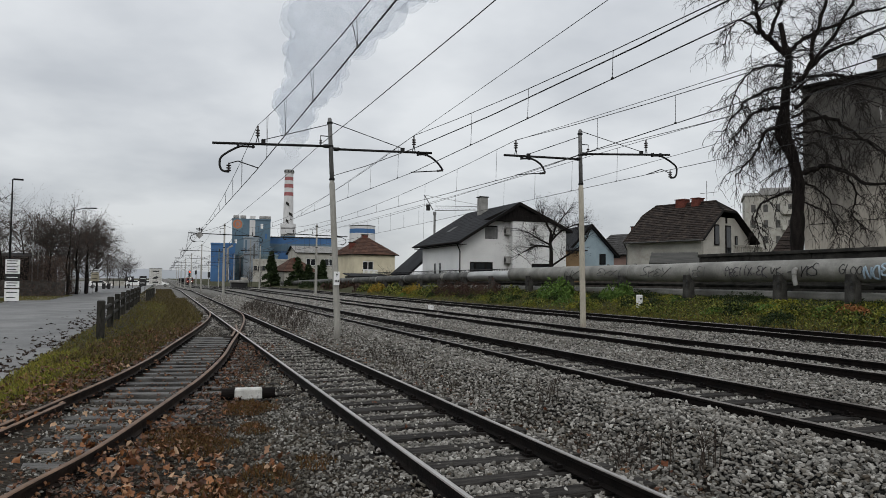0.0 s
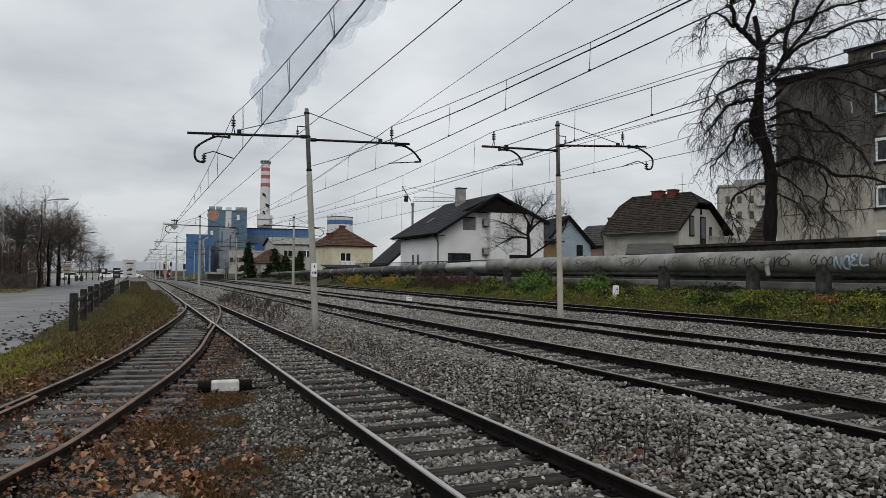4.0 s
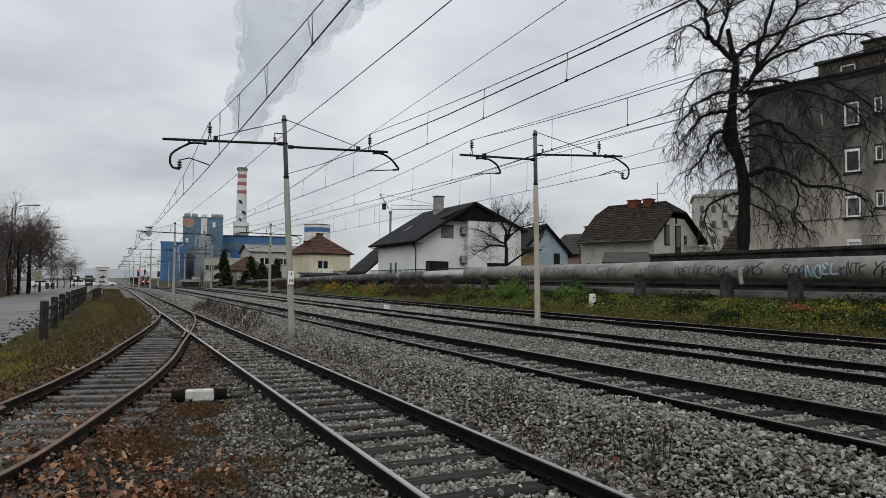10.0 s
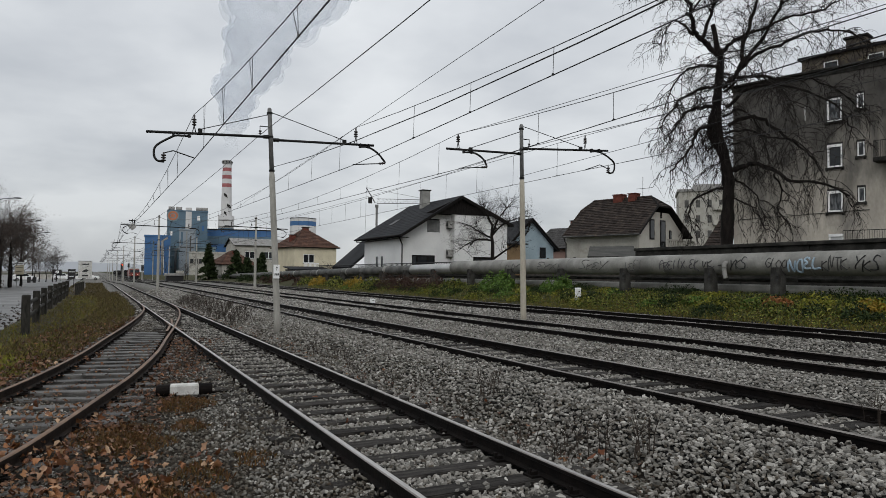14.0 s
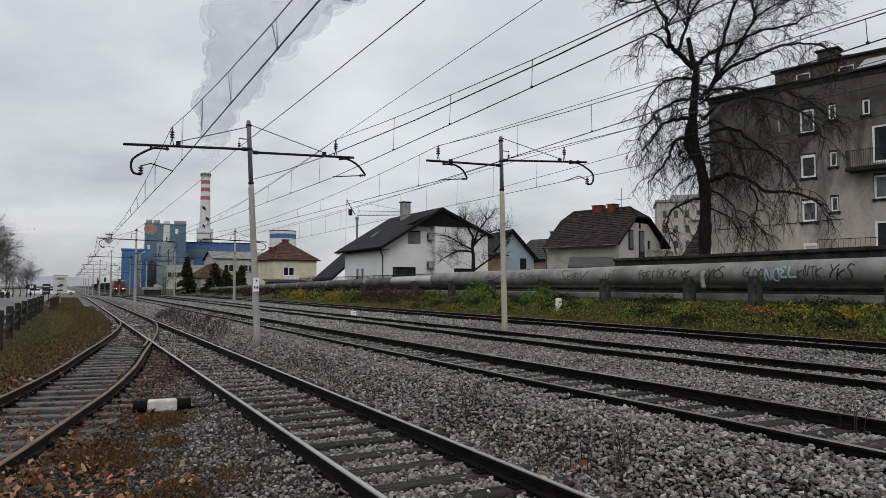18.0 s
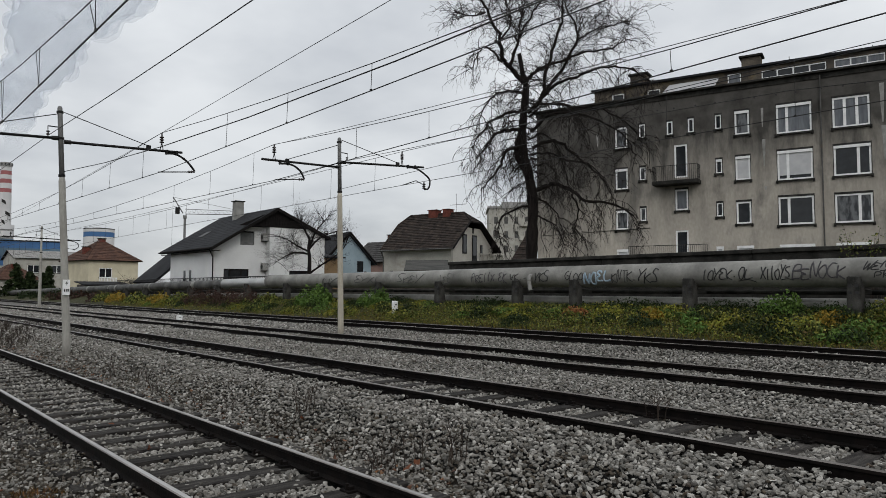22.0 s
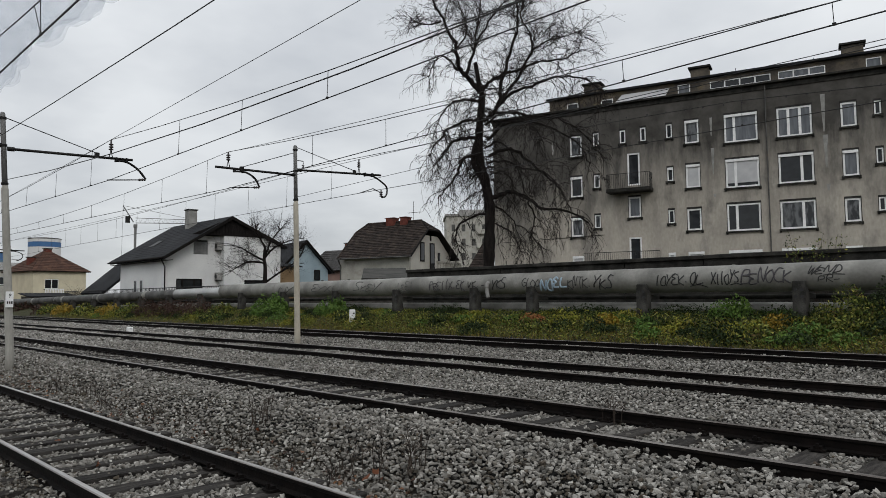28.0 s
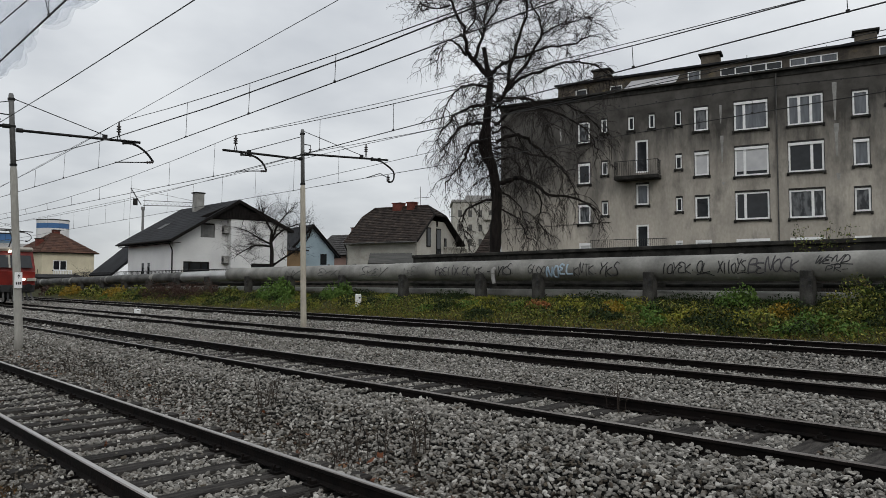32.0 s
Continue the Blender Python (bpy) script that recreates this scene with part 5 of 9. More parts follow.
def tiled_roof(name, a, b, c, d, rows, cols, material, parent, thick=0.05, label=""):
    """Courses of tiles over a slope with corners a b (eave) and c d (ridge); each course laps the one below."""
    a, b, c, d = map(Vector, (a, b, c, d))
    n = (b - a).cross(d - a).normalized()
    if n.z < 0:
        n = -n
    verts, faces = [], []
    for r in range(rows):
        t0, t1 = r / rows, min(1.0, (r + 1.12) / rows)
        p0, p1 = a.lerp(d, t0), b.lerp(c, t0)
        q0, q1 = a.lerp(d, t1), b.lerp(c, t1)
        k = max(2, int(cols * (p1 - p0).length / (b - a).length))
        for j in range(k):
            s0, s1 = (j + 0.02) / k, (j + 0.98) / k
            lift = n * (0.012 * ((j * 7 + r * 3) % 5) / 5)
            lo = [p0.lerp(p1, s0) + n * thick + lift, p0.lerp(p1, s1) + n * thick + lift]
            hi = [q0.lerp(q1, s1) + n * 0.01, q0.lerp(q1, s0) + n * 0.01]
            i = len(verts)
            verts += [lo[0], lo[1], hi[0], hi[1], lo[0] - n * thick, lo[1] - n * thick]
            faces += [(i, i + 1, i + 2, i + 3), (i + 4, i + 5, i + 1, i)]
    ob = quad_mesh(name, verts, faces, material, parent, label)
    ob["kind"] = "stuff"
    bm = bmesh.new()
    vs = [bm.verts.new(p) for p in (a, b, c, d)]
    bm.faces.new(vs)
    for p in (a, b, c, d):
        bm.verts.new(p - n * 0.1)
    bm.verts.ensure_lookup_table()
    v = bm.verts
    for i in range(4):
        bm.faces.new((v[i], v[i + 4], v[(i + 1) % 4 + 4], v[(i + 1) % 4]))
    bm.faces.new((v[7], v[6], v[5], v[4]))
    bmesh.ops.recalc_face_normals(bm, faces=bm.faces)
    part("roof_deck", bm, M['timber_dark'], parent)


def slab(a, b, c, d, thick):
    """A flat sloping slab with corners a b c d on top."""
    a, b, c, d = map(Vector, (a, b, c, d))
    n = (b - a).cross(d - a).normalized()
    if n.z < 0:
        n = -n
    return prism([a, b, c, d], -n * thick)


def white_house():
    h = thing("white_house", (0, 0, 0), label="white rendered house with a dark gable roof and timber gable", category="house")
    xl, xm, xr, y0, y1 = 22.35, 26.75, 31.9, 51.75, 60.6
    RZ, EZ = 8.08, 4.66
    holes = [(24.55, 4.98, 25.75, 6.1), (23.2, 2.0, 25.3, 3.05)]
    wall_panel("gable_wall", xl, xm, 0.6, 4.62, holes[1:], 0.35, M['plaster_white'], h, y=y0)
    wall_panel("upper_gable_wall", 24.3, xm, 4.62, 6.1, holes[:1], 0.35, M['plaster_white'], h, y=y0)
    part("gable_infill", prism([(xl, y0, 4.62), (24.3, y0, 4.62), (24.3, y0, 5.95), (xl, y0, 4.78)], (0, 0.35, 0)), M['plaster_white'], h)
    part("gable_infill", prism([(24.6, y0, 6.1), (xm, y0, 6.1), (xm, y0, 6.47), (25.15, y0, 6.47)], (0, 0.35, 0)), M['plaster_white'], h)
    sw = part("window", box(holes[0][0], holes[0][2], y0 + 0.12, y0 + 0.2, holes[0][1], holes[0][3]), M['timber_dark'], h, "upper window with a closed grey roller shutter")
    part("roller_shutter", box(holes[0][0] + 0.05, holes[0][2] - 0.05, y0 + 0.085, y0 + 0.118, holes[0][1] + 0.04, holes[0][3] - 0.12), M['steel_grey'], sw)
    window(h, *holes[1], y=y0, depth=0.1, frame=0.1, frame_mat=M['timber_dark'], splits=(0.25, 0.7), sill=False, label="wide ground floor window in a dark frame")
    hr = [(28.55, 2.0, 30.55, 2.98)]
    part("gable_infill", prism([(xm, y0 - 0.7, 5.6), (xr, y0 - 0.7, 5.6), (xr, y0 - 0.7, 5.85), (30.3, y0 - 0.7, 6.5), (xm, y0 - 0.7, 6.5)], (0, 0.35, 0)), M['plaster_white'], h)
    wall_panel("projecting_wall", xm, xr, 0.6, 5.6, hr, 0.35, M['plaster_white'], h, y=y0 - 0.7)
    window(h, *hr[0], y=y0 - 0.7, depth=0.1, frame=0.1, frame_mat=M['timber_dark'], splits=(0.33, 0.66), sill=False)
    part("return_wall", box(xm, xm + 0.3, y0 - 0.34, y0, 0.6, 6.5), M['plaster_white'], h)
    part("side_wall", box(xl, xl + 0.3, y0 + 0.352, y1, 0.6, 4.75), M['plaster_white'], h)
    part("far_side_wall", box(xr - 0.3, xr, y0, y1, 0.6, 5.6), M['plaster_white'], h)
    part("rear_wall", prism([(xl + 0.31, y1, 0.6), (xr - 0.31, y1, 0.6), (xr - 0.31, y1, 5.4), (27.3, y1, 7.6), (xl + 0.31, y1, 4.6)], (0, -0.3, 0)), M['plaster_white'], h)
    # small slit windows in the long side
    for y in (56.0, 57.2):
        part("slit_window", box(xl - 0.02, xl + 0.05, y, y + 0.42, 1.9, 3.0), M['glass'], h)
    # brown timber gable
    xa, xb, xp = 21.75, 32.35, 27.3
    bm = prism([(24.1, y0 - 0.75, 6.48), (30.3, y0 - 0.75, 6.48), (xp, y0 - 0.75, RZ - 0.12)], (0, 0.1, 0))
    part("timber_gable", bm, M['timber_dark'], h, "dark brown boarded gable")
    bm = bmesh.new()
    for i in range(24):
        x = lerp(24.3, 30.1, i / 23)
        top = 6.48 + (RZ - 0.2 - 6.48) * (1 - abs(x - xp) / (3.2 if x < xp else 3.0))
        if top > 6.6:
            part("gable_batten", box(x - 0.012, x + 0.012, y0 - 0.775, y0 - 0.752, 6.5, top), M['timber_dark'], h)
    ye, yr = y0 - 1.0, 61.6
    part("roof_slope", slab((xa, ye, EZ), (xa, yr, EZ), (xp, yr, RZ), (xp, ye, RZ), 0.24), M['roof_dark'], h, "dark sheet roof slope")
    part("roof_slope", slab((xp, ye, RZ), (xp, yr, RZ), (xb, yr, EZ + 1.2), (xb, ye, EZ + 1.2), 0.24), M['roof_dark'], h)
    for s, (px, pz) in ((1, (xa, EZ)), (-1, (xb, EZ + 1.2))):
        part("verge_board", prism([(px, ye - 0.05, pz - 0.25), (px, ye - 0.05, pz - 0.02), (xp, ye - 0.05, RZ - 0.02), (xp, ye - 0.05, RZ - 0.27)], (0, 0.045, 0)), M['timber_dark'], h)
    part("roof_soffit", slab((xa + 0.1, ye + 0.1, EZ - 0.27), (xa + 0.1, yr, EZ - 0.27), (xl + 0.2, yr, EZ - 0.2), (xl + 0.2, ye + 0.1, EZ - 0.2), 0.05), M['timber_dark'], h)
    bm = bmesh.new()
    for i in range(1, 18):
        f = i / 18
        p, q = Vector((xa, ye, EZ)).lerp(Vector((xp, ye, RZ)), f), Vector((xa, yr, EZ)).lerp(Vector((xp, yr, RZ)), f)
        addtube(bm, [p + Vector((-0.002, 0, 0.002)), q + Vector((-0.002, 0, 0.002))], 0.008, 4)
    part("roof_course", bm, M['roof_dark'], h)["kind"] = "stuff"
    part("roof_window", slab((23.6, 57.0, 5.85), (23.6, 58.0, 5.85), (24.4, 58.0, 6.36), (24.4, 57.0, 6.36), 0.03), M['black'], h)
    g = part("gutter", tube([(xa - 0.06, ye, EZ - 0.08), (xa - 0.06, yr, EZ - 0.1)], 0.07, 8), M['timber_dark'], h)
    part("downpipe", tube([(xa - 0.04, ye + 0.3, EZ - 0.15), (xl - 0.08, y0 - 0.1, EZ - 0.75), (xl - 0.08, y0 - 0.1, 1.2)], 0.05, 8), M['timber_dark'], h)
    c = part("chimney", box(26.2, 26.95, 56.2, 56.9, 7.0, 9.0, 0.03), M['patch_grey'], h)
    part("chimney_cap", box(26.12, 27.03, 56.12, 56.98, 9.003, 9.09, 0.02), M['concrete_dark'], c)
    part("roof_vent", box(27.0, 27.8, 58, 58.3, RZ, RZ + 0.18, 0.04), M['iron'], h)
    for z in (5.35, 2.95):
        a = part("air_conditioner", box(26.28, 26.72, y0 - 0.5, y0 - 0.06, z, z + 0.6, 0.02), M['concrete'], h, "grey wall-mounted air conditioner")
        part("fan_grille", tube([(26.262, y0 - 0.28, z + 0.3), (26.277, y0 - 0.28, z + 0.3)], 0.18, 16), M['black'], a)
        part("wall_bracket", box(26.32, 26.68, y0 - 0.45, y0 - 0.004, z - 0.05, z - 0.004), M['iron'], a)
    # lean-to with a dark roof towards the plant
    part("annex_roof", slab((21.35, 61.9, 2.1), (21.35, 67.3, 2.1), (26.6, 67.3, 6.6), (26.6, 61.9, 6.6), 0.2), M['roof_dark'], h, "low dark lean-to roof")
    part("annex_wall", box(22.2, 31.8, 61.8, 66.6, 0.4, 1.95), M['plaster_pale'], h)
    return h


white_house()


def local_house(name, at, rz, label):
    return thing(name, at, rz, label, "house")


def brown_house():
    # local x runs along the front from far to near, y inwards
    h = local_house("brown_roofed_house", (36.87, 40.4, 0), -73.6, "old pale house with brown tiled half-hipped roof and brick chimneys")
    L, W, EZ, RZ = 7.0, 7.0, 4.93, 7.87
    x0, x1 = -L + 0.3, 0.0
    wall_panel("front_wall", x0, x1, 0.8, EZ, [(-2.9, 2.2, -2.0, 3.5)], 0.3, M['plaster_pale'], h)
    window(h, -2.9, 2.2, -2.0, 3.5, 0.0, 0.1, 0.08, splits=(0.5,), frame_mat=M['timber_dark'])
    # near gable wall in the local y-z plane
    gb = [(x1, 0.31, 0.8), (x1, W, 0.8), (x1, W, EZ), (x1, W * 0.68, 6.55), (x1, W * 0.32, 6.55), (x1, 0.31, EZ + 0.1)]
    part("gable_wall", prism(gb, (-0.3, 0, 0)), M['plaster_light'], h, "off-white gable wall")
    part("far_gable_wall", prism([(x0 + 0.3, q, z) for _, q, z in gb], (-0.3, 0, 0)), M['plaster_pale'], h)
    part("back_wall", box(x0, x1 - 0.31, W - 0.3, W, 0.8, EZ), M['plaster_pale'], h)
    for ya, yb, za, zb, nm in ((1.75, 2.45, 4.35, 5.95, "window"), (3.35, 4.15, 3.6, 5.95, "balcony_door"), (4.75, 5.1, 4.2, 5.2, "window")):
        f = part(nm, box(x1 + 0.003, x1 + 0.06, ya, yb, za, zb, 0.01), M['timber_dark'], h)
        part("pane", box(x1 + 0.062, x1 + 0.07, ya + 0.1, yb - 0.1, za + 0.1, zb - 0.1), M['glass'], f)
    part("gable_vent", box(x1 + 0.003, x1 + 0.03, 3.4, 3.65, 6.1, 6.55), M['timber_dark'], h)
    bal = part("balcony", box(x1 + 0.003, x1 + 1.3, 2.4, 6.6, 3.25, 3.42), M['concrete'], h, "balcony with a pale baluster railing")
    bm = bmesh.new()
    for i in range(16):
        q = lerp(2.45, 6.55, i / 15)
        addbox(bm, x1 + 1.2, x1 + 1.27, q - 0.05, q + 0.05, 3.42, 4.25)
    addbox(bm, x1 + 1.16, x1 + 1.3, 2.4, 6.6, 4.25, 4.36)
    part("balustrade", bm, M['plaster_pale'], bal)["kind"] = "stuff"
    o = 0.55
    rl, rr, xe, kl, kr, kz = -6.25, x1 - 0.8, -6.55, -6.95, x1 + 0.35, RZ - 0.85
    v0, v1 = W / 2 - 0.95, W / 2 + 0.95
    tiled_roof("roof_tiles", (xe, -o, EZ - 0.25), (x1 + o, -o, EZ - 0.25), (kr, v0, kz), (kl, v0, kz), 15, 26, M['roof_brown'], h)
    tiled_roof("roof_tiles", (kl, v0, kz), (kr, v0, kz), (rr, W / 2, RZ), (rl, W / 2, RZ), 5, 26, M['roof_brown'], h)
    tiled_roof("roof_tiles", (x1 + o, W + o, EZ - 0.25), (xe, W + o, EZ - 0.25), (kl, v1, kz), (kr, v1, kz), 15, 26, M['roof_brown'], h)
    tiled_roof("roof_tiles", (kr, v1, kz), (kl, v1, kz), (rl, W / 2, RZ), (rr, W / 2, RZ), 5, 26, M['roof_brown'], h)
    tiled_roof("hip_tiles", (kr, v0, kz), (kr, v1, kz), (rr, W / 2 + 0.02, RZ), (rr, W / 2 - 0.02, RZ), 5, 8, M['roof_brown'], h)
    tiled_roof("hip_tiles", (kl, v1, kz), (kl, v0, kz), (rl, W / 2 - 0.02, RZ), (rl, W / 2 + 0.02, RZ), 5, 8, M['roof_brown'], h)
    part("ridge_tiles", tube([(rl, W / 2, RZ + 0.02), (rr, W / 2, RZ + 0.02)], 0.11, 8), M['roof_brown'], h)
    for p, q in (((x1 + o, -o, EZ - 0.25), (kr, v0, kz)), ((x1 + o, W + o, EZ - 0.25), (kr, v1, kz)), ((kr, v0, kz), (rr, W / 2, RZ)), ((kr, v1, kz), (rr, W / 2, RZ)), ((kr, v0, kz - 0.05), (kr, v1, kz - 0.05))):
        part("verge_board", tube([p, q], 0.08, 5), M['timber_dark'], h)
    for p, q in (((xe, -o, EZ - 0.22), (kl, v0, kz + 0.03)), ((kl, v0, kz + 0.03), (rl, W / 2, RZ + 0.03))):
        part("hip_ridge", tube([p, q], 0.09, 6), M['roof_brown'], h)
    for u, wd in ((-3.75, 0.42), (-2.4, 0.32)):
        c = part("chimney", box(u - wd, u + wd, W / 2 - 0.4, W / 2 + 0.4, RZ - 0.3, RZ + 0.34, 0.02), M['brick'], h, "red brick chimney")
        part("chimney_cap", box(u - wd - 0.06, u + wd + 0.06, W / 2 - 0.46, W / 2 + 0.46, RZ + 0.343, RZ + 0.41, 0.01), M['brick'], c)
    part("aerial_pole", tube([(-1.6, W / 2, RZ - 0.1), (-1.6, W / 2, RZ + 1.7)], 0.02, 5), M['iron'], h)
    part("aerial", tube([(-2.2, W / 2, RZ + 0.75), (-0.7, W / 2, RZ + 0.75)], 0.018, 5), M['iron'], h)
    part("gutter", tube([(xe, -o - 0.06, EZ - 0.3), (x1 + o, -o - 0.06, EZ - 0.3)], 0.06, 8), M['steel_dark'], h)
    part("downpipe", tube([(-6.5, -o, EZ - 0.32), (-6.6, -0.08, EZ - 0.8), (-6.6, -0.08, 1.0)], 0.05, 6), M['steel_dark'], h)
    return h


brown_house()


def simple_shed(name, at, rz, L, W, z0, z1, rise, wall, roof, label):
    s = thing(name, at, rz, label, "shed")
    part("wall", box(0, L, 0, W, z0, z1), wall, s)
    part("roof", slab((-0.25, -0.3, z1), (L + 0.25, -0.3, z1), (L + 0.25, W + 0.3, z1 + rise), (-0.25, W + 0.3, z1 + rise), 0.1), roof, s)
    return s


M['roof_felt'] = mat("weathered_roofing_felt", (0.085, 0.083, 0.075), (0.05, 0.049, 0.045), 1.2, 0.9, 0, 0.2, 12, 0.12)
simple_shed("garden_shed", (23.55, 29.2, 0), -40.3, 2.0, 3.6, 0.8, 2.5, 0.7, M['timber_grey'], M['roof_felt'], "low garden shed with a felt roof behind the pipe")


def board_fence(x, y0, y1, z0, z1, label):
    f = thing("board_fence", (x, 0, 0), label=label, category="fence")
    y = y0
    while y < y1:
        part("board", box(0, 0.03, y, y + 1.18, z0, z1 + 0.04 * noise.noise((y, 2, 0)), 0.005), M['timber_grey'], f)
        y += 1.2
    y = y0
    while y < y1 + 0.1:
        part("post", box(0.035, 0.14, y - 0.06, y + 0.06, z0 - 0.2, z1 + 0.1, 0.01), M['timber_grey'], f)
        y += 2.4


board_fence(22.6, 24.8, 33.5, 0.8, 2.35, "weathered dark board fence behind the pipe")


def iron_fence(x, y0, y1, z0, z1):
    f = thing("iron_fence", (x, 0, 0), label="dark iron railing on the wall before the white house", category="fence")
    bm = bmesh.new()
    for y in np.arange(y0, y1, 0.25):
        addtube(bm, [(0, y, z0), (0, y, z1)], 0.02, 4)
    part("bars", bm, M['iron'], f)["kind"] = "stuff"
    for z in (z0 + 0.03, z1):
        part("rail", tube([(0, y0, z), (0, y1, z)], 0.03, 5), M['iron'], f)
    part("plinth", box(-0.1, 0.12, y0, y1, z0 - 1.3, z0, 0.01), M['concrete_dark'], f)


iron_fence(21.4, 34, 72, 1.75, 2.3)


def gabled_house(name, at, rz, L, W, z0, EZ, RZ, wall, roof, label, hip=0.0, chim=None, wins=(), courses=10):
    """A plain house; local x along the front, y inwards; hip: how far the ridge ends stand in."""
    h = thing(name, at, rz, label, "house")
    wall_panel("front_wall", 0, L, z0, EZ, [w for w in wins], 0.3, wall, h)
    for w in wins:
        window(h, *w, 0.0, 0.1, 0.08, splits=(0.5,))
    for x in (0, L - 0.3):
        pts = [(x, 0.31, z0), (x, W, z0), (x, W, EZ)] + ([] if hip else [(x, W / 2, RZ - 0.15)]) + [(x, 0.31, EZ)]
        part("side_wall", prism(pts, (0.3, 0, 0)), wall, h)
    part("rear_wall", box(0.31, L - 0.31, W - 0.3, W, z0, EZ), wall, h)
    o = 0.45
    e = EZ - 0.15
    a, b = (hip, W / 2, RZ) if hip else (-o, W / 2, RZ), (L - hip, W / 2, RZ) if hip else (L + o, W / 2, RZ)
    tiled_roof("roof_tiles", (-o, -o, e), (L + o, -o, e), b, a, courses, int(L * 2.2), roof, h)
    tiled_roof("roof_tiles", (L + o, W + o, e), (-o, W + o, e), a, b, courses, int(L * 2.2), roof, h)
    if hip:
        tiled_roof("hip_tiles", (L + o, -o, e), (L + o, W + o, e), (b[0], b[1] + 0.02, b[2]), (b[0], b[1] - 0.02, b[2]), courses, int(W * 2.2), roof, h)
        tiled_roof("hip_tiles", (-o, W + o, e), (-o, -o, e), (a[0], a[1] - 0.02, a[2]), (a[0], a[1] + 0.02, a[2]), courses, int(W * 2.2), roof, h)
    if chim:
        for u, v, z in chim:
            c = part("chimney", box(u - 0.4, u + 0.4, v - 0.35, v + 0.35, EZ + 0.5, z, 0.02), M['brick'], h)
            part("chimney_cap", box(u - 0.48, u + 0.48, v - 0.43, v + 0.43, z + 0.003, z + 0.1), M['concrete_dark'], c)
    return h


yh = gabled_house("cream_house", (25.35, 97.2, 0), 8, 6.5, 8.0, 0.0, 5.35, 7.95, M['plaster_cream'], M['roof_red'], "cream rendered house with a red-brown hipped tile roof", hip=2.75, chim=[(0.9, 3.0, 7.0), (3.4, 4.2, 8.3)],
                  wins=[(1.35, 2.95, 3.05, 4.2)], courses=12)
part("balcony", box(1.05, 3.35, -0.9, -0.004, 2.0, 2.2), M['white'], yh, "small white balcony")
bmr = bmesh.new()
for i in range(12):
    addbox(bmr, lerp(1.1, 3.25, i / 11) - 0.05, lerp(1.1, 3.25, i / 11) + 0.05, -0.88, -0.82, 2.2, 2.85)
addbox(bmr, 1.05, 3.35, -0.9, -0.8, 2.85, 2.95)
part("balustrade", bmr, M['white'], yh)["kind"] = "stuff"


def blue_house():
    h = thing("blue_house", (36.6, 54.4, 0), -12, "small pale blue house with a steep dark gable roof", "house")
    hw, z0, ez, rz_, dp = 2.3, 0.6, 4.3, 6.85, 8.5
    bm = prism([(-hw, 0, z0), (hw, 0, z0), (hw, 0, ez), (0, 0, rz_ - 0.15), (-hw, 0, ez)], (0, 0.3, 0))
    part("gable_wall", bm, M['plaster_blue'], h)
    for x in (-hw, hw - 0.3):
        part("side_wall", box(x, x + 0.3, 0.302, dp, z0, ez), M['plaster_ochre'] if x < 0 else M['plaster_blue'], h)
    part("rear_wall", box(-hw + 0.3, hw - 0.3, dp - 0.3, dp, z0, ez), M['plaster_blue'], h)
    o = 0.45
    for s in (-1, 1):
        part("roof_slope", slab((s * (hw + o), -o, ez - 0.45), (s * (hw + o), dp + o, ez - 0.45), (0, dp + o, rz_), (0, -o, rz_), 0.18), M['roof_dark'], h)
        part("verge_board", tube([(s * (hw + o), -o, ez - 0.5), (0, -o, rz_ - 0.08)], 0.09, 5), M['timber_dark'], h)
    for x0, z in ((-1.5, 3.1), (0.9, 3.1)):
        f = part("window", box(x0, x0 + 0.6, -0.06, -0.003, z, z + 1.0), M['timber_dark'], h)
        part("pane", box(x0 + 0.08, x0 + 0.52, -0.07, -0.062, z + 0.08, z + 0.92), M['glass'], f)


blue_house()
simple_shed("ochre_shed", (32.7, 52.6, 0), -5, 1.9, 3.0, 0.6, 4.3, 0.5, M['plaster_ochre'], M['roof_dark'], "ochre rendered outbuilding beside the white house")
gabled_house("low_red_house", (21.0, 132, 0), 8, 6.2, 8.0, -0.2, 3.1, 5.6, M['plaster_pale'], M['roof_red'], "low pale house with a red roof among conifers", hip=2.6, chim=[(3.2, 3.0, 5.6)])
gabled_house("grey_roofed_hall", (26.5, 150, 0), 0, 18, 12, -0.2, 7.4, 9.0, M['plaster_pale'], M['concrete'], "long pale building with a grey sheet roof", wins=[(2, 4.5, 4, 6.0), (6, 4.5, 8, 6.0), (10, 4.5, 12, 6.0)])
gabled_house("row_house", (45, 66, 0), -73, 10, 7.0, 0.6, 4.6, 7.0, M['plaster_rose'], M['roof_grey'], "faded rose house with a grey roof behind the gardens", chim=[(3, 3.5, 7.7), (6, 3.5, 7.7)])
# pale slab tower far behind the tree
tw = thing("tower_block", (107, 105, 0), -43, "pale distant apartment tower with rows of dark windows", "building")
part("wall", box(0, 9.6, 0, 12, 0.5, 18.9), M['plaster_pale'], tw)
part("roof_edge", box(-0.3, 9.9, -0.3, 12.3, 18.903, 19.4), M['concrete'], tw)
part("roof_house", box(3, 9.6, 2, 8, 19.403, 20.6), M['concrete'], tw)
for i in range(5):
    for j in range(4):
        part("window", box(1.1 + j * 2.2, 1.9 + j * 2.2, -0.06, -0.004, 3.2 + i * 3.1, 4.7 + i * 3.1), M["steel_dark"], tw)
    part("balcony", box(6.6, 9.2, -0.9, -0.004, 2.6 + i * 3.1, 3.6 + i * 3.1, 0.02), M['plaster_pale'], tw)
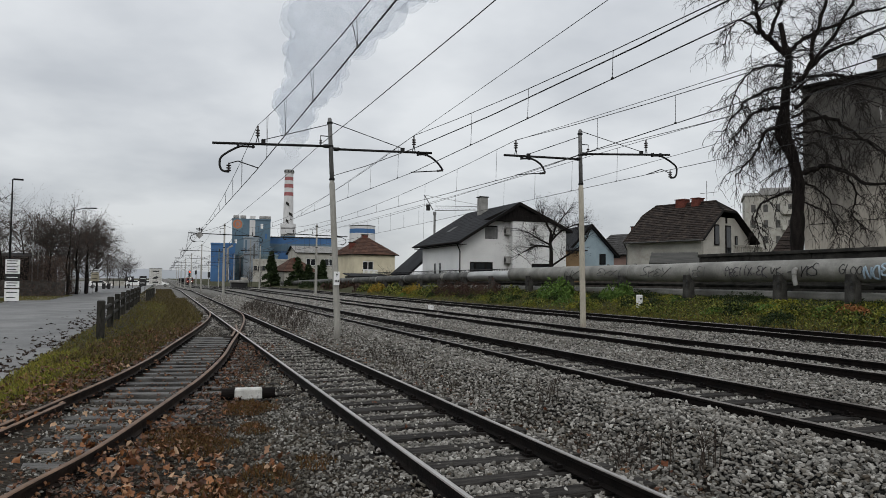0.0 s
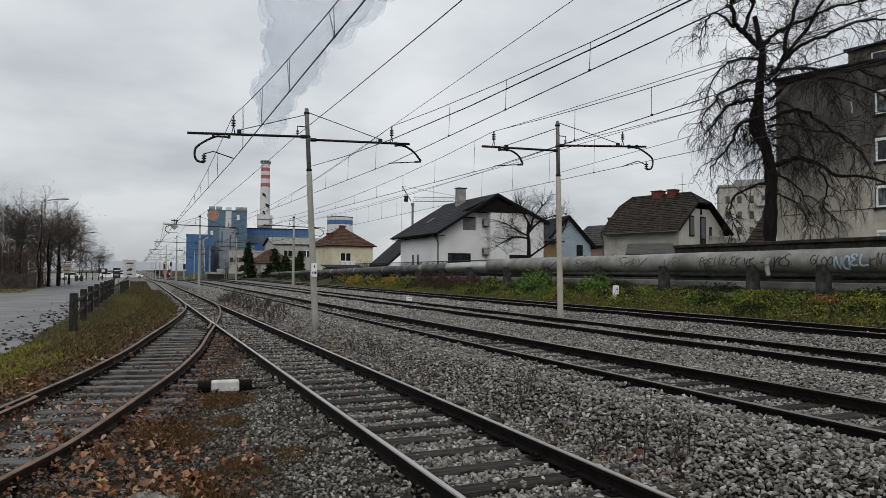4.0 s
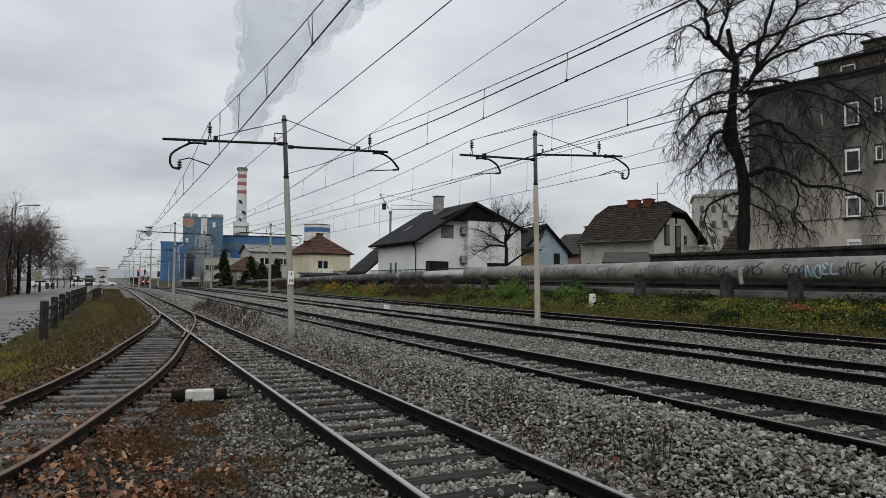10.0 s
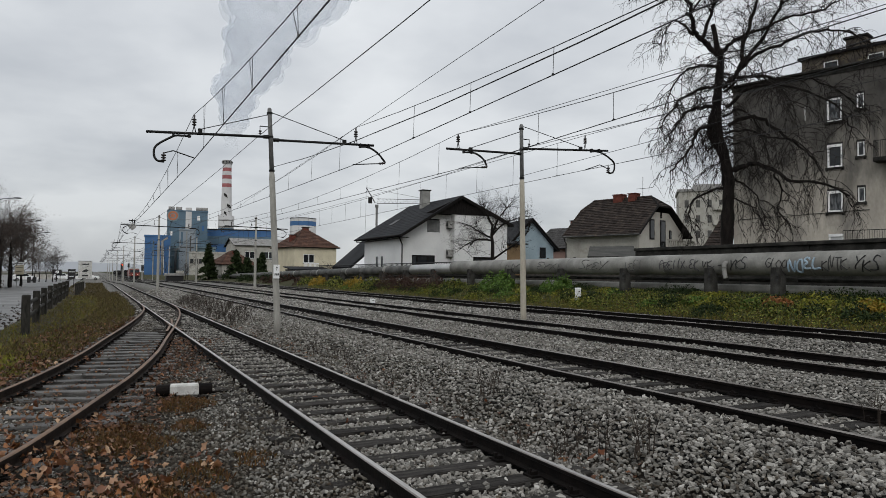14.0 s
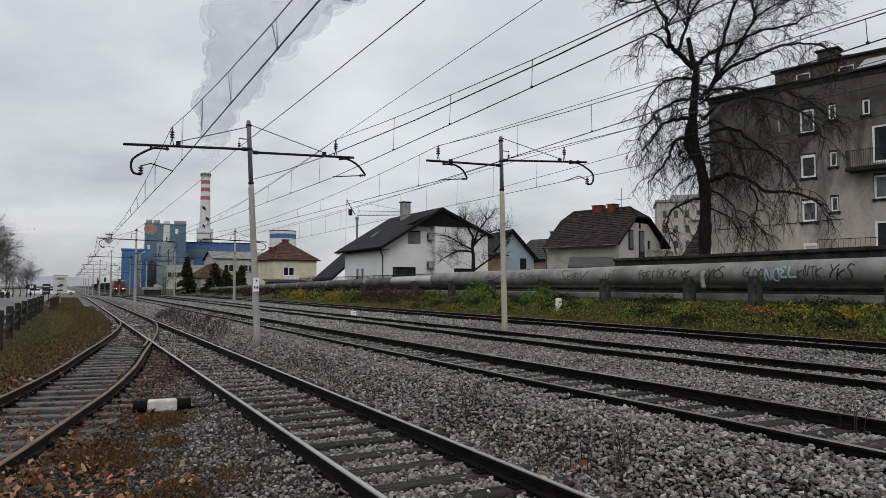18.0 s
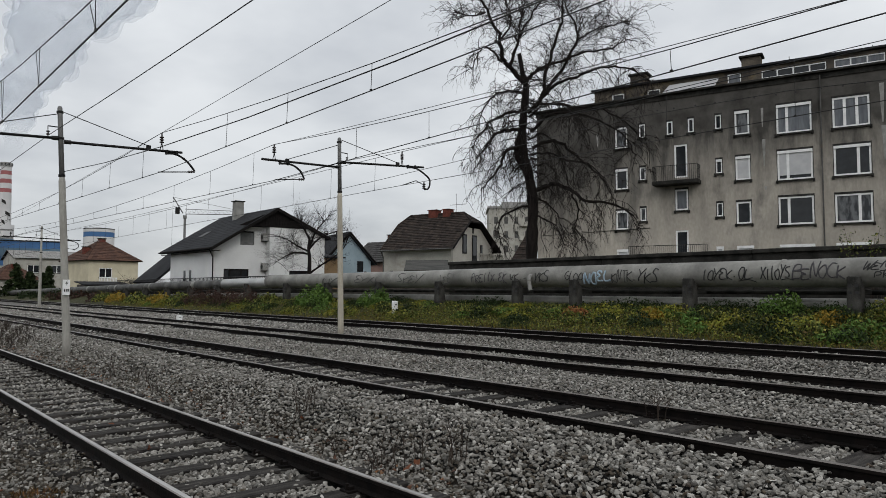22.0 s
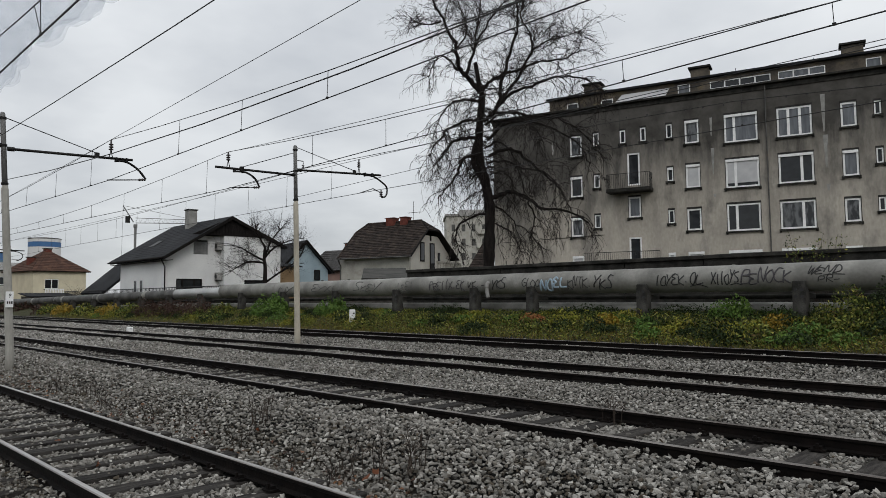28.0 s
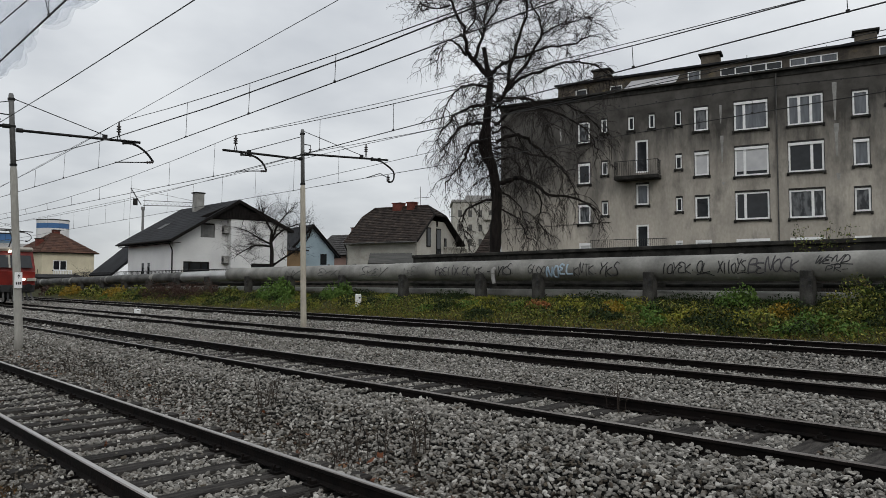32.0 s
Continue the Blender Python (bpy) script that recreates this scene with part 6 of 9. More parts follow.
ob = thing("tiled_outbuilding", (33.2, 30.3, 0), -48, "low outbuilding with a steep brown tiled roof beside the tree", "shed")
part("wall", box(0.1, 1.2, 0.3, 4.0, 0.8, 3.3), M['plaster_pale'], ob)
tiled_roof("roof_tiles", (-0.3, 0.0, 3.2), (1.35, 0.0, 3.2), (1.35, 2.2, 5.2), (0.8, 2.2, 5.2), 12, 6, M['roof_brown'], ob)
tiled_roof("roof_tiles", (1.35, 4.4, 3.2), (-0.3, 4.4, 3.2), (0.8, 2.2, 5.2), (1.35, 2.2, 5.2), 12, 6, M['roof_brown'], ob)


# ---- train ----
M['loco_red'] = mat("weathered_red_paint", (0.25, 0.024, 0.018), (0.15, 0.017, 0.013), 1.5, 0.45, 0, fine=0.1)
M['loco_cream'] = mat("dirty_cream_paint", (0.40, 0.37, 0.32), (0.28, 0.26, 0.22), 1.5, 0.5, fine=0.1)


def glow(name, colour, strength):
    m = bpy.data.materials.new(name)
    m.use_nodes = True
    b = m.node_tree.nodes["Principled BSDF"]
    b.inputs["Base Color"].default_value = (*colour, 1)
    b.inputs["Emission Color"].default_value = (*colour, 1)
    b.inputs["Emission Strength"].default_value = strength
    return m


M['headlight'] = glow("lit_headlight", (1.0, 0.9, 0.75), 4)
M['red_light'] = glow("red_signal_lamp", (1.0, 0.08, 0.03), 4)


def locomotive():
    """Front at y=0, the rest behind it (+y); z=0 at rail level."""
    t = thing("freight_train", (XD, 300, ZD), label="freight train drawn by a red electric locomotive with lit headlights", category="train")
    body = prism([(-1.45, 0.35, 1.15), (1.45, 0.35, 1.15), (1.5, 0.5, 2.2), (1.38, 0.75, 3.35), (-1.38, 0.75, 3.35), (-1.5, 0.5, 2.2)], (0, 14, 0))
    part("body", body, M['loco_red'], t, "red body shell")
    part("nose", prism([(-1.4, 0.34, 1.2), (1.4, 0.34, 1.2), (1.42, 0.12, 2.05), (-1.42, 0.12, 2.05)], (0, 0.28, 0.05)), M['loco_red'], t)
    part("windscreen", prism([(-1.3, 0.30, 2.3), (1.3, 0.30, 2.3), (1.22, 0.62, 3.1), (-1.22, 0.62, 3.1)], (0, 0.25, 0)), M['glass'], t, "wide dark windscreen")
    part("windscreen_pillar", prism([(-0.05, 0.28, 2.28), (0.05, 0.28, 2.28), (0.05, 0.6, 3.12), (-0.05, 0.6, 3.12)], (0, 0.05, 0)), M['loco_cream'], t)
    part("cab_roof", box(-1.36, 1.36, 0.45, 13.9, 3.36, 3.62, 0.1), M['loco_cream'], t)
    for s in (-1, 1):
        part("waist_stripe", prism([(s * 1.47, 0.08, 1.48), (s * 0.95, 0.05, 1.44), (s * 0.95, 0.05, 1.62), (s * 1.47, 0.08, 1.66)], (0, 0.2, 0)), M['loco_cream'], t)
        part("handrail", tube([(s * 1.52, 0.3, 0.9), (s * 1.56, 0.25, 2.2)], 0.02, 6), M['iron'], t)
    part("buffer_beam", box(-1.35, 1.35, -0.05, 0.34, 0.75, 1.2, 0.02), M['black'], t)
    for x in (-0.88, 0.88):
        bf = part("buffer", tube([(x, -0.05, 1.05), (x, -0.5, 1.05), (x, -0.52, 1.05)], (0.1, 0.1, 0.22), 12), M['iron'], t)
        part("buffer_head", tube([(x, -0.53, 1.05), (x, -0.58, 1.05)], 0.23, 14), M['iron'], bf)
        part("headlight", tube([(x * 0.86, 0.02, 1.55), (x * 0.86, 0.1, 1.55)], 0.085, 14), M['headlight'], t, "lit headlight")
    part("top_headlight", tube([(0, 0.28, 3.32), (0, 0.4, 3.32)], 0.085, 12), M['headlight'], t, "lit headlight above the windscreen")
    part("coupling", tube([(0, -0.05, 0.95), (0, -0.35, 0.85), (0, -0.4, 0.55)], 0.06, 6), M['iron'], t)
    for k in range(10):
        x = lerp(-1.25, 1.25, k / 9)
        part("plough_bar", prism([(x - 0.06, -0.25, 0.18), (x + 0.06, -0.25, 0.18), (x * 0.9 + 0.05, 0.05, 0.74), (x * 0.9 - 0.05, 0.05, 0.74)], (0, 0.05, 0)), M['steel_dark'] if k % 2 else M['black'], t)
    part("frame", box(-1.3, 1.3, 0.4, 13.8, 0.7, 1.14), M['black'], t)
    for y in (2.2, 4.8, 9.8, 12.4):
        for x in (-0.75, 0.75):
            part("wheel", tube([(x - 0.07, y, 0.52), (x + 0.07, y, 0.52)], 0.52, 18), M['iron'], t)
    for y in (3.5, 11.0):
        part("bogie", box(-1.1, 1.1, y - 2.0, y + 2.0, 0.35, 0.72, 0.04), M['black'], t)
    for y, up in ((3.0, 1.0), (11.5, 0.25)):
        bm = bmesh.new()
        for x in (-0.5, 0.5):
            addtube(bm, [(x, y, 3.65), (x, y - 0.9, 3.7 + up * 0.6), (x, y, 3.75 + up * 1.15)], 0.04, 5)
        addtube(bm, [(-0.9, y, 3.75 + up * 1.15), (0.9, y, 3.75 + up * 1.15)], 0.04, 6)
        part("pantograph", bm, M['iron'], t)
    for k in range(14):
        y0 = 15.2 + k * 13.2
        w = part("wagon", box(-1.45, 1.45, y0, y0 + 12.2, 1.05, 3.1, 0.05), M['timber_dark'], t, "dark open freight wagon")
        bm = bmesh.new()
        for i in range(9):
            for s in (-1, 1):
                addbox(bm, s * 1.46 - 0.04, s * 1.46 + 0.04, y0 + 0.3 + i * 1.42, y0 + 0.42 + i * 1.42, 1.05, 3.1)
        part("wagon_rib", bm, M['iron'], w)["kind"] = "stuff"
        bm = bmesh.new()
        for yy in (1.6, 3.4, 8.8, 10.6):
            for x in (-0.75, 0.75):
                addtube(bm, [(x - 0.06, y0 + yy, 0.46), (x + 0.06, y0 + yy, 0.46)], 0.46, 12)
        addbox(bm, -1.1, 1.1, y0 + 0.2, y0 + 12, 0.7, 1.05)
        part("running_gear", bm, M['black'], w)
    return t


TRAIN = locomotive()


# ---- plants ----
def leaf_mesh(name, P, size, material, label, category, seed, shape="leaf", flat=0.3, group=""):
    """Many small leaves at the places P, as one mesh."""
    rng = np.random.default_rng(seed)
    n = len(P)
    if shape == "leaf":
        base = np.array([(0, -1, 0), (0.5, -0.1, 0.12), (0, 1, -0.08), (-0.5, -0.1, 0.12)])
        tri = np.array([(0, 1, 2), (0, 2, 3)])
    elif shape == "blade":
        base = np.array([(-0.12, 0, 0), (0.12, 0, 0), (0.05, 0.3, 0.7), (0.0, 0.75, 1.1)])
        tri = np.array([(0, 1, 2), (0, 2, 3)])
    else:
        a = np.linspace(0, 2 * np.pi, 11)[:-1]
        r = np.where(np.arange(10) % 2 == 0, 1.0, 0.68) * np.array([1.1, 1, 0.95, 0.9, 0.75, 0.6, 0.7, 0.9, 0.9, 1.0])
        base = np.column_stack([np.sin(a) * r, np.cos(a) * r, 0.34 * (r > 0.6) * np.sin(a * 2 + 0.7) + 0.12 * (r < 0.5)])
        base = np.vstack([base, [(0, 0, -0.05)]])
        tri = np.array([(i, (i + 1) % 10, 10) for i in range(10)])
    s = rng.uniform(size[0], size[1], n) * 0.5
    yaw = rng.uniform(0, 2 * np.pi, n)
    if shape == "blade":
        pit, rol = rng.normal(0, 0.35, n), rng.normal(0, 0.35, n)
    else:
        pit, rol = rng.normal(0, flat, n), rng.normal(0, flat, n)
    cy, sy, cp, sp, cr, sr = np.cos(yaw), np.sin(yaw), np.cos(pit), np.sin(pit), np.cos(rol), np.sin(rol)
    o, z = np.ones(n), np.zeros(n)
    Rz = np.stack([np.stack([cy, -sy, z], 1), np.stack([sy, cy, z], 1), np.stack([z, z, o], 1)], 1)
    Rx = np.stack([np.stack([o, z, z], 1), np.stack([z, cp, -sp], 1), np.stack([z, sp, cp], 1)], 1)
    Ry = np.stack([np.stack([cr, z, sr], 1), np.stack([z, o, z], 1), np.stack([-sr, z, cr], 1)], 1)
    R = Rz @ Rx @ Ry
    form = np.tile(base, (n, 1, 1))
    if shape == "maple":
        form = form * np.stack([rng.uniform(0.65, 1.1, n), rng.uniform(0.8, 1.1, n), rng.uniform(-1.6, 1.6, n)], 1)[:, None, :] + rng.normal(0, 0.17, form.shape)
    V = (np.einsum('nij,nkj->nki', R, form) * s[:, None, None] + np.asarray(P)[:, None, :]).reshape(-1, 3)
    F = (tri[None] + (np.arange(n) * len(base))[:, None, None]).reshape(-1, 3)
    me = bpy.data.meshes.new(name)
    me.vertices.add(len(V)); me.vertices.foreach_set("co", V.ravel())
    me.loops.add(F.size); me.loops.foreach_set("vertex_index", F.ravel().astype(np.int32))
    me.polygons.add(len(F)); me.polygons.foreach_set("loop_start", np.arange(0, F.size, 3, dtype=np.int32))
    me.update(calc_edges=True)
    me.materials.append(material)
    ob = new(name, me)
    return tagged(ob, label, category, group, "stuff") if category else ob


def bank_z(x):
    return np.interp(x, XS, ZS)


def patch(rng, n, x0, x1, y0, y1, rise=0.0):
    x, y = rng.uniform(x0, x1, n), rng.uniform(y0, y1, n)
    return np.column_stack([x, y, bank_z(x) + rng.uniform(0, 1, n) ** 1.6 * rise])


def clump(rng, n, c, r, h):
    """Leaves over and inside a low uneven mound."""
    a, q = rng.uniform(0, 2 * np.pi, n), np.sqrt(rng.uniform(0, 1, n))
    x, y = c[0] + np.cos(a) * q * r[0], c[1] + np.sin(a) * q * r[1]
    top = h * np.sqrt(np.maximum(0, 1 - q ** 2)) * (0.65 + 0.35 * np.sin(x * 7 + y * 5) * np.cos(y * 3.1))
    return np.column_stack([x, y, bank_z(x) + rng.uniform(0.15, 1.05, n) * top])


M['weed'] = palette("bank_weeds", [(0.006, 0.010, 0.004), (0.028, 0.046, 0.012), (0.10, 0.135, 0.028), (0.16, 0.18, 0.036), (0.27, 0.25, 0.055), (0.03, 0.05, 0.013), (0.11, 0.075, 0.028)])
M['weed_bright'] = palette("fresh_green_leaves", [(0.05, 0.095, 0.02), (0.08, 0.15, 0.03), (0.12, 0.19, 0.04), (0.04, 0.07, 0.015)])
M['weed_lime'] = palette("yellow_green_leaves", [(0.17, 0.185, 0.024), (0.26, 0.24, 0.035), (0.12, 0.14, 0.02), (0.21, 0.165, 0.033)])
M['weed_yellow'] = palette("yellow_autumn_leaves", [(0.26, 0.17, 0.02), (0.20, 0.14, 0.025), (0.30, 0.19, 0.025), (0.09, 0.10, 0.025)])
M['weed_red'] = palette("rust_autumn_leaves", [(0.26, 0.09, 0.03), (0.20, 0.09, 0.035), (0.30, 0.13, 0.05)])
M['weed_brown'] = palette("dead_brown_shrub", [(0.035, 0.02, 0.016), (0.065, 0.036, 0.028), (0.05, 0.032, 0.02)])
M['weed_dark'] = palette("dark_ivy", [(0.010, 0.018, 0.006), (0.02, 0.032, 0.01), (0.032, 0.05, 0.014)])
M['grass'] = palette("verge_grass", [(0.09, 0.088, 0.014), (0.16, 0.14, 0.022), (0.15, 0.10, 0.033), (0.055, 0.07, 0.012), (0.12, 0.135, 0.02), (0.10, 0.065, 0.024), (0.20, 0.175, 0.036)])
M['fallen'] = palette("fallen_maple_leaves", [(0.03, 0.015, 0.009), (0.07, 0.03, 0.015), (0.13, 0.05, 0.018), (0.045, 0.022, 0.013), (0.23, 0.10, 0.035), (0.08, 0.03, 0.016), (0.16, 0.08, 0.035), (0.035, 0.018, 0.011)], rough=0.6, spec=0.35)
RNG = np.random.default_rng(11)
leaf_mesh("bank_weeds", np.vstack([patch(RNG, 34000, 17.45, 20.6, -3, 24, 0.13), patch(RNG, 18000, 17.5, 20.8, 24, 62, 0.17)]), (0.04, 0.105), M['weed'], "low mixed green weeds covering the bank below the pipe", "weeds", 21, flat=0.6)
leaf_mesh("bank_grass", np.vstack([patch(RNG, 16000, 17.3, 19.4, -3, 26), patch(RNG, 8000, 17.3, 19.6, 26, 62)]), (0.10, 0.24), M['grass'], "yellowish grass at the foot of the bank", "grass", 22, "blade")
for mname, cnt, sz, lab in (('weed', 110, (0.05, 0.14), "taller clumps of green weeds on the bank"), ('weed_lime', 50, (0.045, 0.13), "yellow-green clumps of weeds on the bank"),
                            ('weed_dark', 105, (0.05, 0.13), "dark green clumps of weeds on the bank"), ('weed_bright', 30, (0.05, 0.15), "fresh green clumps of nettles on the bank")):
    CL = []
    for i in range(cnt):
        c = (RNG.uniform(17.8, 20.2), -2 + 57 * RNG.uniform(0, 1) ** 1.25)
        high = RNG.uniform(0.25, 0.6) if c[0] < 19.0 else RNG.uniform(0.12, 0.3)
        CL.append(clump(RNG, 330, c, (RNG.uniform(0.25, 0.5), RNG.uniform(0.3, 0.8)), high))
    leaf_mesh("bank_weed_clumps", np.vstack(CL), sz, M[mname], lab, "weeds", 23 + cnt, flat=0.8)
leaf_mesh("dark_ivy", np.vstack([clump(RNG, 1500, (20.0, y), (0.5, 1.6), 0.4) for y in (1.5, 6.6, 9.6, 13, 20, 26)]), (0.05, 0.11), M['weed_dark'], "dark ivy round the pipe supports", "ivy", 24, flat=0.8)


def shrub(name, c, r, h, n, size, material, label, seed):
    ob = leaf_mesh(name, clump(np.random.default_rng(seed), n, c, r, h), size, material, "", "", seed, flat=0.9)
    return tagged(ob, label, "shrub", "shrubs on the bank")


shrub("green_shrub", (19.4, 5.0), (0.55, 0.9), 1.0, 3200, (0.05, 0.13), M['weed'], "leafy green shrub with drooping stems on the bank", 31)
shrub("green_shrub", (19.6, 4.0), (0.6, 0.9), 1.3, 3600, (0.05, 0.13), M['weed_dark'], "leafy green shrub with drooping stems on the bank", 131)
shrub("green_shrub", (19.9, 8.2), (0.4, 0.7), 0.85, 900, (0.06, 0.15), M['weed_bright'], "fresh green shrub reaching up to the pipe", 32)
shrub("green_shrub", (19.3, 32.0), (0.7, 1.6), 1.15, 1800, (0.09, 0.22), M['weed_bright'], "fresh green shrub on the bank before the white house", 33)
shrub("green_shrub", (19.6, 27.0), (0.6, 1.2), 0.9, 1300, (0.08, 0.2), M['weed_bright'], "fresh green shrub on the bank", 34)
shrub("green_shrub", (19.2, 37.0), (0.6, 1.1), 0.8, 900, (0.08, 0.2), M['weed'], "green shrub on the bank", 35)
shrub("yellow_shrub", (19.0, 6.6), (0.28, 0.42), 0.5, 330, (0.08, 0.16), M['weed_yellow'], "small yellow autumn shrub on the bank", 36)
shrub("yellow_shrub", (18.9, 11.6), (0.3, 0.45), 0.55, 360, (0.08, 0.16), M['weed_yellow'], "small yellow autumn shrub on the bank", 37)
for i, y in enumerate((49, 53, 58, 63, 67)):
    shrub("yellow_shrub", (18.6, y), (0.7, 1.8), 0.9, 700, (0.12, 0.26), M['weed_yellow'] if i % 2 else M['weed'], "yellowing shrub at the foot of the pipe", 40 + i)
shrub("rusty_shrub", (19.0, 14.6), (0.3, 0.55), 0.45, 400, (0.08, 0.16), M['weed_red'], "rust-coloured autumn shrub beside a pipe support", 50)
for i, y in enumerate((39.5, 42, 44.5, 47)):
    shrub("brown_shrub", (18.9, y), (0.8, 1.5), 1.15, 1500, (0.05, 0.16), M['weed_brown'], "dead brown shrub below the pipe", 55 + i)
bs = thing("bare_shrub", (22.15, 6.65, 0.95), label="thin half-bare shrub rising above the pipe", category="shrub", group="shrubs on the bank")
rb = random.Random(70)
bm = bmesh.new()
tips = []
for k in range(16):
    a = rb.uniform(-1, 1)
    top = Vector((rb.uniform(-0.15, 0.15), a * 0.85, rb.uniform(1.75, 2.35)))
    addtube(bm, [(rb.uniform(-0.06, 0.06), a * 0.25, -0.1), (top.x * 0.4, top.y * 0.6, 1.0), top], (0.014, 0.010, 0.004), 4)
    tips += [(top * f + Vector((rb.gauss(0, 0.08), rb.gauss(0, 0.12), rb.gauss(0, 0.05))))[:] for f in [rb.uniform(0.72, 1.03) for _ in range(16)]]
part("stems", bm, M['twig_brown'], bs)["kind"] = "stuff"
lv = leaf_mesh("leaves", np.array(tips), (0.05, 0.11), M['weed'], "", "", 70, flat=0.8)
lv.parent = bs
lv["kind"] = "stuff"

# verge beside the road and the branch
rg = np.random.default_rng(5)


def verge(n, w, y0, y1):
    y = y0 + (y1 - y0) * rg.uniform(0, 1, n) ** 1.4
    bx = np.interp(y, [p.y for p in BR], [p.x for p in BR]) - 1.15
    x = np.maximum(-2.75, bx - w) + rg.uniform(0, 1, n) * (bx - np.maximum(-2.75, bx - w))
    return np.column_stack([x, y, bank_z(x) - 0.02])


M['grass_fresh'] = palette("fresh_verge_grass", [(0.14, 0.145, 0.018), (0.22, 0.20, 0.03), (0.11, 0.135, 0.018), (0.17, 0.125, 0.035), (0.26, 0.23, 0.045)])
M['grass_brown'] = palette("withered_grass", [(0.07, 0.052, 0.024), (0.115, 0.085, 0.036), (0.035, 0.027, 0.015), (0.10, 0.088, 0.024), (0.075, 0.046, 0.022)])
leaf_mesh("verge_grass", verge(20000, 3.6, 8, 60), (0.09, 0.2), M['grass'], "short olive grass on the verge beside the road", "grass", 61, "blade")
ny = 8 + 12 * rg.uniform(0, 1, 6500)
nb = np.interp(ny, [p.y for p in BR], [p.x for p in BR]) - 1.75
nx = -2.75 + rg.uniform(0, 1, 6500) * (nb + 2.75)
leaf_mesh("verge_grass", np.column_stack([nx, ny, bank_z(nx)])[nb > -2.7], (0.09, 0.2), M['grass_fresh'], "fresh green grass on the near verge", "grass", 77, "blade")
leaf_mesh("withered_grass", np.column_stack([rg.uniform(-2.4, 1.2, 5000), rg.uniform(55, 125, 5000), np.full(5000, -0.5)]), (0.25, 0.5), M['grass_brown'], "withered grass along the far end of the road", "grass", 68, "blade")
leaf_mesh("withered_grass", verge(12000, 3.4, 8, 45), (0.07, 0.17), M['grass_brown'], "withered grass scattered through the verge", "grass", 75, "blade")
n = 900
y = 8 + 20 * rg.uniform(0, 1, n)
x = np.interp(y, [p.y for p in BR], [p.x for p in BR]) - 1.1 - rg.uniform(0, 1.6, n)
leaf_mesh("fallen_leaves", np.column_stack([x, y, bank_z(x) + 0.06])[x > -2.6], (0.05, 0.12), M['fallen'], "brown fallen leaves caught in the verge grass", "leaves", 76, "maple", 0.45)
leaf_mesh("withered_grass", verge(10000, 1.7, 17, 70), (0.12, 0.32), M['grass_brown'], "withered brown grass beside the branch track", "grass", 62, "blade")
# dry grass tufts and moss between the branch and the siding
T = []
TUFTS = [(0.3, 8.91), (0.44, 8.37), (1.19, 10.66), (1.1, 9.14), (0.95, 6.89), (0.39, 6.5), (0.13, 8.49), (0.6, 6.07), (1.5, 7.26)]
for k, (cx, cy) in enumerate(TUFTS):
    n = (1500, 1000, 1200, 500, 500, 900, 700, 600, 200)[k]
    r = (0.42, 0.36, 0.38, 0.2, 0.26, 0.36, 0.3, 0.3, 0.2)[k]
    a, q = rg.uniform(0, 6.28, n), np.sqrt(rg.uniform(0, 1, n)) * r
    x = cx + np.cos(a) * q * (1 + 0.3 * np.sin(3 * a + k))
    T.append(np.column_stack([x, cy + np.sin(a) * q * 1.5, bank_z(x) + 0.01 + 0.04 * (1 - q / r)]))
M['moss'] = palette("rusty_moss", [(0.075, 0.036, 0.015), (0.12, 0.058, 0.021), (0.045, 0.024, 0.013), (0.09, 0.065, 0.02), (0.14, 0.066, 0.024), (0.055, 0.042, 0.015)])
leaf_mesh("moss_tufts", np.vstack(T), (0.05, 0.13), M['moss'], "rusty brown moss and dry grass tufts between the tracks", "moss", 63, "blade")
# fallen leaves
n = 3600
y = 4.5 + 16 * rg.uniform(0, 1, n) ** 1.5
bx = np.interp(y, [p.y for p in BR], [p.x for p in BR])
off = np.where(rg.uniform(0, 1, n) < 0.72, rg.normal(1.2, 0.4, n), rg.normal(-0.5, 1.0, n))
x = bx + off
keep = np.abs(np.abs(off) - 0.75) > 0.08
x, y = x[keep], y[keep]
leaf_mesh("fallen_leaves", np.column_stack([x, y, bank_z(x) + 0.05 + rg.uniform(0, 0.03, len(x))]), (0.035, 0.095), M['fallen'], "brown and orange fallen leaves between the rails", "leaves", 64, "maple", 0.35)
# larger bright leaves lying in drifts
HEAPS = np.array([(-0.35, 8.11), (0.01, 9.75), (0.06, 6.63), (0.31, 6.72), (0.48, 6.38), (0.72, 7.32), (-0.45, 7.54), (-0.13, 7.89), (-0.77, 8.83), (-0.5, 10.35), (-0.13, 16.48), (-0.78, 15.64), (-1.49, 12.62), (-1.68, 11.47), (-1.35, 9.7), (-0.23, 6.48), (0.34, 7.59), (-0.9, 8.19), (0.93, 7.0), (0.51, 6.11)])
c = HEAPS[rg.integers(0, len(HEAPS), 430)]
x = c[:, 0] + rg.normal(0, 0.2, 430)
y = c[:, 1] + rg.normal(0, 0.32, 430)
M['fallen_bright'] = palette("fresh_fallen_leaves", [(0.045, 0.02, 0.012), (0.13, 0.05, 0.02), (0.30, 0.125, 0.045), (0.10, 0.035, 0.017), (0.36, 0.185, 0.085), (0.15, 0.06, 0.03), (0.46, 0.30, 0.18), (0.06, 0.028, 0.016)], rough=0.5, spec=0.35)
leaf_mesh("fallen_leaves", np.column_stack([x, y, bank_z(x) + 0.075 + rg.uniform(0, 0.03, 430)]), (0.045, 0.115), M['fallen_bright'], "large orange and tan maple leaves lying in small drifts", "leaves", 69, "maple", 0.75)
n = 1300
y = 5.5 + 26 * rg.uniform(0, 1, n) ** 1.5
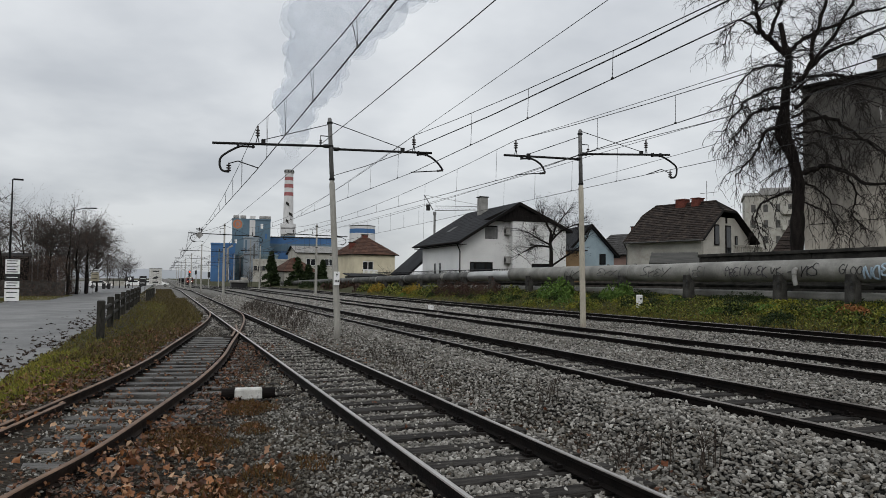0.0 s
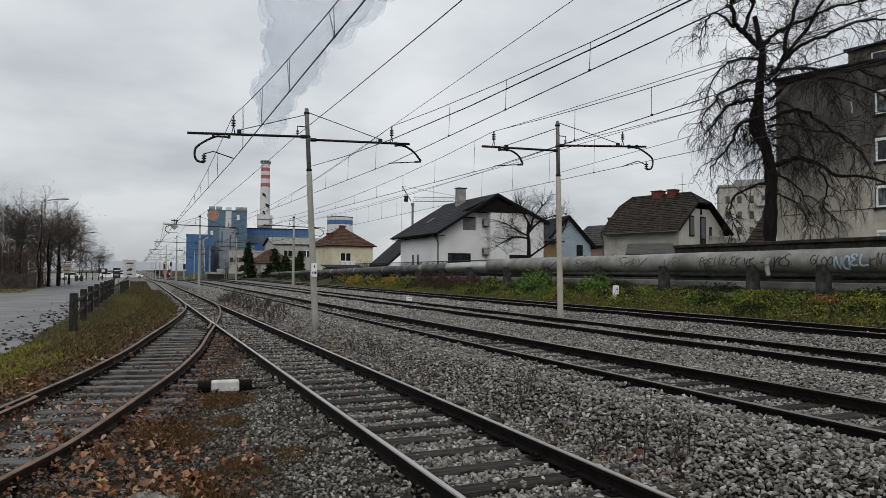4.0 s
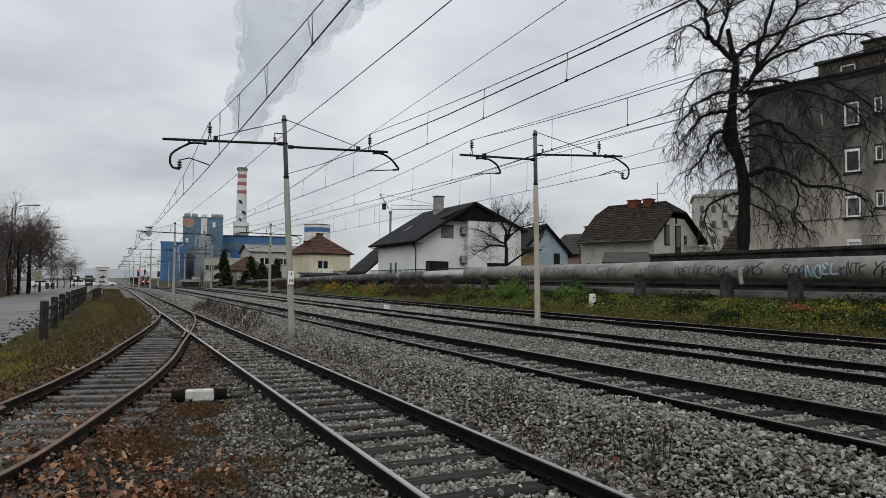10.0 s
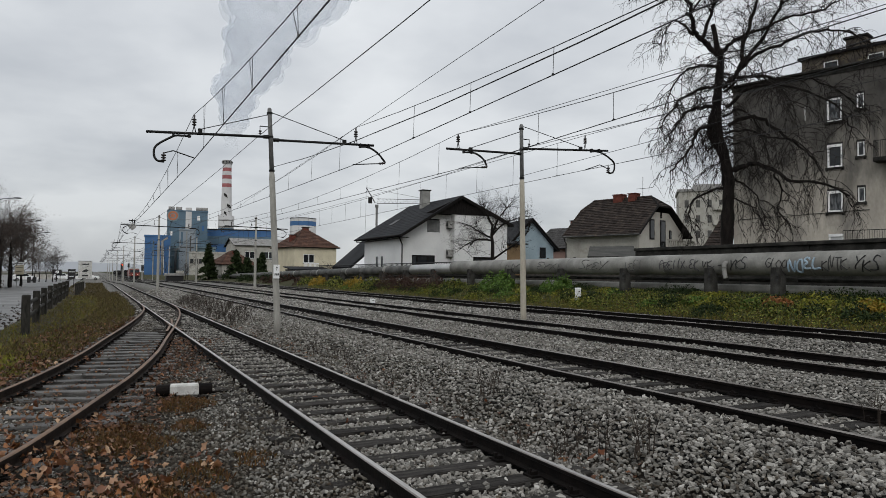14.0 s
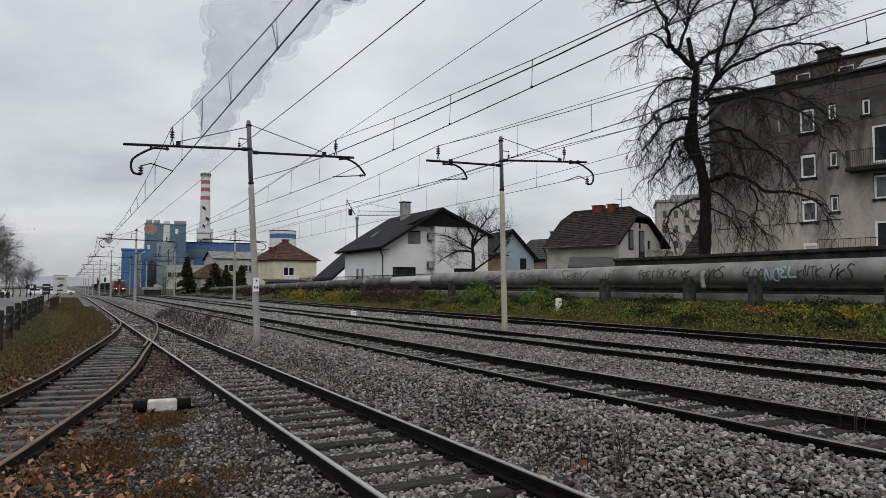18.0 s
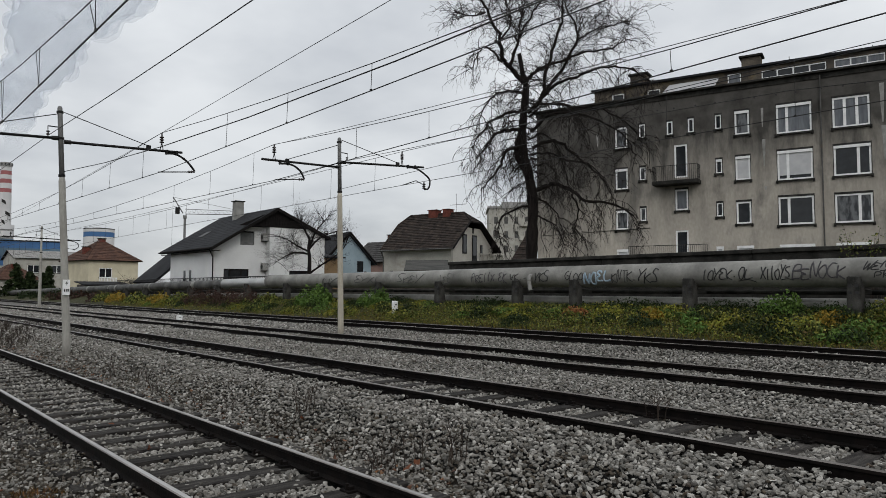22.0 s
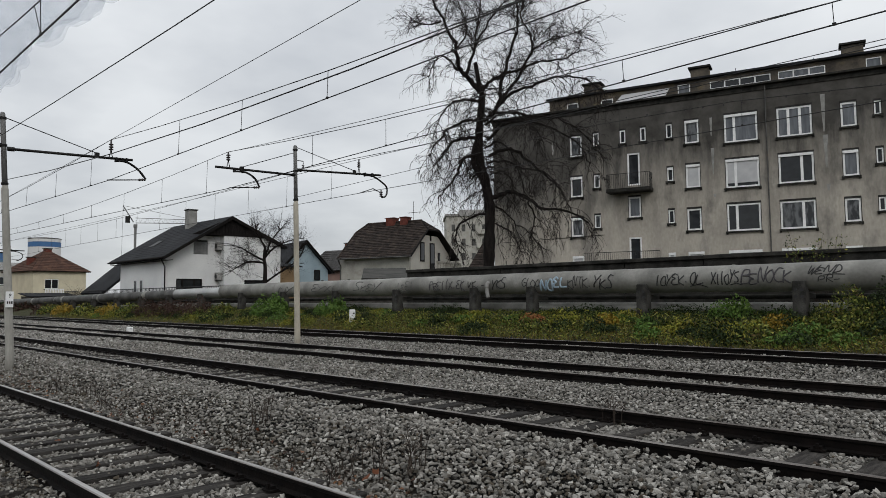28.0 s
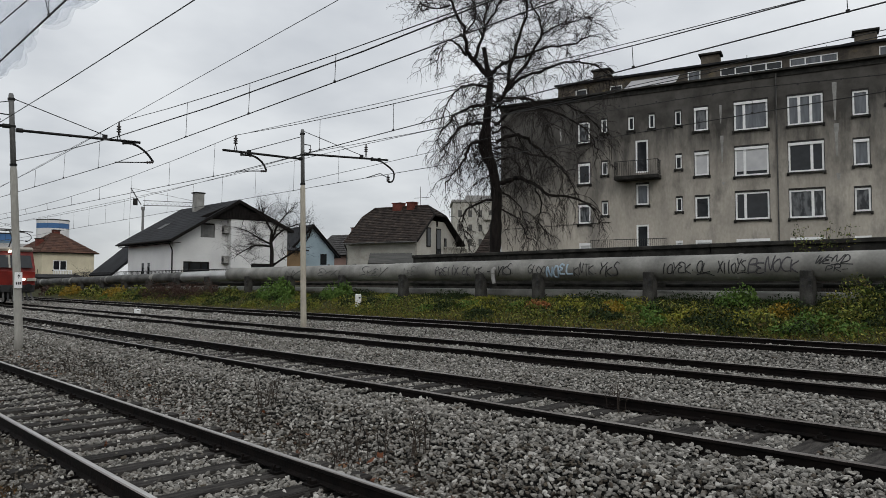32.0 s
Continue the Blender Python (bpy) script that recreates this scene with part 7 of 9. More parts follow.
x = np.interp(y, [p.y for p in BR], [p.x for p in BR]) - 1.0 - np.abs(rg.normal(0, 0.5, n))
k = x > -2.8
leaf_mesh("fallen_leaves", np.column_stack([x, y, bank_z(x) + 0.05])[k], (0.05, 0.12), M['fallen'], "brown fallen leaves on the verge", "leaves", 65, "maple", 0.35)
n = 420
y = rg.uniform(4, 45, n)
x = rg.normal(4.62, 0.18, n)
leaf_mesh("fallen_leaves", np.column_stack([x, y, bank_z(x) + 0.04]), (0.04, 0.09), M['fallen'], "rotting brown leaves in the ditch between two tracks", "leaves", 66, "maple", 0.35)
n = 420
y = 12 + 40 * rg.uniform(0, 1, n) ** 1.3
x = -2.55 - np.abs(rg.normal(0, 0.7, n))
M['leaf_dark'] = palette("dark_wet_leaves", [(0.02, 0.014, 0.01), (0.04, 0.024, 0.016), (0.03, 0.02, 0.014)])
# withered leaves and twigs of far trees, lightened in colour for distance haze
M['leaf_dry_hazed'] = palette("withered_clinging_leaves", [(0.075, 0.052, 0.042), (0.11, 0.075, 0.058), (0.055, 0.042, 0.036)])
M['twig_hazed'] = mat("grey_brown_twig", (0.085, 0.073, 0.066), (0.05, 0.044, 0.04), 5, 0.9)
leaf_mesh("road_leaves", np.column_stack([x, y, np.full(n, -0.47)]), (0.08, 0.2), M['leaf_dark'], "dark wet leaves strewn along the edge of the road", "leaves", 67, "maple", 0.1)
M['fallen_red'] = palette("rust_red_fallen_leaf", [(0.16, 0.05, 0.022), (0.11, 0.04, 0.02), (0.20, 0.075, 0.03)])
for lx, ly, lz, sz in ((10.85, 4.95, -0.02, 0.24), (4.55, 5.65, -0.36, 0.2), (4.75, 5.75, -0.36, 0.16), (4.35, 9.0, -0.36, 0.1), (3.0, 10.2, -0.38, 0.13), (2.75, 12.5, -0.38, 0.12), (5.05, 8.6, -0.34, 0.14), (2.9, 8.4, -0.38, 0.1)):
    tagged(leaf_mesh("fallen_leaf", np.array([(lx, ly, lz)]), (sz * 0.8, sz * 0.8), M['fallen_red'], "", "", int(lx * 100), "maple", 0.4), "single rust-coloured maple leaf on the ballast", "leaf", "single leaves")


def stems(name, spots, h, seed, label):
    rnd = random.Random(seed)
    bm = bmesh.new()
    for x, y in spots:
        z = profile(x, SECTION)
        for k in range(rnd.randint(2, 5)):
            dx, dy = rnd.uniform(-0.12, 0.12), rnd.uniform(-0.12, 0.12)
            hh = h * rnd.uniform(0.5, 1.1)
            top = Vector((x + dx * 2, y + dy * 2, z + hh))
            addtube(bm, [(x + dx, y + dy, z - 0.03), (x + dx * 1.4, y + dy * 1.3, z + hh * 0.6), top], (0.006, 0.005, 0.003), 3)
            for q in range(4):
                b = Vector((x + dx * 1.5, y + dy * 1.5, z + hh * rnd.uniform(0.45, 0.95)))
                addtube(bm, [b, b + Vector((rnd.uniform(-0.1, 0.1), rnd.uniform(-0.1, 0.1), rnd.uniform(0.03, 0.1)))], 0.003, 3)
    return tagged(part(name, bm, M['twig_brown']), label, "weeds", kind="stuff")


rs = random.Random(4)
stems("dry_stems", [(rs.gauss(4.75, 0.16), 4.6 + 13 * rs.random() ** 1.3) for _ in range(13)], 0.26, 8, "low dry weed stems along the ditch between two tracks")
stems("dry_stems", [(5.2 + rs.uniform(-0.1, 0.1), 8.75 + rs.uniform(-0.1, 0.1)) for _ in range(3)] + [(4.9 + rs.uniform(-0.25, 0.25), 5.2 + rs.uniform(-0.5, 0.9)) for _ in range(5)] + [(7.8, 4.74), (7.9, 4.9)], 0.42, 3, "dry dark weed stems standing in the ballast")
stems("dry_stems", [(rs.uniform(4.6, 5.6), rs.uniform(26, 46)) for _ in range(210)], 0.40, 5, "strip of dry brown weeds between two tracks")


# ---- bare trees ----
def grow(bm, start, direction, length, radius, depth, rnd, droop, seg=4, spread=0.9, kids=5):
    """A crooked branch with side branches, drooping towards its tips."""
    pts, d = [start.copy()], direction.normalized()
    steps = 5 if depth > 1 else 4 if depth == 1 else 3
    for i in range(steps):
        d = (d + Vector((rnd.gauss(0, 0.2), rnd.gauss(0, 0.2), rnd.gauss(0, 0.16) - droop * (i + 1) / steps))).normalized()
        pts.append(pts[-1] + d * length / steps)
    addtube(bm, pts, [radius * (1 - 0.75 * i / steps) for i in range(steps + 1)], seg if depth > 0 else 3, caps=False)
    if depth <= 0:
        return
    for k in range(kids):
        f = rnd.uniform(0.2, 1.0)
        i = min(steps - 1, int(f * steps))
        p = pts[i].lerp(pts[i + 1], f * steps - i)
        a = (pts[i + 1] - pts[i]).normalized()
        side = Vector((rnd.gauss(0, 1), rnd.gauss(0, 1), rnd.gauss(0.1, 0.8))).normalized()
        grow(bm, p, a * (1 - spread * 0.5) + side * spread, length * rnd.uniform(0.4, 0.75), radius * (1 - 0.6 * f) * 0.55, depth - 1, rnd, droop, 3, spread, kids)


def hang(bm, start, direction, length, radius, rnd, weight, lift, twigs, seg=3):
    """A crooked twig that bends down under its weight (or sweeps up with lift) and carries finer ones."""
    d = direction.normalized()
    steps = max(4, int(length / 0.3))
    pts = [start.copy()]
    for i in range(steps):
        f = (i + 1) / steps
        d = (d + Vector((rnd.gauss(0, 0.26), rnd.gauss(0, 0.26), rnd.gauss(0, 0.2) + (lift - weight * f) * 0.45))).normalized()
        pts.append(pts[-1] + d * length / steps)
    addtube(bm, pts, [max(0.004, radius * (1 - 0.72 * i / steps)) for i in range(steps + 1)], seg, caps=False)
    for k in range(twigs):
        f = rnd.uniform(0.15, 1.0) * steps
        i = min(steps - 1, int(f))
        p = pts[i].lerp(pts[i + 1], f - i)
        a = (pts[i + 1] - pts[i]).normalized()
        side = Vector((rnd.gauss(0, 1), rnd.gauss(0, 1), rnd.gauss(0, 0.7))).normalized()
        hang(bm, p, a * 0.7 + side * 0.8, length * rnd.uniform(0.25, 0.6), radius * 0.6, rnd, weight * 1.1, lift * 0.7, twigs // 4, 3)


def big_tree():
    """The tall bare weeping tree behind the boundary wall; limbs run in the plane of its broad side."""
    t = thing("bare_tree", (24.6, 21.4, 0), label="tall bare deciduous tree with drooping dark twigs behind the wall", category="tree")
    rnd = random.Random(77)
    right, deep = Vector((0.656, -0.755, 0)), Vector((0.755, 0.656, 0))

    def at(u, z, d=0.0):
        return right * u + deep * d + Vector((0, 0, z))
    trunk = [at(0.02, 0.6), at(0.02, 2.7), at(0.06, 4.2), at(0.1, 5.5), at(-0.04, 6.6), at(-0.26, 7.5), at(-0.36, 8.2), at(-0.36, 9.0), at(-0.3, 9.9), at(-0.2, 10.75), at(-0.22, 11.5)]
    tp = spline(trunk, 5)
    part("trunk", tube(tp, [(0.285 - 0.14 * i / (len(tp) - 1)) * (1 + 0.08 * math.sin(i * 2.1) + 0.07 * math.sin(i * 0.9)) for i in range(len(tp))], 12), M['bark'], t, smooth=True)
    part("trunk_strand", tube(spline([at(-0.3, 7.1), at(-0.62, 7.7), at(-0.62, 8.3), at(-0.4, 9.0)], 4), 0.12, 9), M['bark'], t, "second strand of the trunk, grown round a gap", smooth=True)
    part("broken_leader", tube(spline([at(-0.3, 11.2), at(-0.4, 12.1), at(-0.5, 12.65)], 3), (0.13, 0.12, 0.11, 0.11, 0.105, 0.1, 0.1), 9), M['bark'], t, "broken stub of the old leader", smooth=True)
    # right and up in metres from the foot, radius, depth that it gains, weight, lift
    limbs = [
        ([(-0.3, 11.25), (-0.75, 11.7), (-1.1, 12.1), (-1.3, 12.4), (-1.4, 13.3), (-1.75, 14.1), (-2.1, 14.8), (-2.45, 15.5), (-2.8, 16.1)], 0.13, -0.5, 0.5, 0.25),
        ([(-1.3, 12.3), (-1.75, 12.9), (-2.2, 13.3), (-2.6, 13.0), (-2.9, 12.4)], 0.06, 0.8, 1.0, 0.0),
        ([(-1.0, 12.1), (-0.7, 12.9), (-0.5, 13.5), (-0.45, 14.4), (-0.25, 15.6), (-0.3, 16.6)], 0.085, 0.5, 0.4, 0.35),
        ([(-0.5, 13.5), (0.2, 14.5), (1.0, 15.3), (1.5, 16.2)], 0.06, -0.9, 0.4, 0.35),
        ([(-0.15, 11.3), (0.2, 11.8), (0.75, 12.1), (1.8, 12.5), (2.5, 12.8), (3.7, 13.0), (4.7, 13.5)], 0.10, 0.6, 0.6, 0.1),
        ([(0.0, 9.8), (0.55, 10.6), (0.75, 11.6), (1.1, 12.8), (1.45, 13.8), (1.5, 14.8), (1.35, 16.0)], 0.11, -0.7, 0.45, 0.3),
        ([(0.55, 10.6), (1.25, 11.6), (2.2, 13.2), (2.25, 14.2), (1.8, 15.3), (2.0, 16.3)], 0.085, 0.9, 0.45, 0.3),
        ([(0.4, 10.4), (1.25, 11.0), (2.4, 11.3), (3.5, 11.5), (4.4, 11.2), (5.2, 10.5)], 0.085, -1.2, 0.9, 0.0),
        ([(2.2, 13.2), (3.0, 13.9), (3.9, 14.3), (4.9, 14.9)], 0.05, 1.3, 0.4, 0.3),
        ([(-0.45, 9.9), (-1.1, 9.7), (-1.8, 9.25), (-2.3, 8.6), (-2.7, 7.9)], 0.085, -0.8, 1.2, -0.1),
        ([(-0.5, 8.95), (-1.2, 9.05), (-1.75, 8.9), (-2.2, 8.35), (-2.7, 7.9)], 0.10, 0.7, 1.2, -0.1),
        ([(-0.55, 8.15), (-1.05, 8.0), (-1.4, 7.3), (-1.85, 6.6), (-2.3, 6.05)], 0.095, -0.3, 1.1, -0.1),
        ([(-0.25, 7.45), (-0.75, 7.1), (-0.9, 7.5), (-1.05, 7.95)], 0.06, 0.6, 1.2, 0.0),
        ([(-0.05, 5.35), (-0.6, 5.2), (-1.3, 4.85), (-1.5, 4.2), (-1.35, 3.6)], 0.065, -0.6, 1.2, -0.2),
        ([(0.2, 6.1), (0.7, 6.25), (1.3, 6.25), (1.9, 5.9), (2.5, 5.5), (3.7, 5.25), (4.5, 4.7)], 0.12, -0.8, 1.1, -0.1),
        ([(1.9, 5.9), (2.2, 5.2), (2.1, 4.5), (2.4, 3.8)], 0.05, 0.6, 1.2, -0.2),
        ([(0.1, 8.1), (1.1, 8.5), (1.95, 8.0), (2.7, 7.4), (3.4, 6.8), (3.9, 6.0)], 0.09, 0.9, 1.2, -0.1),
        ([(0.0, 8.9), (0.9, 9.5), (1.9, 9.5), (3.0, 9.0), (4.0, 8.2), (4.5, 7.2)], 0.08, -1.4, 1.1, -0.05),
        ([(0.15, 7.2), (0.75, 7.4), (1.2, 6.8), (1.0, 6.35)], 0.05, 0.4, 1.2, -0.1),
        ([(0.12, 4.9), (0.6, 4.7), (1.1, 4.2), (1.5, 3.4)], 0.045, -0.9, 1.2, -0.2),
        ([(-0.3, 10.7), (-1.2, 11.0), (-1.8, 10.9), (-2.3, 10.4), (-2.6, 9.7)], 0.065, 1.1, 1.1, -0.05),
        ([(0.1, 10.2), (1.2, 10.2), (2.3, 10.0), (3.4, 9.9), (4.6, 9.2), (5.2, 8.3)], 0.065, 0.3, 1.0, -0.05),
        ([(-2.15, 14.8), (-2.7, 14.7), (-3.2, 14.95), (-3.8, 15.2)], 0.05, 0.5, 0.6, 0.2),
        ([(-1.4, 13.3), (-0.9, 14.4), (-1.1, 15.5), (-1.5, 16.4)], 0.05, 1.0, 0.4, 0.3),
        ([(-0.05, 9.6), (0.5, 9.9), (1.2, 9.8), (1.9, 9.2), (2.5, 8.3)], 0.06, -1.5, 1.1, -0.05),
        ([(0.0, 7.8), (0.8, 7.7), (1.6, 7.2), (2.5, 6.9), (3.2, 6.1)], 0.06, -1.7, 1.2, -0.1),
        ([(0.15, 5.8), (0.8, 5.5), (1.3, 4.9), (1.6, 4.1)], 0.05, 0.9, 1.2, -0.2),
        ([(-0.1, 8.5), (0.5, 8.9), (1.3, 8.3), (1.7, 7.2), (1.9, 6.4)], 0.055, 1.2, 1.2, -0.1),
    ]
    for k, (pl, r, dep, weight, lift) in enumerate(limbs):
        n = len(pl) - 1
        pts = spline([at(u, z, dep * i / n * 1.7) for i, (u, z) in enumerate(pl)], 4)
        m = len(pts)
        for i in range(1, m - 1):
            pts[i] += Vector((rnd.gauss(0, 0.035), rnd.gauss(0, 0.035), rnd.gauss(0, 0.03)))
        lb = part("limb", tube(pts, [r * (1 - 0.72 * i / (m - 1)) * (1 + 0.07 * math.sin(i * 1.9 + k)) for i in range(m)], 7), M['bark'], t, smooth=True)
        bm = bmesh.new()
        span = sum((q - p).length for p, q in zip(pts, pts[1:]))
        fine = lift > 0.05
        dense = 10.0 if fine else 5.2 if pl[-1][0] < 0 or pl[0][1] > 9 else 2.8
        for j in range(int(5 + span * dense)):
            f = (0.12 + 0.88 * rnd.random() ** 0.8) * (m - 1)
            i = min(m - 2, int(f))
            p = pts[i].lerp(pts[i + 1], f - i)
            a = (pts[i + 1] - pts[i]).normalized()
            side = Vector((rnd.gauss(0, 1), rnd.gauss(0, 1), rnd.gauss(lift, 0.6))).normalized()
            hang(bm, p, a * 0.6 + side, rnd.uniform(0.8, 2.6) * (0.72 if pl[-1][0] < 0 else 0.85), 0.016 if fine else 0.019, rnd, weight, lift, 7)
        part("twig_spray", bm, M['twig'], lb)["kind"] = "stuff"
    # short shoots all along the trunk
    bm = bmesh.new()
    for j in range(150):
        i = rnd.randrange(18, len(tp) - 1)
        side = Vector((rnd.gauss(0, 1), rnd.gauss(0, 1), rnd.gauss(-0.1, 0.4))).normalized()
        hang(bm, tp[i] + side * 0.15, side, rnd.uniform(0.5, 1.9), 0.021, rnd, 1.0, 0.1, 6)
    part("twig_spray", bm, M['twig'], t)["kind"] = "stuff"
    return t


big_tree()


def bare_tree(at, h, spread, seed, label, leaves=0, depth=3, kids=5, up=0.75):
    rnd = random.Random(seed)
    t = thing("bare_tree", at, label=label, category="tree", group="bare trees")
    tr = [Vector((0, 0, -0.3)), Vector((rnd.uniform(-0.1, 0.1), 0, h * 0.2)), Vector((rnd.uniform(-0.2, 0.2), 0.1, h * 0.45)), Vector((rnd.uniform(-0.3, 0.3), 0, h * 0.8))]
    part("trunk", tube(spline(tr, 3), [0.02 * h * (1 - 0.8 * i / 9) for i in range(10)], 7), M['bark'], t, smooth=True)
    bm = bmesh.new()
    tips = []
    for k in range(11):
        f = rnd.uniform(0.22, 0.95)
        p = tr[1].lerp(tr[3], max(0, (f - 0.2) / 0.8))
        a = rnd.uniform(0, 6.28)
        d = Vector((math.cos(a) * spread, math.sin(a) * spread, up))
        grow(bm, p, d, h * rnd.uniform(0.3, 0.5), 0.0068 * h, depth - 1, rnd, 0.05, 3, 0.75, kids)
    if leaves:
        co = [v.co.copy() for v in bm.verts]
        P = np.array([co[rnd.randrange(len(co))][:] for _ in range(leaves)])
        lv = leaf_mesh("clinging_leaves", P, (0.08, 0.16), M['leaf_dry_hazed'], "", "", seed, flat=1.2)
        lv.parent = t
    part("crown", bm, M['twig_hazed'], t)["kind"] = "stuff"
    return t


def fruit_tree():
    t = thing("bare_tree", (23.5, 39.4, 0), label="small bare fruit tree with spreading branches behind the pipe", category="tree")
    rnd = random.Random(9)
    q = Matrix.Rotation(radians(-31), 4, 'Z')

    def at(px, py, d=0.0):
        return q @ Vector(((px - 976) * 0.0375, d, 2.35 + (475 - py) * 0.031))
    part("trunk", tube(spline([at(980, 520), at(976, 475), at(976, 440), at(974, 418), at(976, 395)], 3), [0.16 - 0.007 * i for i in range(13)], 8), M['bark'], t, smooth=True)
    for pl, dep in (([(977, 470), (1000, 450), (1022, 432), (1035, 415), (1045, 385)], -0.5), ([(974, 425), (955, 413), (935, 398), (920, 392)], 0.6), ([(976, 415), (985, 385), (1000, 360), (1010, 345)], 0.7),
                    ([(975, 420), (990, 400), (1015, 385), (1040, 380)], -0.9), ([(974, 430), (950, 428), (930, 440), (918, 450)], -0.6), ([(976, 400), (965, 375), (960, 360)], -0.3)):
        n = len(pl) - 1
        pts = spline([at(x, y, dep * i / n) for i, (x, y) in enumerate(pl)], 3)
        lb = part("limb", tube(pts, [0.075 * (1 - 0.8 * i / (len(pts) - 1)) for i in range(len(pts))], 6), M['bark'], t, smooth=True)
        bm = bmesh.new()
        for j in range(34):
            i = rnd.randrange(1, len(pts) - 1)
            grow(bm, pts[i], (pts[i + 1] - pts[i]).normalized() * 0.6 + Vector((rnd.gauss(0, 1), rnd.gauss(0, 1), rnd.gauss(0.35, 0.6))).normalized(), rnd.uniform(0.5, 1.5), 0.018, 2, rnd, 0.0, 3, 0.8, 5)
        part("twig_spray", bm, M['twig'], lb)["kind"] = "stuff"


fruit_tree()


def conifer(at, h, r, seed, label):
    rnd = random.Random(seed)
    rng = np.random.default_rng(seed)
    t = thing("conifer", at, label=label, category="tree", group="conifers")
    part("trunk", tube([(0, 0, -0.2), (0, 0, h * 0.95)], (0.02 * h, 0.01), 6), M['bark'], t)
    P = []
    for k in range(int(h * 22)):
        f = rnd.random() ** 0.8
        z = h * (0.06 + 0.94 * f)
        rr = r * (1 - f) * rnd.uniform(0.7, 1.15) + 0.1
        a = rnd.uniform(0, 6.28)
        m = 34
        s = rng.uniform(0.1, 1, m)
        P.append(np.column_stack([np.cos(a) * rr * s + rng.normal(0, 0.12, m), np.sin(a) * rr * s + rng.normal(0, 0.12, m), z - rr * 0.35 * s + rng.normal(0, 0.08, m)]))
    lv = leaf_mesh("needles", np.vstack(P), (0.3, 0.6), M['weed_dark'], "", "", seed, flat=0.7)
    lv.parent = t
    return t


conifer((13.6 + 5.0, 132, -0.3), 6.9, 2.3, 1, "dark green conifer beside the line")
conifer((21.0, 118, -0.2), 5.2, 3.1, 2, "small dark conifer before the low red house")
conifer((23.0, 119, -0.2), 4.2, 2.9, 3, "small dark conifer before the low red house")
conifer((27.0, 126, -0.2), 5.2, 1.6, 4, "dark conifer behind the low red house")
conifer((25.2, 121, -0.2), 4.0, 2.8, 5, "small dark conifer before the low red house")
conifer((38, 205, 0), 10, 3.0, 6, "tall dark conifer before the plant")
conifer((45, 215, 0), 11, 3.0, 7, "tall dark conifer before the plant")
for i, (x, y, h) in enumerate(((-11.2, 84, 9.0), (-9.3, 90, 9.5), (-12.6, 92, 9.5), (-8.8, 96, 8.6), (-10.2, 99, 9.0), (-8.4, 104, 8.0), (-14.5, 88, 9), (-8.9, 112, 7.0), (-11.8, 87, 8), (-8.6, 93, 8.2), (-13.2, 95, 9.2), (-9.6, 84, 7.4), (-9.4, 101, 8.4), (-11.4, 104, 9))):
    bare_tree((x, y, -0.5), h, 0.75, 100 + i, "bare tree with a few brown leaves beside the road", leaves=2200, depth=3, kids=9, up=0.85)
for i, (x, y, h) in enumerate(((-15.0, 76, 9.0), (-13.6, 72, 7.5), (-17, 80, 10))):
    bare_tree((x, y, -0.5), h, 0.85, 130 + i, "thin bare tree behind the road signs", leaves=300, depth=3, kids=6, up=0.7)
for i, (x, y, h) in enumerate(((-6.6, 142, 6.2), (-6.1, 144, 4.9), (-8.7, 142, 5.2), (-7.7, 143, 5.1), (-9.6, 146, 5.6))):
    bare_tree((x, y, -0.5), h, 0.5, 150 + i, "dense twiggy bare tree at the end of the road", leaves=0, depth=3, kids=(10, 10, 6, 6, 6)[i], up=0.9)
for i, (x, y, h) in enumerate(((15.5, 140, 4.2), (17.0, 150, 4.5), (13.8, 160, 4.0), (20.0, 158, 5.0), (30.5, 128, 4.0), (29.0, 108, 3.4), (27.6, 88.5, 3.7), (28.6, 89.5, 3.2))):
    bare_tree((x, y, -0.2), h, 0.8, 170 + i, "bare bush before the plant", leaves=60, depth=2, kids=7, up=0.7)


# ---- power plant in the distance ----
# the blue and the red are pulled towards grey: distance haze mixed in
M['blue'] = mat("bright_blue_cladding", (0.055, 0.15, 0.33), (0.04, 0.115, 0.26), 0.12, 0.6, fine=0.05)
M['blue_grey'] = mat("grey_blue_cladding", (0.115, 0.185, 0.245), (0.08, 0.135, 0.185), 0.06, 0.7, c3=(0.10, 0.15, 0.20), c3scale=0.05)
M['blue_pale'] = mat("pale_teal_cladding", (0.20, 0.28, 0.30), (0.15, 0.22, 0.25), 0.08, 0.7, c3=(0.11, 0.15, 0.17), c3scale=0.05)
M['stack_white'] = mat("white_chimney_paint", (0.66, 0.65, 0.64), (0.55, 0.54, 0.53), 0.1, 0.7)
M['stack_red'] = mat("red_chimney_band", (0.36, 0.12, 0.12), (0.29, 0.10, 0.10), 0.2, 0.7)
M['orange'] = mat("orange_painted_disc", (0.50, 0.19, 0.10), (0.40, 0.15, 0.08), 0.3, 0.7)


def polar(az, d):
    return math.sin(radians(az)) * d, math.cos(radians(az)) * d


def ring(r0, r1, z0, z1, seg=28):
    bm = bmesh.new()
    addtube(bm, [(0, 0, z0), (0, 0, z1)], (r0, r1), seg, caps=False)
    return bm


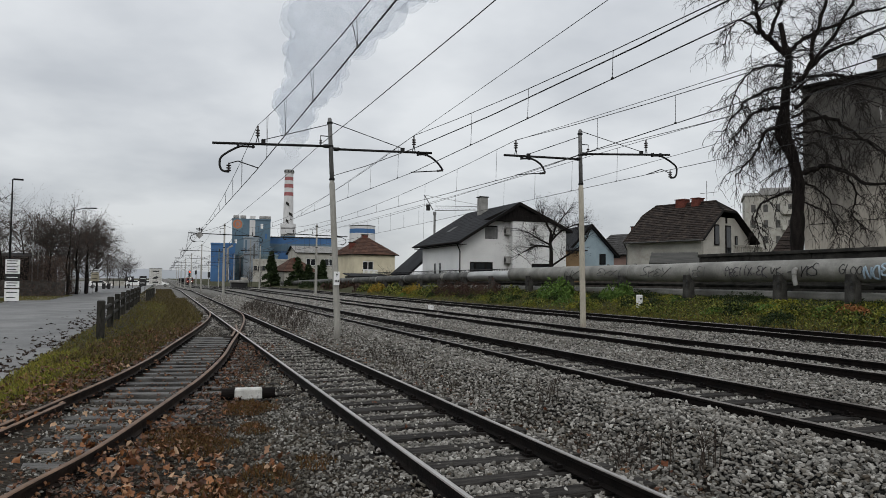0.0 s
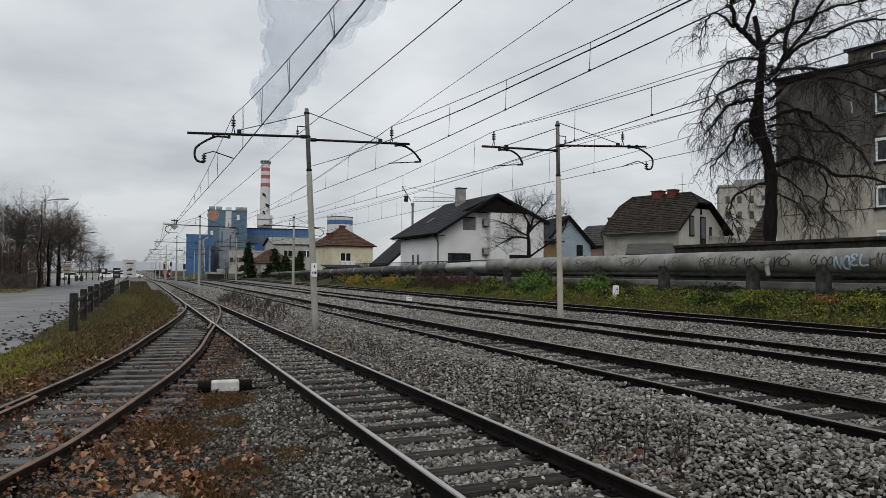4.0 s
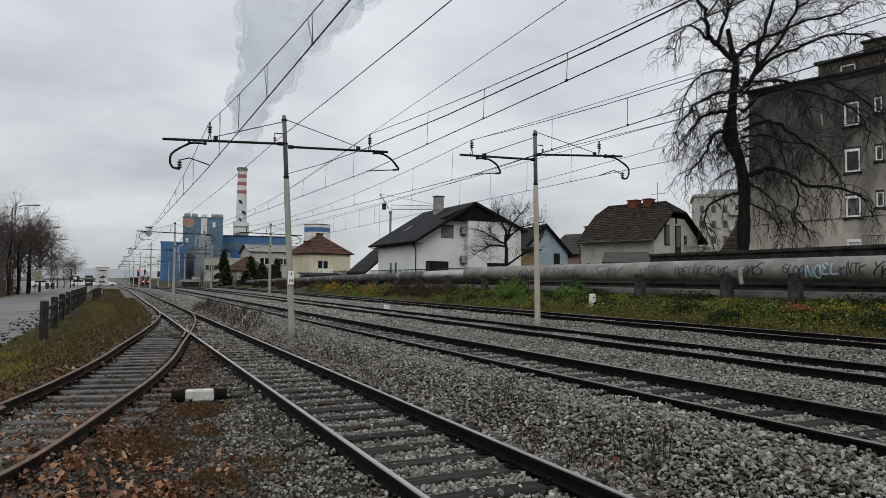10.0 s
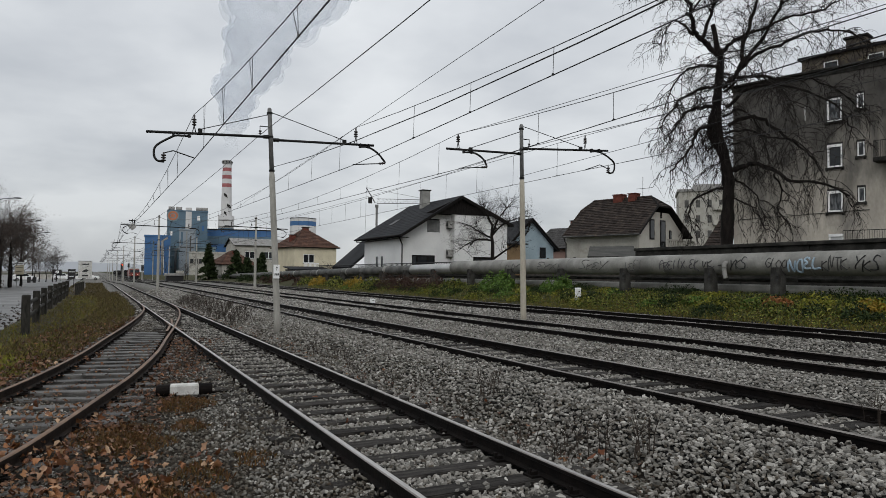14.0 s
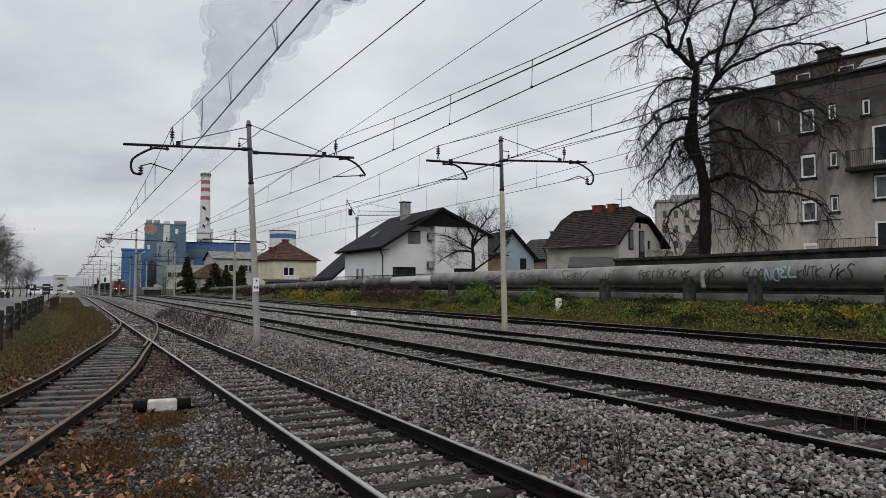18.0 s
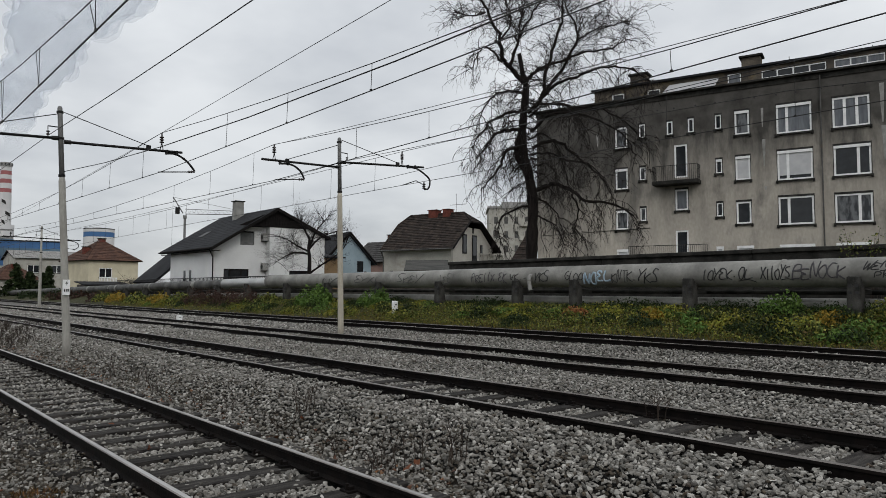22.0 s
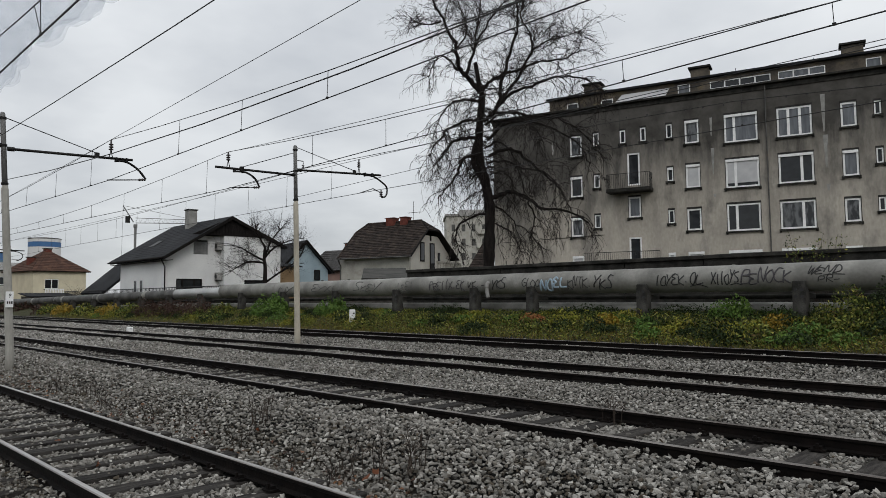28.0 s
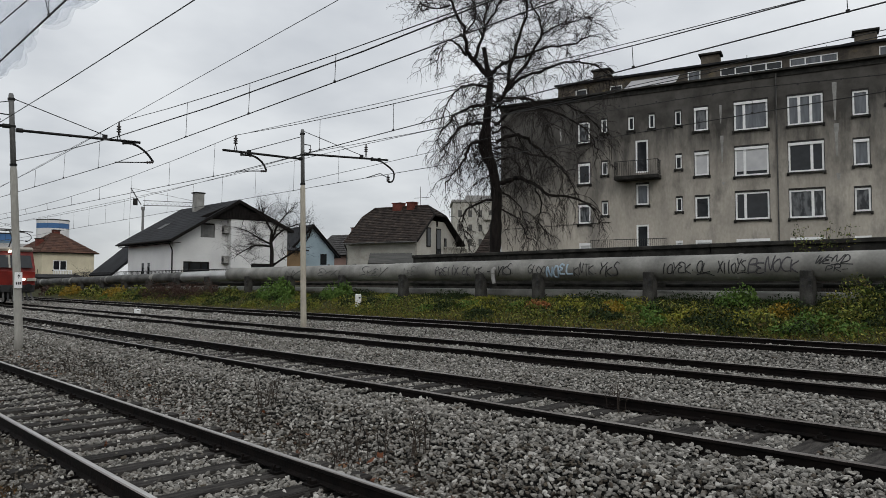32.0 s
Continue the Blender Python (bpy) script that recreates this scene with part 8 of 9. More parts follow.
def chimney():
    x, y = polar(9.27, 650)
    t = thing("power_plant_chimney", (x, y, 0), label="tall white plant chimney with red bands and a banded foot", category="chimney")
    zs = [(52.0, 78.0, 'stack_white'), (78.0, 81.2, 'stack_red'), (81.2, 85.4, 'stack_white'), (85.4, 88.8, 'stack_red'), (88.8, 92.2, 'stack_white'), (92.2, 95.4, 'stack_red'), (95.4, 98.8, 'stack_white')]

    def r(z):
        return lerp(4.7, 3.75, (z - 52) / 50)
    for a, b, m in zs:
        part("shaft_ring", ring(r(a), r(b), a, b - 0.02), M[m], t, smooth=True)
    part("crown", ring(4.3, 4.3, 98.85, 102.0), M['concrete'], t, "grey crown with dark openings")
    for k in range(10):
        a = k * 0.628
        part("crown_slot", box(math.cos(a) * 4.2 - 0.5, math.cos(a) * 4.2 + 0.5, math.sin(a) * 4.2 - 0.5, math.sin(a) * 4.2 + 0.5, 99.8, 101.2), M['black'], t)
    for a, b, m, rr in ((48.5, 52.0, 'stack_white', 7.0), (47.2, 48.45, 'concrete', 6.6), (42.6, 47.15, 'stack_white', 6.9), (41.0, 42.55, 'concrete', 6.6), (36.5, 40.95, 'blue_grey', 6.8), (0, 36.45, 'blue', 6.5)):
        part("base_drum", ring(rr, rr, a, b), M[m], t, smooth=True)
    for z0, w, s in ((70, 1.6, -1), (60.5, 1.8, 1), (54, 1.2, -1)):
        part("painted_mark", prism([(s * 1.5 - w, -4.75, z0), (s * 1.5 + w, -4.75, z0 - 2), (s * 1.5 + w * 0.6, -4.75, z0 + 1), (s * 1.5 - w, -4.75, z0 + 2.5)], (0, 0.4, 0)), M['concrete_dark'], t)


chimney()


def hall(name, az0, az1, d, z0, z1, depth, material, label, windows=None, roof=None):
    """A long hall whose front spans two bearings at the distance d."""
    x0, y0 = polar(az0, d)
    x1, y1 = polar(az1, d)
    w = math.hypot(x1 - x0, y1 - y0)
    rz = math.degrees(math.atan2(y1 - y0, x1 - x0))
    t = thing(name, (x0, y0, 0), rz, label, "plant building")
    part("wall", box(0, w, 0, depth, z0, z1), material, t)
    part("roof_edge", box(-0.4, w + 0.4, -0.4, depth + 0.4, z1 + 0.01, z1 + 0.9), roof or material, t)
    n = max(2, int(w / 3.2))
    bm = bmesh.new()
    for i in range(n + 1):
        addbox(bm, w * i / n - 0.09, w * i / n + 0.09, -0.14, -0.01, z0, z1)
    part("cladding_rib", bm, material, t)["kind"] = "stuff"
    for a, b, c, e, m in windows or ():
        part("window", box(a * w, b * w, -0.3, -0.02, c, e), m, t)
    return t, w


hall("blue_boiler_hall", 3.4, 5.2, 400, -1, 20.3, 26, M['blue'], "bright blue clad plant hall beside the line", [(0.30, 0.36, 2, 18, M['blue_grey']), (0.72, 0.76, 1, 14, M['white'])])
hall("grey_blue_hall", 4.6, 8.5, 430, -1, 15.5, 30, M['blue_pale'], "grey-blue clad plant hall with steel frames", [(0.1, 0.2, 4, 5, M['blue_grey']), (0.3, 0.45, 9, 10, M['blue_grey']), (0.55, 0.7, 5, 6, M['blue_grey'])])
tb, tw_ = hall("boiler_house", 4.95, 7.88, 560, 0, 47.5, 40, M['blue_grey'], "tall grey-blue boiler house with a sun painted on it", [(0.74, 0.81, 41, 44.5, M['white']), (0.07, 0.13, 29, 32, M['white']), (0.45, 0.60, 20, 50.5, M['stack_white']), (0.86, 0.92, 33, 37, M['blue'])])
for r_, m_, yy in ((5.6, 'blue_pale', -0.36), (4.4, 'orange', -0.40), (2.6, 'blue_pale', -0.44), (1.9, 'orange', -0.48)):
    part("painted_sun", tube([(3.9, yy, 44.0), (3.9, yy - 0.03, 44.0)], r_ * 0.8, 28), M[m_], tb, "painted orange sun")
for a in (0.1, 0.28, 0.78, 0.93):
    part("roof_tank", tube([(a * tw_ - 2.2, 2, 49.4), (a * tw_ + 2.2, 2, 49.4)], 1.7, 12), M['concrete'], tb, smooth=True)
hall("turbine_hall", 7.9, 12.75, 600, 0, 36.5, 40, M['blue'], "long blue turbine hall with a dark roof line", [(0.0, 1.0, 25, 31.5, M['blue_grey']), (0.35, 0.45, 22, 28, M['white'])], M['roof_dark'])
hall("pale_workshop", 6.6, 10.2, 380, -1, 11.3, 20, M['plaster_pale'], "pale concrete workshop with a row of dark windows", [(0.02 + 0.09 * i, 0.085 + 0.09 * i, 6.0, 8.4, M['glass']) for i in range(11)])
M['filter'] = mat("pale_grey_filter_cladding", (0.30, 0.34, 0.37), (0.21, 0.25, 0.28), 0.1, 0.7, c3=(0.14, 0.17, 0.19), c3scale=0.08)
hall("filter_tower", 5.85, 7.0, 416, -1, 25.0, 10, M['filter'], "pale grey filter tower with pipes before the boiler house", [(0.1, 0.22, 17, 24, M['blue_grey']), (0.42, 0.5, 3, 24.5, M['concrete']), (0.66, 0.74, 3, 22, M['steel_dark']), (0.05, 0.95, 15.2, 15.8, M['steel_dark'])])
hall("low_link", 5.6, 8.0, 500, 0, 22.5, 12, M['blue_grey'], "low grey-blue link building", [(0.1, 0.9, 17, 19, M['roof_dark'])])
for az, d, h in ((4.65, 395, 18), (5.6, 425, 14), (6.3, 425, 17)):
    x, y = polar(az, d)
    t = thing("steel_duct", (x, y, 0), label="pale upright steel duct on the plant hall", category="duct", group="plant ducts")
    part("pipe", tube([(0, 0, 0), (0, 0, h), (2.5, 0, h + 1.5)], 0.6, 10), M['concrete'], t, smooth=True)
    for z in range(3, int(h), 4):
        part("flange", tube([(0, 0, z), (0, 0, z + 0.3)], 0.95, 10), M['concrete'], t)


def storage_tank():
    x, y = polar(15.25, 480)
    t = thing("storage_tank", (x, y, 0), label="tall white cylindrical storage tank with a broad blue band", category="tank")
    for a, b, m in ((0, 27.5, 'stack_white'), (27.5, 33.4, 'stack_white'), (33.45, 36.4, 'blue'), (36.45, 38.2, 'stack_white')):
        part("shell_ring", ring(8.75, 8.75, a, b, 40), M[m], t, smooth=True)
    part("rim", ring(8.9, 8.9, 38.25, 38.7, 40), M['concrete_dark'], t)
    part("roof", ring(8.7, 1.0, 38.7, 39.6, 40), M['concrete'], t)


storage_tank()


def plume():
    """Steam rising from the plant and drifting off: billows under one lumpy skin."""
    m = bpy.data.materials.new("grey_steam")
    m.use_nodes = True
    N, L = m.node_tree.nodes, m.node_tree.links
    N.remove(N["Principled BSDF"])
    df, tr, cl = N.new("ShaderNodeBsdfDiffuse"), N.new("ShaderNodeBsdfTranslucent"), N.new("ShaderNodeBsdfTransparent")
    df.inputs["Color"].default_value = tr.inputs["Color"].default_value = (0.80, 0.87, 0.97, 1)
    body, skin = N.new("ShaderNodeMixShader"), N.new("ShaderNodeMixShader")
    body.inputs[0].default_value = 0.5
    L.new(df.outputs[0], body.inputs[1]); L.new(tr.outputs[0], body.inputs[2])
    L.new(cl.outputs[0], skin.inputs[1]); L.new(body.outputs[0], skin.inputs[2])
    L.new(skin.outputs[0], N["Material Output"].inputs["Surface"])
    tc = N.new("ShaderNodeTexCoord")
    nz = N.new("ShaderNodeTexNoise")
    nz.inputs["Scale"].default_value, nz.inputs["Detail"].default_value, nz.inputs["Roughness"].default_value = 0.022, 5, 0.55
    L.new(tc.outputs["Object"], nz.inputs["Vector"])
    # thinner low down, where the steam has only just condensed
    sp = N.new("ShaderNodeSeparateXYZ")
    L.new(tc.outputs["Object"], sp.inputs[0])
    lo = N.new("ShaderNodeMapRange")
    lo.inputs["From Min"].default_value, lo.inputs["From Max"].default_value = 118, 150
    L.new(sp.outputs[2], lo.inputs["Value"])
    mr = N.new("ShaderNodeMapRange")
    mr.inputs["From Min"].default_value, mr.inputs["From Max"].default_value, mr.inputs["To Min"].default_value, mr.inputs["To Max"].default_value = 0.35, 0.65, 0.085, 0.155
    L.new(nz.outputs["Fac"], mr.inputs["Value"])
    mv = N.new("ShaderNodeMath"); mv.operation = 'MULTIPLY'
    L.new(mr.outputs[0], mv.inputs[0]); L.new(lo.outputs[0], mv.inputs[1])
    L.new(mv.outputs[0], skin.inputs[0])
    rnd = random.Random(21)
    # bearing, elevation, half width in degrees along the middle line
    path = [(9.6, 9.3, 0.55), (9.65, 10.6, 0.85), (9.7, 12.0, 1.3), (9.6, 13.6, 1.8), (10.6, 15.2, 2.4), (11.4, 16.6, 2.6), (11.5, 18.0, 2.9), (12.5, 19.8, 3.6), (14.0, 21.6, 4.3), (15.8, 23.6, 5.0), (17.8, 26.0, 6.0)]
    t = thing("steam_plume", (0, 0, 0), label="grey billows of steam rising and drifting over the plant", category="steam")
    dist = 700
    P = spline([Vector(p) for p in path], 3)
    lumps = []
    for a, e, w in P:
        r = dist * math.radians(w)
        x, y = polar(a, dist)
        c = Vector((x, y, EYE + dist * math.tan(radians(e))))
        side = Vector((math.cos(radians(a)), -math.sin(radians(a)), 0))
        away = Vector((math.sin(radians(a)), math.cos(radians(a)), 0))
        for k in range(15):
            th, q = rnd.uniform(0, 6.28), rnd.uniform(0.2, 0.85)
            lumps.append((c, side * (math.cos(th) * q * r) + Vector((0, 0, math.sin(th) * q * r * 0.45)) + away * rnd.uniform(-0.3, 0.3) * r, r * rnd.choice((0.16, 0.2, 0.26, 0.34, 0.42))))
    for k, full in enumerate((1.0, 0.9, 0.78)):
        bm = bmesh.new()
        for c, off, r in lumps:
            wob = Vector((rnd.uniform(-1, 1), rnd.uniform(-1, 1), rnd.uniform(-1, 1))) * r * 0.25
            bmesh.ops.create_icosphere(bm, subdivisions=2, radius=r * (1.08 - 0.06 * k), matrix=Matrix.Translation(c + off * full + wob))
        sk = part("billow", bm, m, t)
        rm = sk.modifiers.new("skin", 'REMESH')
        rm.mode, rm.voxel_size, rm.use_smooth_shade = 'VOXEL', 1.7, True
        sm = sk.modifiers.new("soften", 'SMOOTH')
        sm.factor, sm.iterations = 0.5, 3
    return t


PLUME = plume()
# distance haze is put into the pale colour of the hills
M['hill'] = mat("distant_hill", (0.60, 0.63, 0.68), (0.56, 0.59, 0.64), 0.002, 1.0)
bmh = bmesh.new()
prev = None
for i in range(61):
    az = lerp(-24, 100, i / 60)
    x, y = polar(az, 4300)
    h = 15 + 45 * max(0, noise.noise((az * 0.12, 3, 0)) + 0.35) + 30 * max(0, 1 - abs(az + 2) / 6)
    cur = (bmh.verts.new((x, y, -5)), bmh.verts.new((x, y, h)), bmh.verts.new((x * 1.02, y * 1.02, -5)))
    if prev:
        bmh.faces.new((prev[0], cur[0], cur[1], prev[1]))
        bmh.faces.new((prev[1], cur[1], cur[2], prev[2]))
    prev = cur
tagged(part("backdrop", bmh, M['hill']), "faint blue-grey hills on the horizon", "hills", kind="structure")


# ---- beside the road ----
M['post_wood'] = mat("dark_tarred_timber", (0.045, 0.042, 0.036), (0.02, 0.019, 0.016), 3, 0.9, 0, 0.5, 14, 0.2, stretch=(4, 4, 1))


def road_fence():
    f = thing("guard_fence", (0, 0, 0), label="old dark timber guard fence with two rails between road and track", category="fence")
    ys = [23.2, 28.2, 33.4, 38.4, 43.2, 47.8, 52.4, 57]
    xs = [-1.72, -1.78, -1.84, -1.86, -1.84, -1.80, -1.76, -1.72]
    for x, y in zip(xs, ys):
        h = 1.14
        z0 = profile(x, SECTION)
        bm = bmesh.new()
        addbox(bm, x - 0.11, x + 0.11, y - 0.11, y + 0.11, z0 - 0.3, z0 + h, 0.025)
        part("post", bm, M['post_wood'], f)
    for a in range(len(ys) - 1):
        for zz in (0.45, 0.86):
            p = Vector((xs[a], ys[a] + 0.112, profile(xs[a], SECTION) + zz))
            q = Vector((xs[a + 1], ys[a + 1] - 0.112, profile(xs[a + 1], SECTION) + zz))
            part("rail", tube([p, q], 0.06, 8), M['post_wood'], f)


road_fence()
for k, (x, y) in enumerate(((-1.2, 62), (-1.1, 66), (-1.0, 70), (-0.9, 74))):
    t = thing("timber_post", (x, y, -0.5), label="short dark timber post on the verge", category="post", group="verge posts")
    part("post", box(-0.12, 0.12, -0.12, 0.12, -0.2, 1.0, 0.02), M['post_wood'], t)


def sign_totem(at, w, panels, pole, label):
    """A post with a stack of plates; panels: z0, z1, material, bars."""
    t = thing("sign_post", at, label=label, category="sign", group="road signs")
    for x in (-w * 0.3, w * 0.3):
        part("pole", tube([(x, 0.06, -0.1), (x, 0.06, pole)], 0.035, 6), M['iron'], t)
    for z0, z1, m, ink in panels:
        p = part("sign_panel", box(-w / 2, w / 2, -0.03, 0.02, z0, z1, 0.005), M[m], t)
        for k in range(ink):
            zz = lerp(z1, z0, (k + 0.6) / (ink + 0.3))
            part("lettering_bar", box(-w * 0.38, w * (0.38 - 0.12 * (k % 2)), -0.036, -0.031, zz - 0.035, zz + 0.035), M['black' if m != 'black' else 'white'], p)
    return t


sign_totem((-10.83, 62, -0.5), 0.98, [(0.0 + 0.1, 1.0, 'white', 2), (1.12, 1.62, 'white', 2), (1.66, 2.15, 'black', 1), (2.2, 2.85, 'white', 3), (2.88, 3.3, 'white', 2)], 3.3, "tall post with stacked white and black advertising plates")
sign_totem((-11.0, 94, -0.5), 1.3, [(1.6, 2.3, 'white', 1), (2.35, 3.0, 'white', 2)], 3.0, "white advertising plates on two poles beside the trees")
sign_totem((-8.16, 99, -0.5), 0.95, [(1.5, 2.62, 'plaster_cream', 2), (2.66, 3.04, 'white', 1)], 3.0, "faded advertising plates on two poles")
bb = thing("billboard", (-0.9, 88, -0.5), label="white billboard with dark lettering on a single pole at the verge", category="sign", group="road signs")
part("pole", tube([(0, 0.08, -0.2), (0, 0.08, 1.5)], 0.07, 8), M['concrete'], bb)
bp = part("sign_panel", box(-0.68, 0.68, -0.04, 0.04, 1.23, 3.08, 0.01), M['white_worn'], bb)
part("lettering_bar", box(-0.3, 0.38, -0.05, -0.042, 2.68, 2.82), M['black'], bp)
part("picture", prism([(-0.36, -0.05, 1.86), (0.2, -0.05, 1.9), (0.36, -0.05, 2.1), (0.1, -0.05, 2.2), (-0.22, -0.05, 2.04)], (0, 0.008, 0)), M['black'], bp, "dark printed shape")
part("lettering_bar", box(-0.3, 0.3, -0.05, -0.042, 1.4, 1.56), M['black'], bp)
part("frame", box(-0.72, 0.72, -0.05, 0.05, 3.083, 3.14), M['steel_grey'], bb)
ds = sign_totem((-2.33, 92, -0.5), 0.8, [(1.0, 2.2, 'black', 2)], 2.1, "dark notice board with white lettering beside the billboard")
rb2 = thing("round_sign_board", (-6.3, 150, -0.5), label="wide black sign board with a white disc", category="sign", group="road signs")
part("board", box(-0.85, 0.85, -0.05, 0.05, 1.35, 2.25, 0.02), M['black'], rb2)
part("disc", tube([(0.1, -0.07, 1.8), (0.1, -0.055, 1.8)], 0.3, 16), M['white'], rb2)
for x in (-0.6, 0.6):
    part("pole", tube([(x, 0.08, -0.2), (x, 0.08, 2.1)], 0.05, 6), M['iron'], rb2)


def street_lamp(at, h, arm, label):
    t = thing("street_lamp", at, label=label, category="street lamp", group="street lamps")
    part("pole", tube([(0, 0, -0.1), (0, 0, h * 0.6), (0, 0, h)], (0.1, 0.08, 0.05), 8), M['iron'], t, smooth=True)
    part("arm", tube([(0, 0, h), (arm * 0.5, 0, h + 0.35 * (arm > 1.2)), (arm, 0, h + 0.45 * (arm > 1.2))], 0.04, 6), M['iron'], t)
    part("lamp_head", box(arm - 0.1, arm + 0.6, -0.12, 0.12, h - 0.05 + 0.45 * (arm > 1.2), h + 0.08 + 0.45 * (arm > 1.2), 0.03), M['iron'], t)


street_lamp((-11.4, 64, -0.5), 9.75, 0.15, "dark straight street lamp with a flat head")
street_lamp((-9.81, 87.45, -0.5), 9.35, 2.0, "dark street lamp with a curved arm above the road")
street_lamp((-9.62, 119.61, -0.5), 9.0, 1.8, "dark street lamp with a curved arm above the road")
street_lamp((-10.34, 151.65, -0.5), 8.8, 1.8, "dark street lamp with a curved arm above the road")
for x, y, h in ((-13.04, 85.01, 8.7), (-12.82, 87.06, 8.5), (-12.6, 89.11, 7.9)):
    t = thing("flag_pole", (x, y, -0.5), label="slim pale flag pole without a flag", category="pole", group="flag poles")
    part("pole", tube([(0, 0, -0.1), (0, 0, h)], (0.06, 0.035), 8), M['concrete'], t)
    part("base_plate", box(-0.15, 0.15, -0.15, 0.15, 0, 0.05), M['iron'], t)


def car(at, rz, paint, label):
    t = thing("car", at, rz, label, "car", "parked cars")
    prof = [(-2.1, 0.35), (2.05, 0.35), (2.15, 0.7), (1.9, 0.88), (1.0, 0.98), (0.35, 1.42), (-1.2, 1.45), (-1.95, 1.0), (-2.15, 0.8)]
    bm = prism([(x, -0.85, z) for x, z in prof], (0, 1.7, 0))
    bmesh.ops.bevel(bm, geom=list(bm.edges), offset=0.06, segments=2, affect='EDGES')
    part("body", bm, paint, t, smooth=False)
    for s in (-0.862, 0.857):
        part("side_window", prism([(-1.7, s, 0.98), (0.7, s, 0.98), (0.25, s, 1.36), (-1.2, s, 1.36)], (0, 0.006, 0)), M['glass'], t)
    for x in (-1.35, 1.35):
        for y in (-0.78, 0.78):
            w = part("wheel", tube([(x, y - 0.1, 0.32), (x, y + 0.1, 0.32)], 0.32, 16), M['black'], t)
            part("rim", tube([(x, y - 0.105, 0.32), (x, y + 0.105, 0.32)], 0.18, 12), M['concrete'], w)
    for y in (-0.6, 0.6):
        part("headlight", box(2.08, 2.17, y - 0.15, y + 0.15, 0.62, 0.74), M['white'], t)
    return t


car((-6.0, 172, -0.5), 5, M['white'], "white car parked at the far end of the road")
car((-3.4, 168, -0.5), 8, M['white'], "white car parked at the far end of the road")
car((-11.5, 150, -0.5), 15, M['white'], "white car parked beside the trees")
car((-1.0, 175, -0.5), 0, M['white'], "white car parked at the far end of the road")
for x, y in ((-9.2, 128), (-8.5, 129)):
    t = thing("rubbish_bin", (x, y, -0.5), label="dark wheeled rubbish bin", category="bin", group="rubbish bins")
    part("body", prism([(-0.22, -0.3, 0.06), (0.22, -0.3, 0.06), (0.27, -0.3, 0.95), (-0.27, -0.3, 0.95)], (0, 0.6, 0)), M['black'], t)
    part("lid", box(-0.29, 0.29, -0.33, 0.33, 0.953, 1.02, 0.02), M['black'], t)
lw = thing("low_white_wall", (-14, 185, -0.5), 0, "long low pale wall at the end of the road", "wall")
part("wall", box(0, 9.5, 0, 0.3, -0.4, 1.25), M['plaster_pale'], lw)
part("coping", box(-0.1, 9.6, -0.1, 0.4, 1.253, 1.35), M['concrete_dark'], lw)
for i, (x, y, L, z, m) in enumerate(((-22, 82, 9, 3.6, 'timber_dark'), (-30, 110, 16, 3.2, 'concrete_dark'))):
    simple_shed("low_shed", (x, y, 0), 8, L, 8, -0.6, z, 0.6, M[m], M['roof_dark'], "low dark shed behind the roadside trees")
hf = thing("board_fence", (-18.0, 79, -0.6), 12, "dark board fence behind the roadside trees", "fence")
for i in range(11):
    part("board", box(i * 0.8, i * 0.8 + 0.79, 0, 0.04, 0, 1.7 + 0.06 * math.sin(i * 3.3), 0.005), M['timber_grey'], hf)
leaf_mesh("roadside_grass", np.column_stack([np.random.default_rng(6).uniform(-13.5, -8.9, 5000), np.random.default_rng(7).uniform(66, 84, 5000), np.full(5000, -0.52)]), (0.12, 0.3), M['grass'], "olive grass along the far edge of the road", "grass", 83, "blade")
leaf_mesh("roadside_hedge", np.column_stack([np.random.default_rng(3).uniform(-16, -9.4, 12000), np.random.default_rng(4).uniform(78, 96, 12000), -0.5 + np.random.default_rng(5).uniform(0, 1, 12000) ** 1.4 * 4.2]), (0.10, 0.26), M['leaf_dry_hazed'], "brown undergrowth below the roadside trees", "undergrowth", 81, flat=1.0)


rq = np.random.default_rng(17)
for k, (x0, x1, y0, y1, h, m, lab) in enumerate(((18.0, 22.5, 66, 84, 1.3, 'weed_brown', "dark brown scrub beside the line"), (18.5, 24.5, 80, 112, 1.5, 'weed_dark', "dark evergreen scrub beside the line"), (24.0, 31.5, 93, 96, 1.6, 'weed_brown', "bare brown hedge before the cream house"))):
    C = []
    for i in range(22):
        cx, cy, r, n = rq.uniform(x0, x1), rq.uniform(y0, y1), rq.uniform(0.5, 1.2), 180
        a, q = rq.uniform(0, 6.28, n), np.sqrt(rq.uniform(0, 1, n))
        C.append(np.column_stack([cx + np.cos(a) * q * r, cy + np.sin(a) * q * r * 1.3, 0.1 + rq.uniform(0, 1, n) * h * rq.uniform(0.6, 1.1) * np.sqrt(1.02 - q * q)]))
    leaf_mesh("scrub", np.vstack(C), (0.15, 0.4), M[m], lab, "scrub", 90 + k, flat=1.0)


simple_shed("low_shed", (23.4, 91.0, 0), 6, 5.2, 2.5, 0.0, 2.0, 0.4, M['timber_grey'], M['roof_dark'], "low dark shed before the cream house")


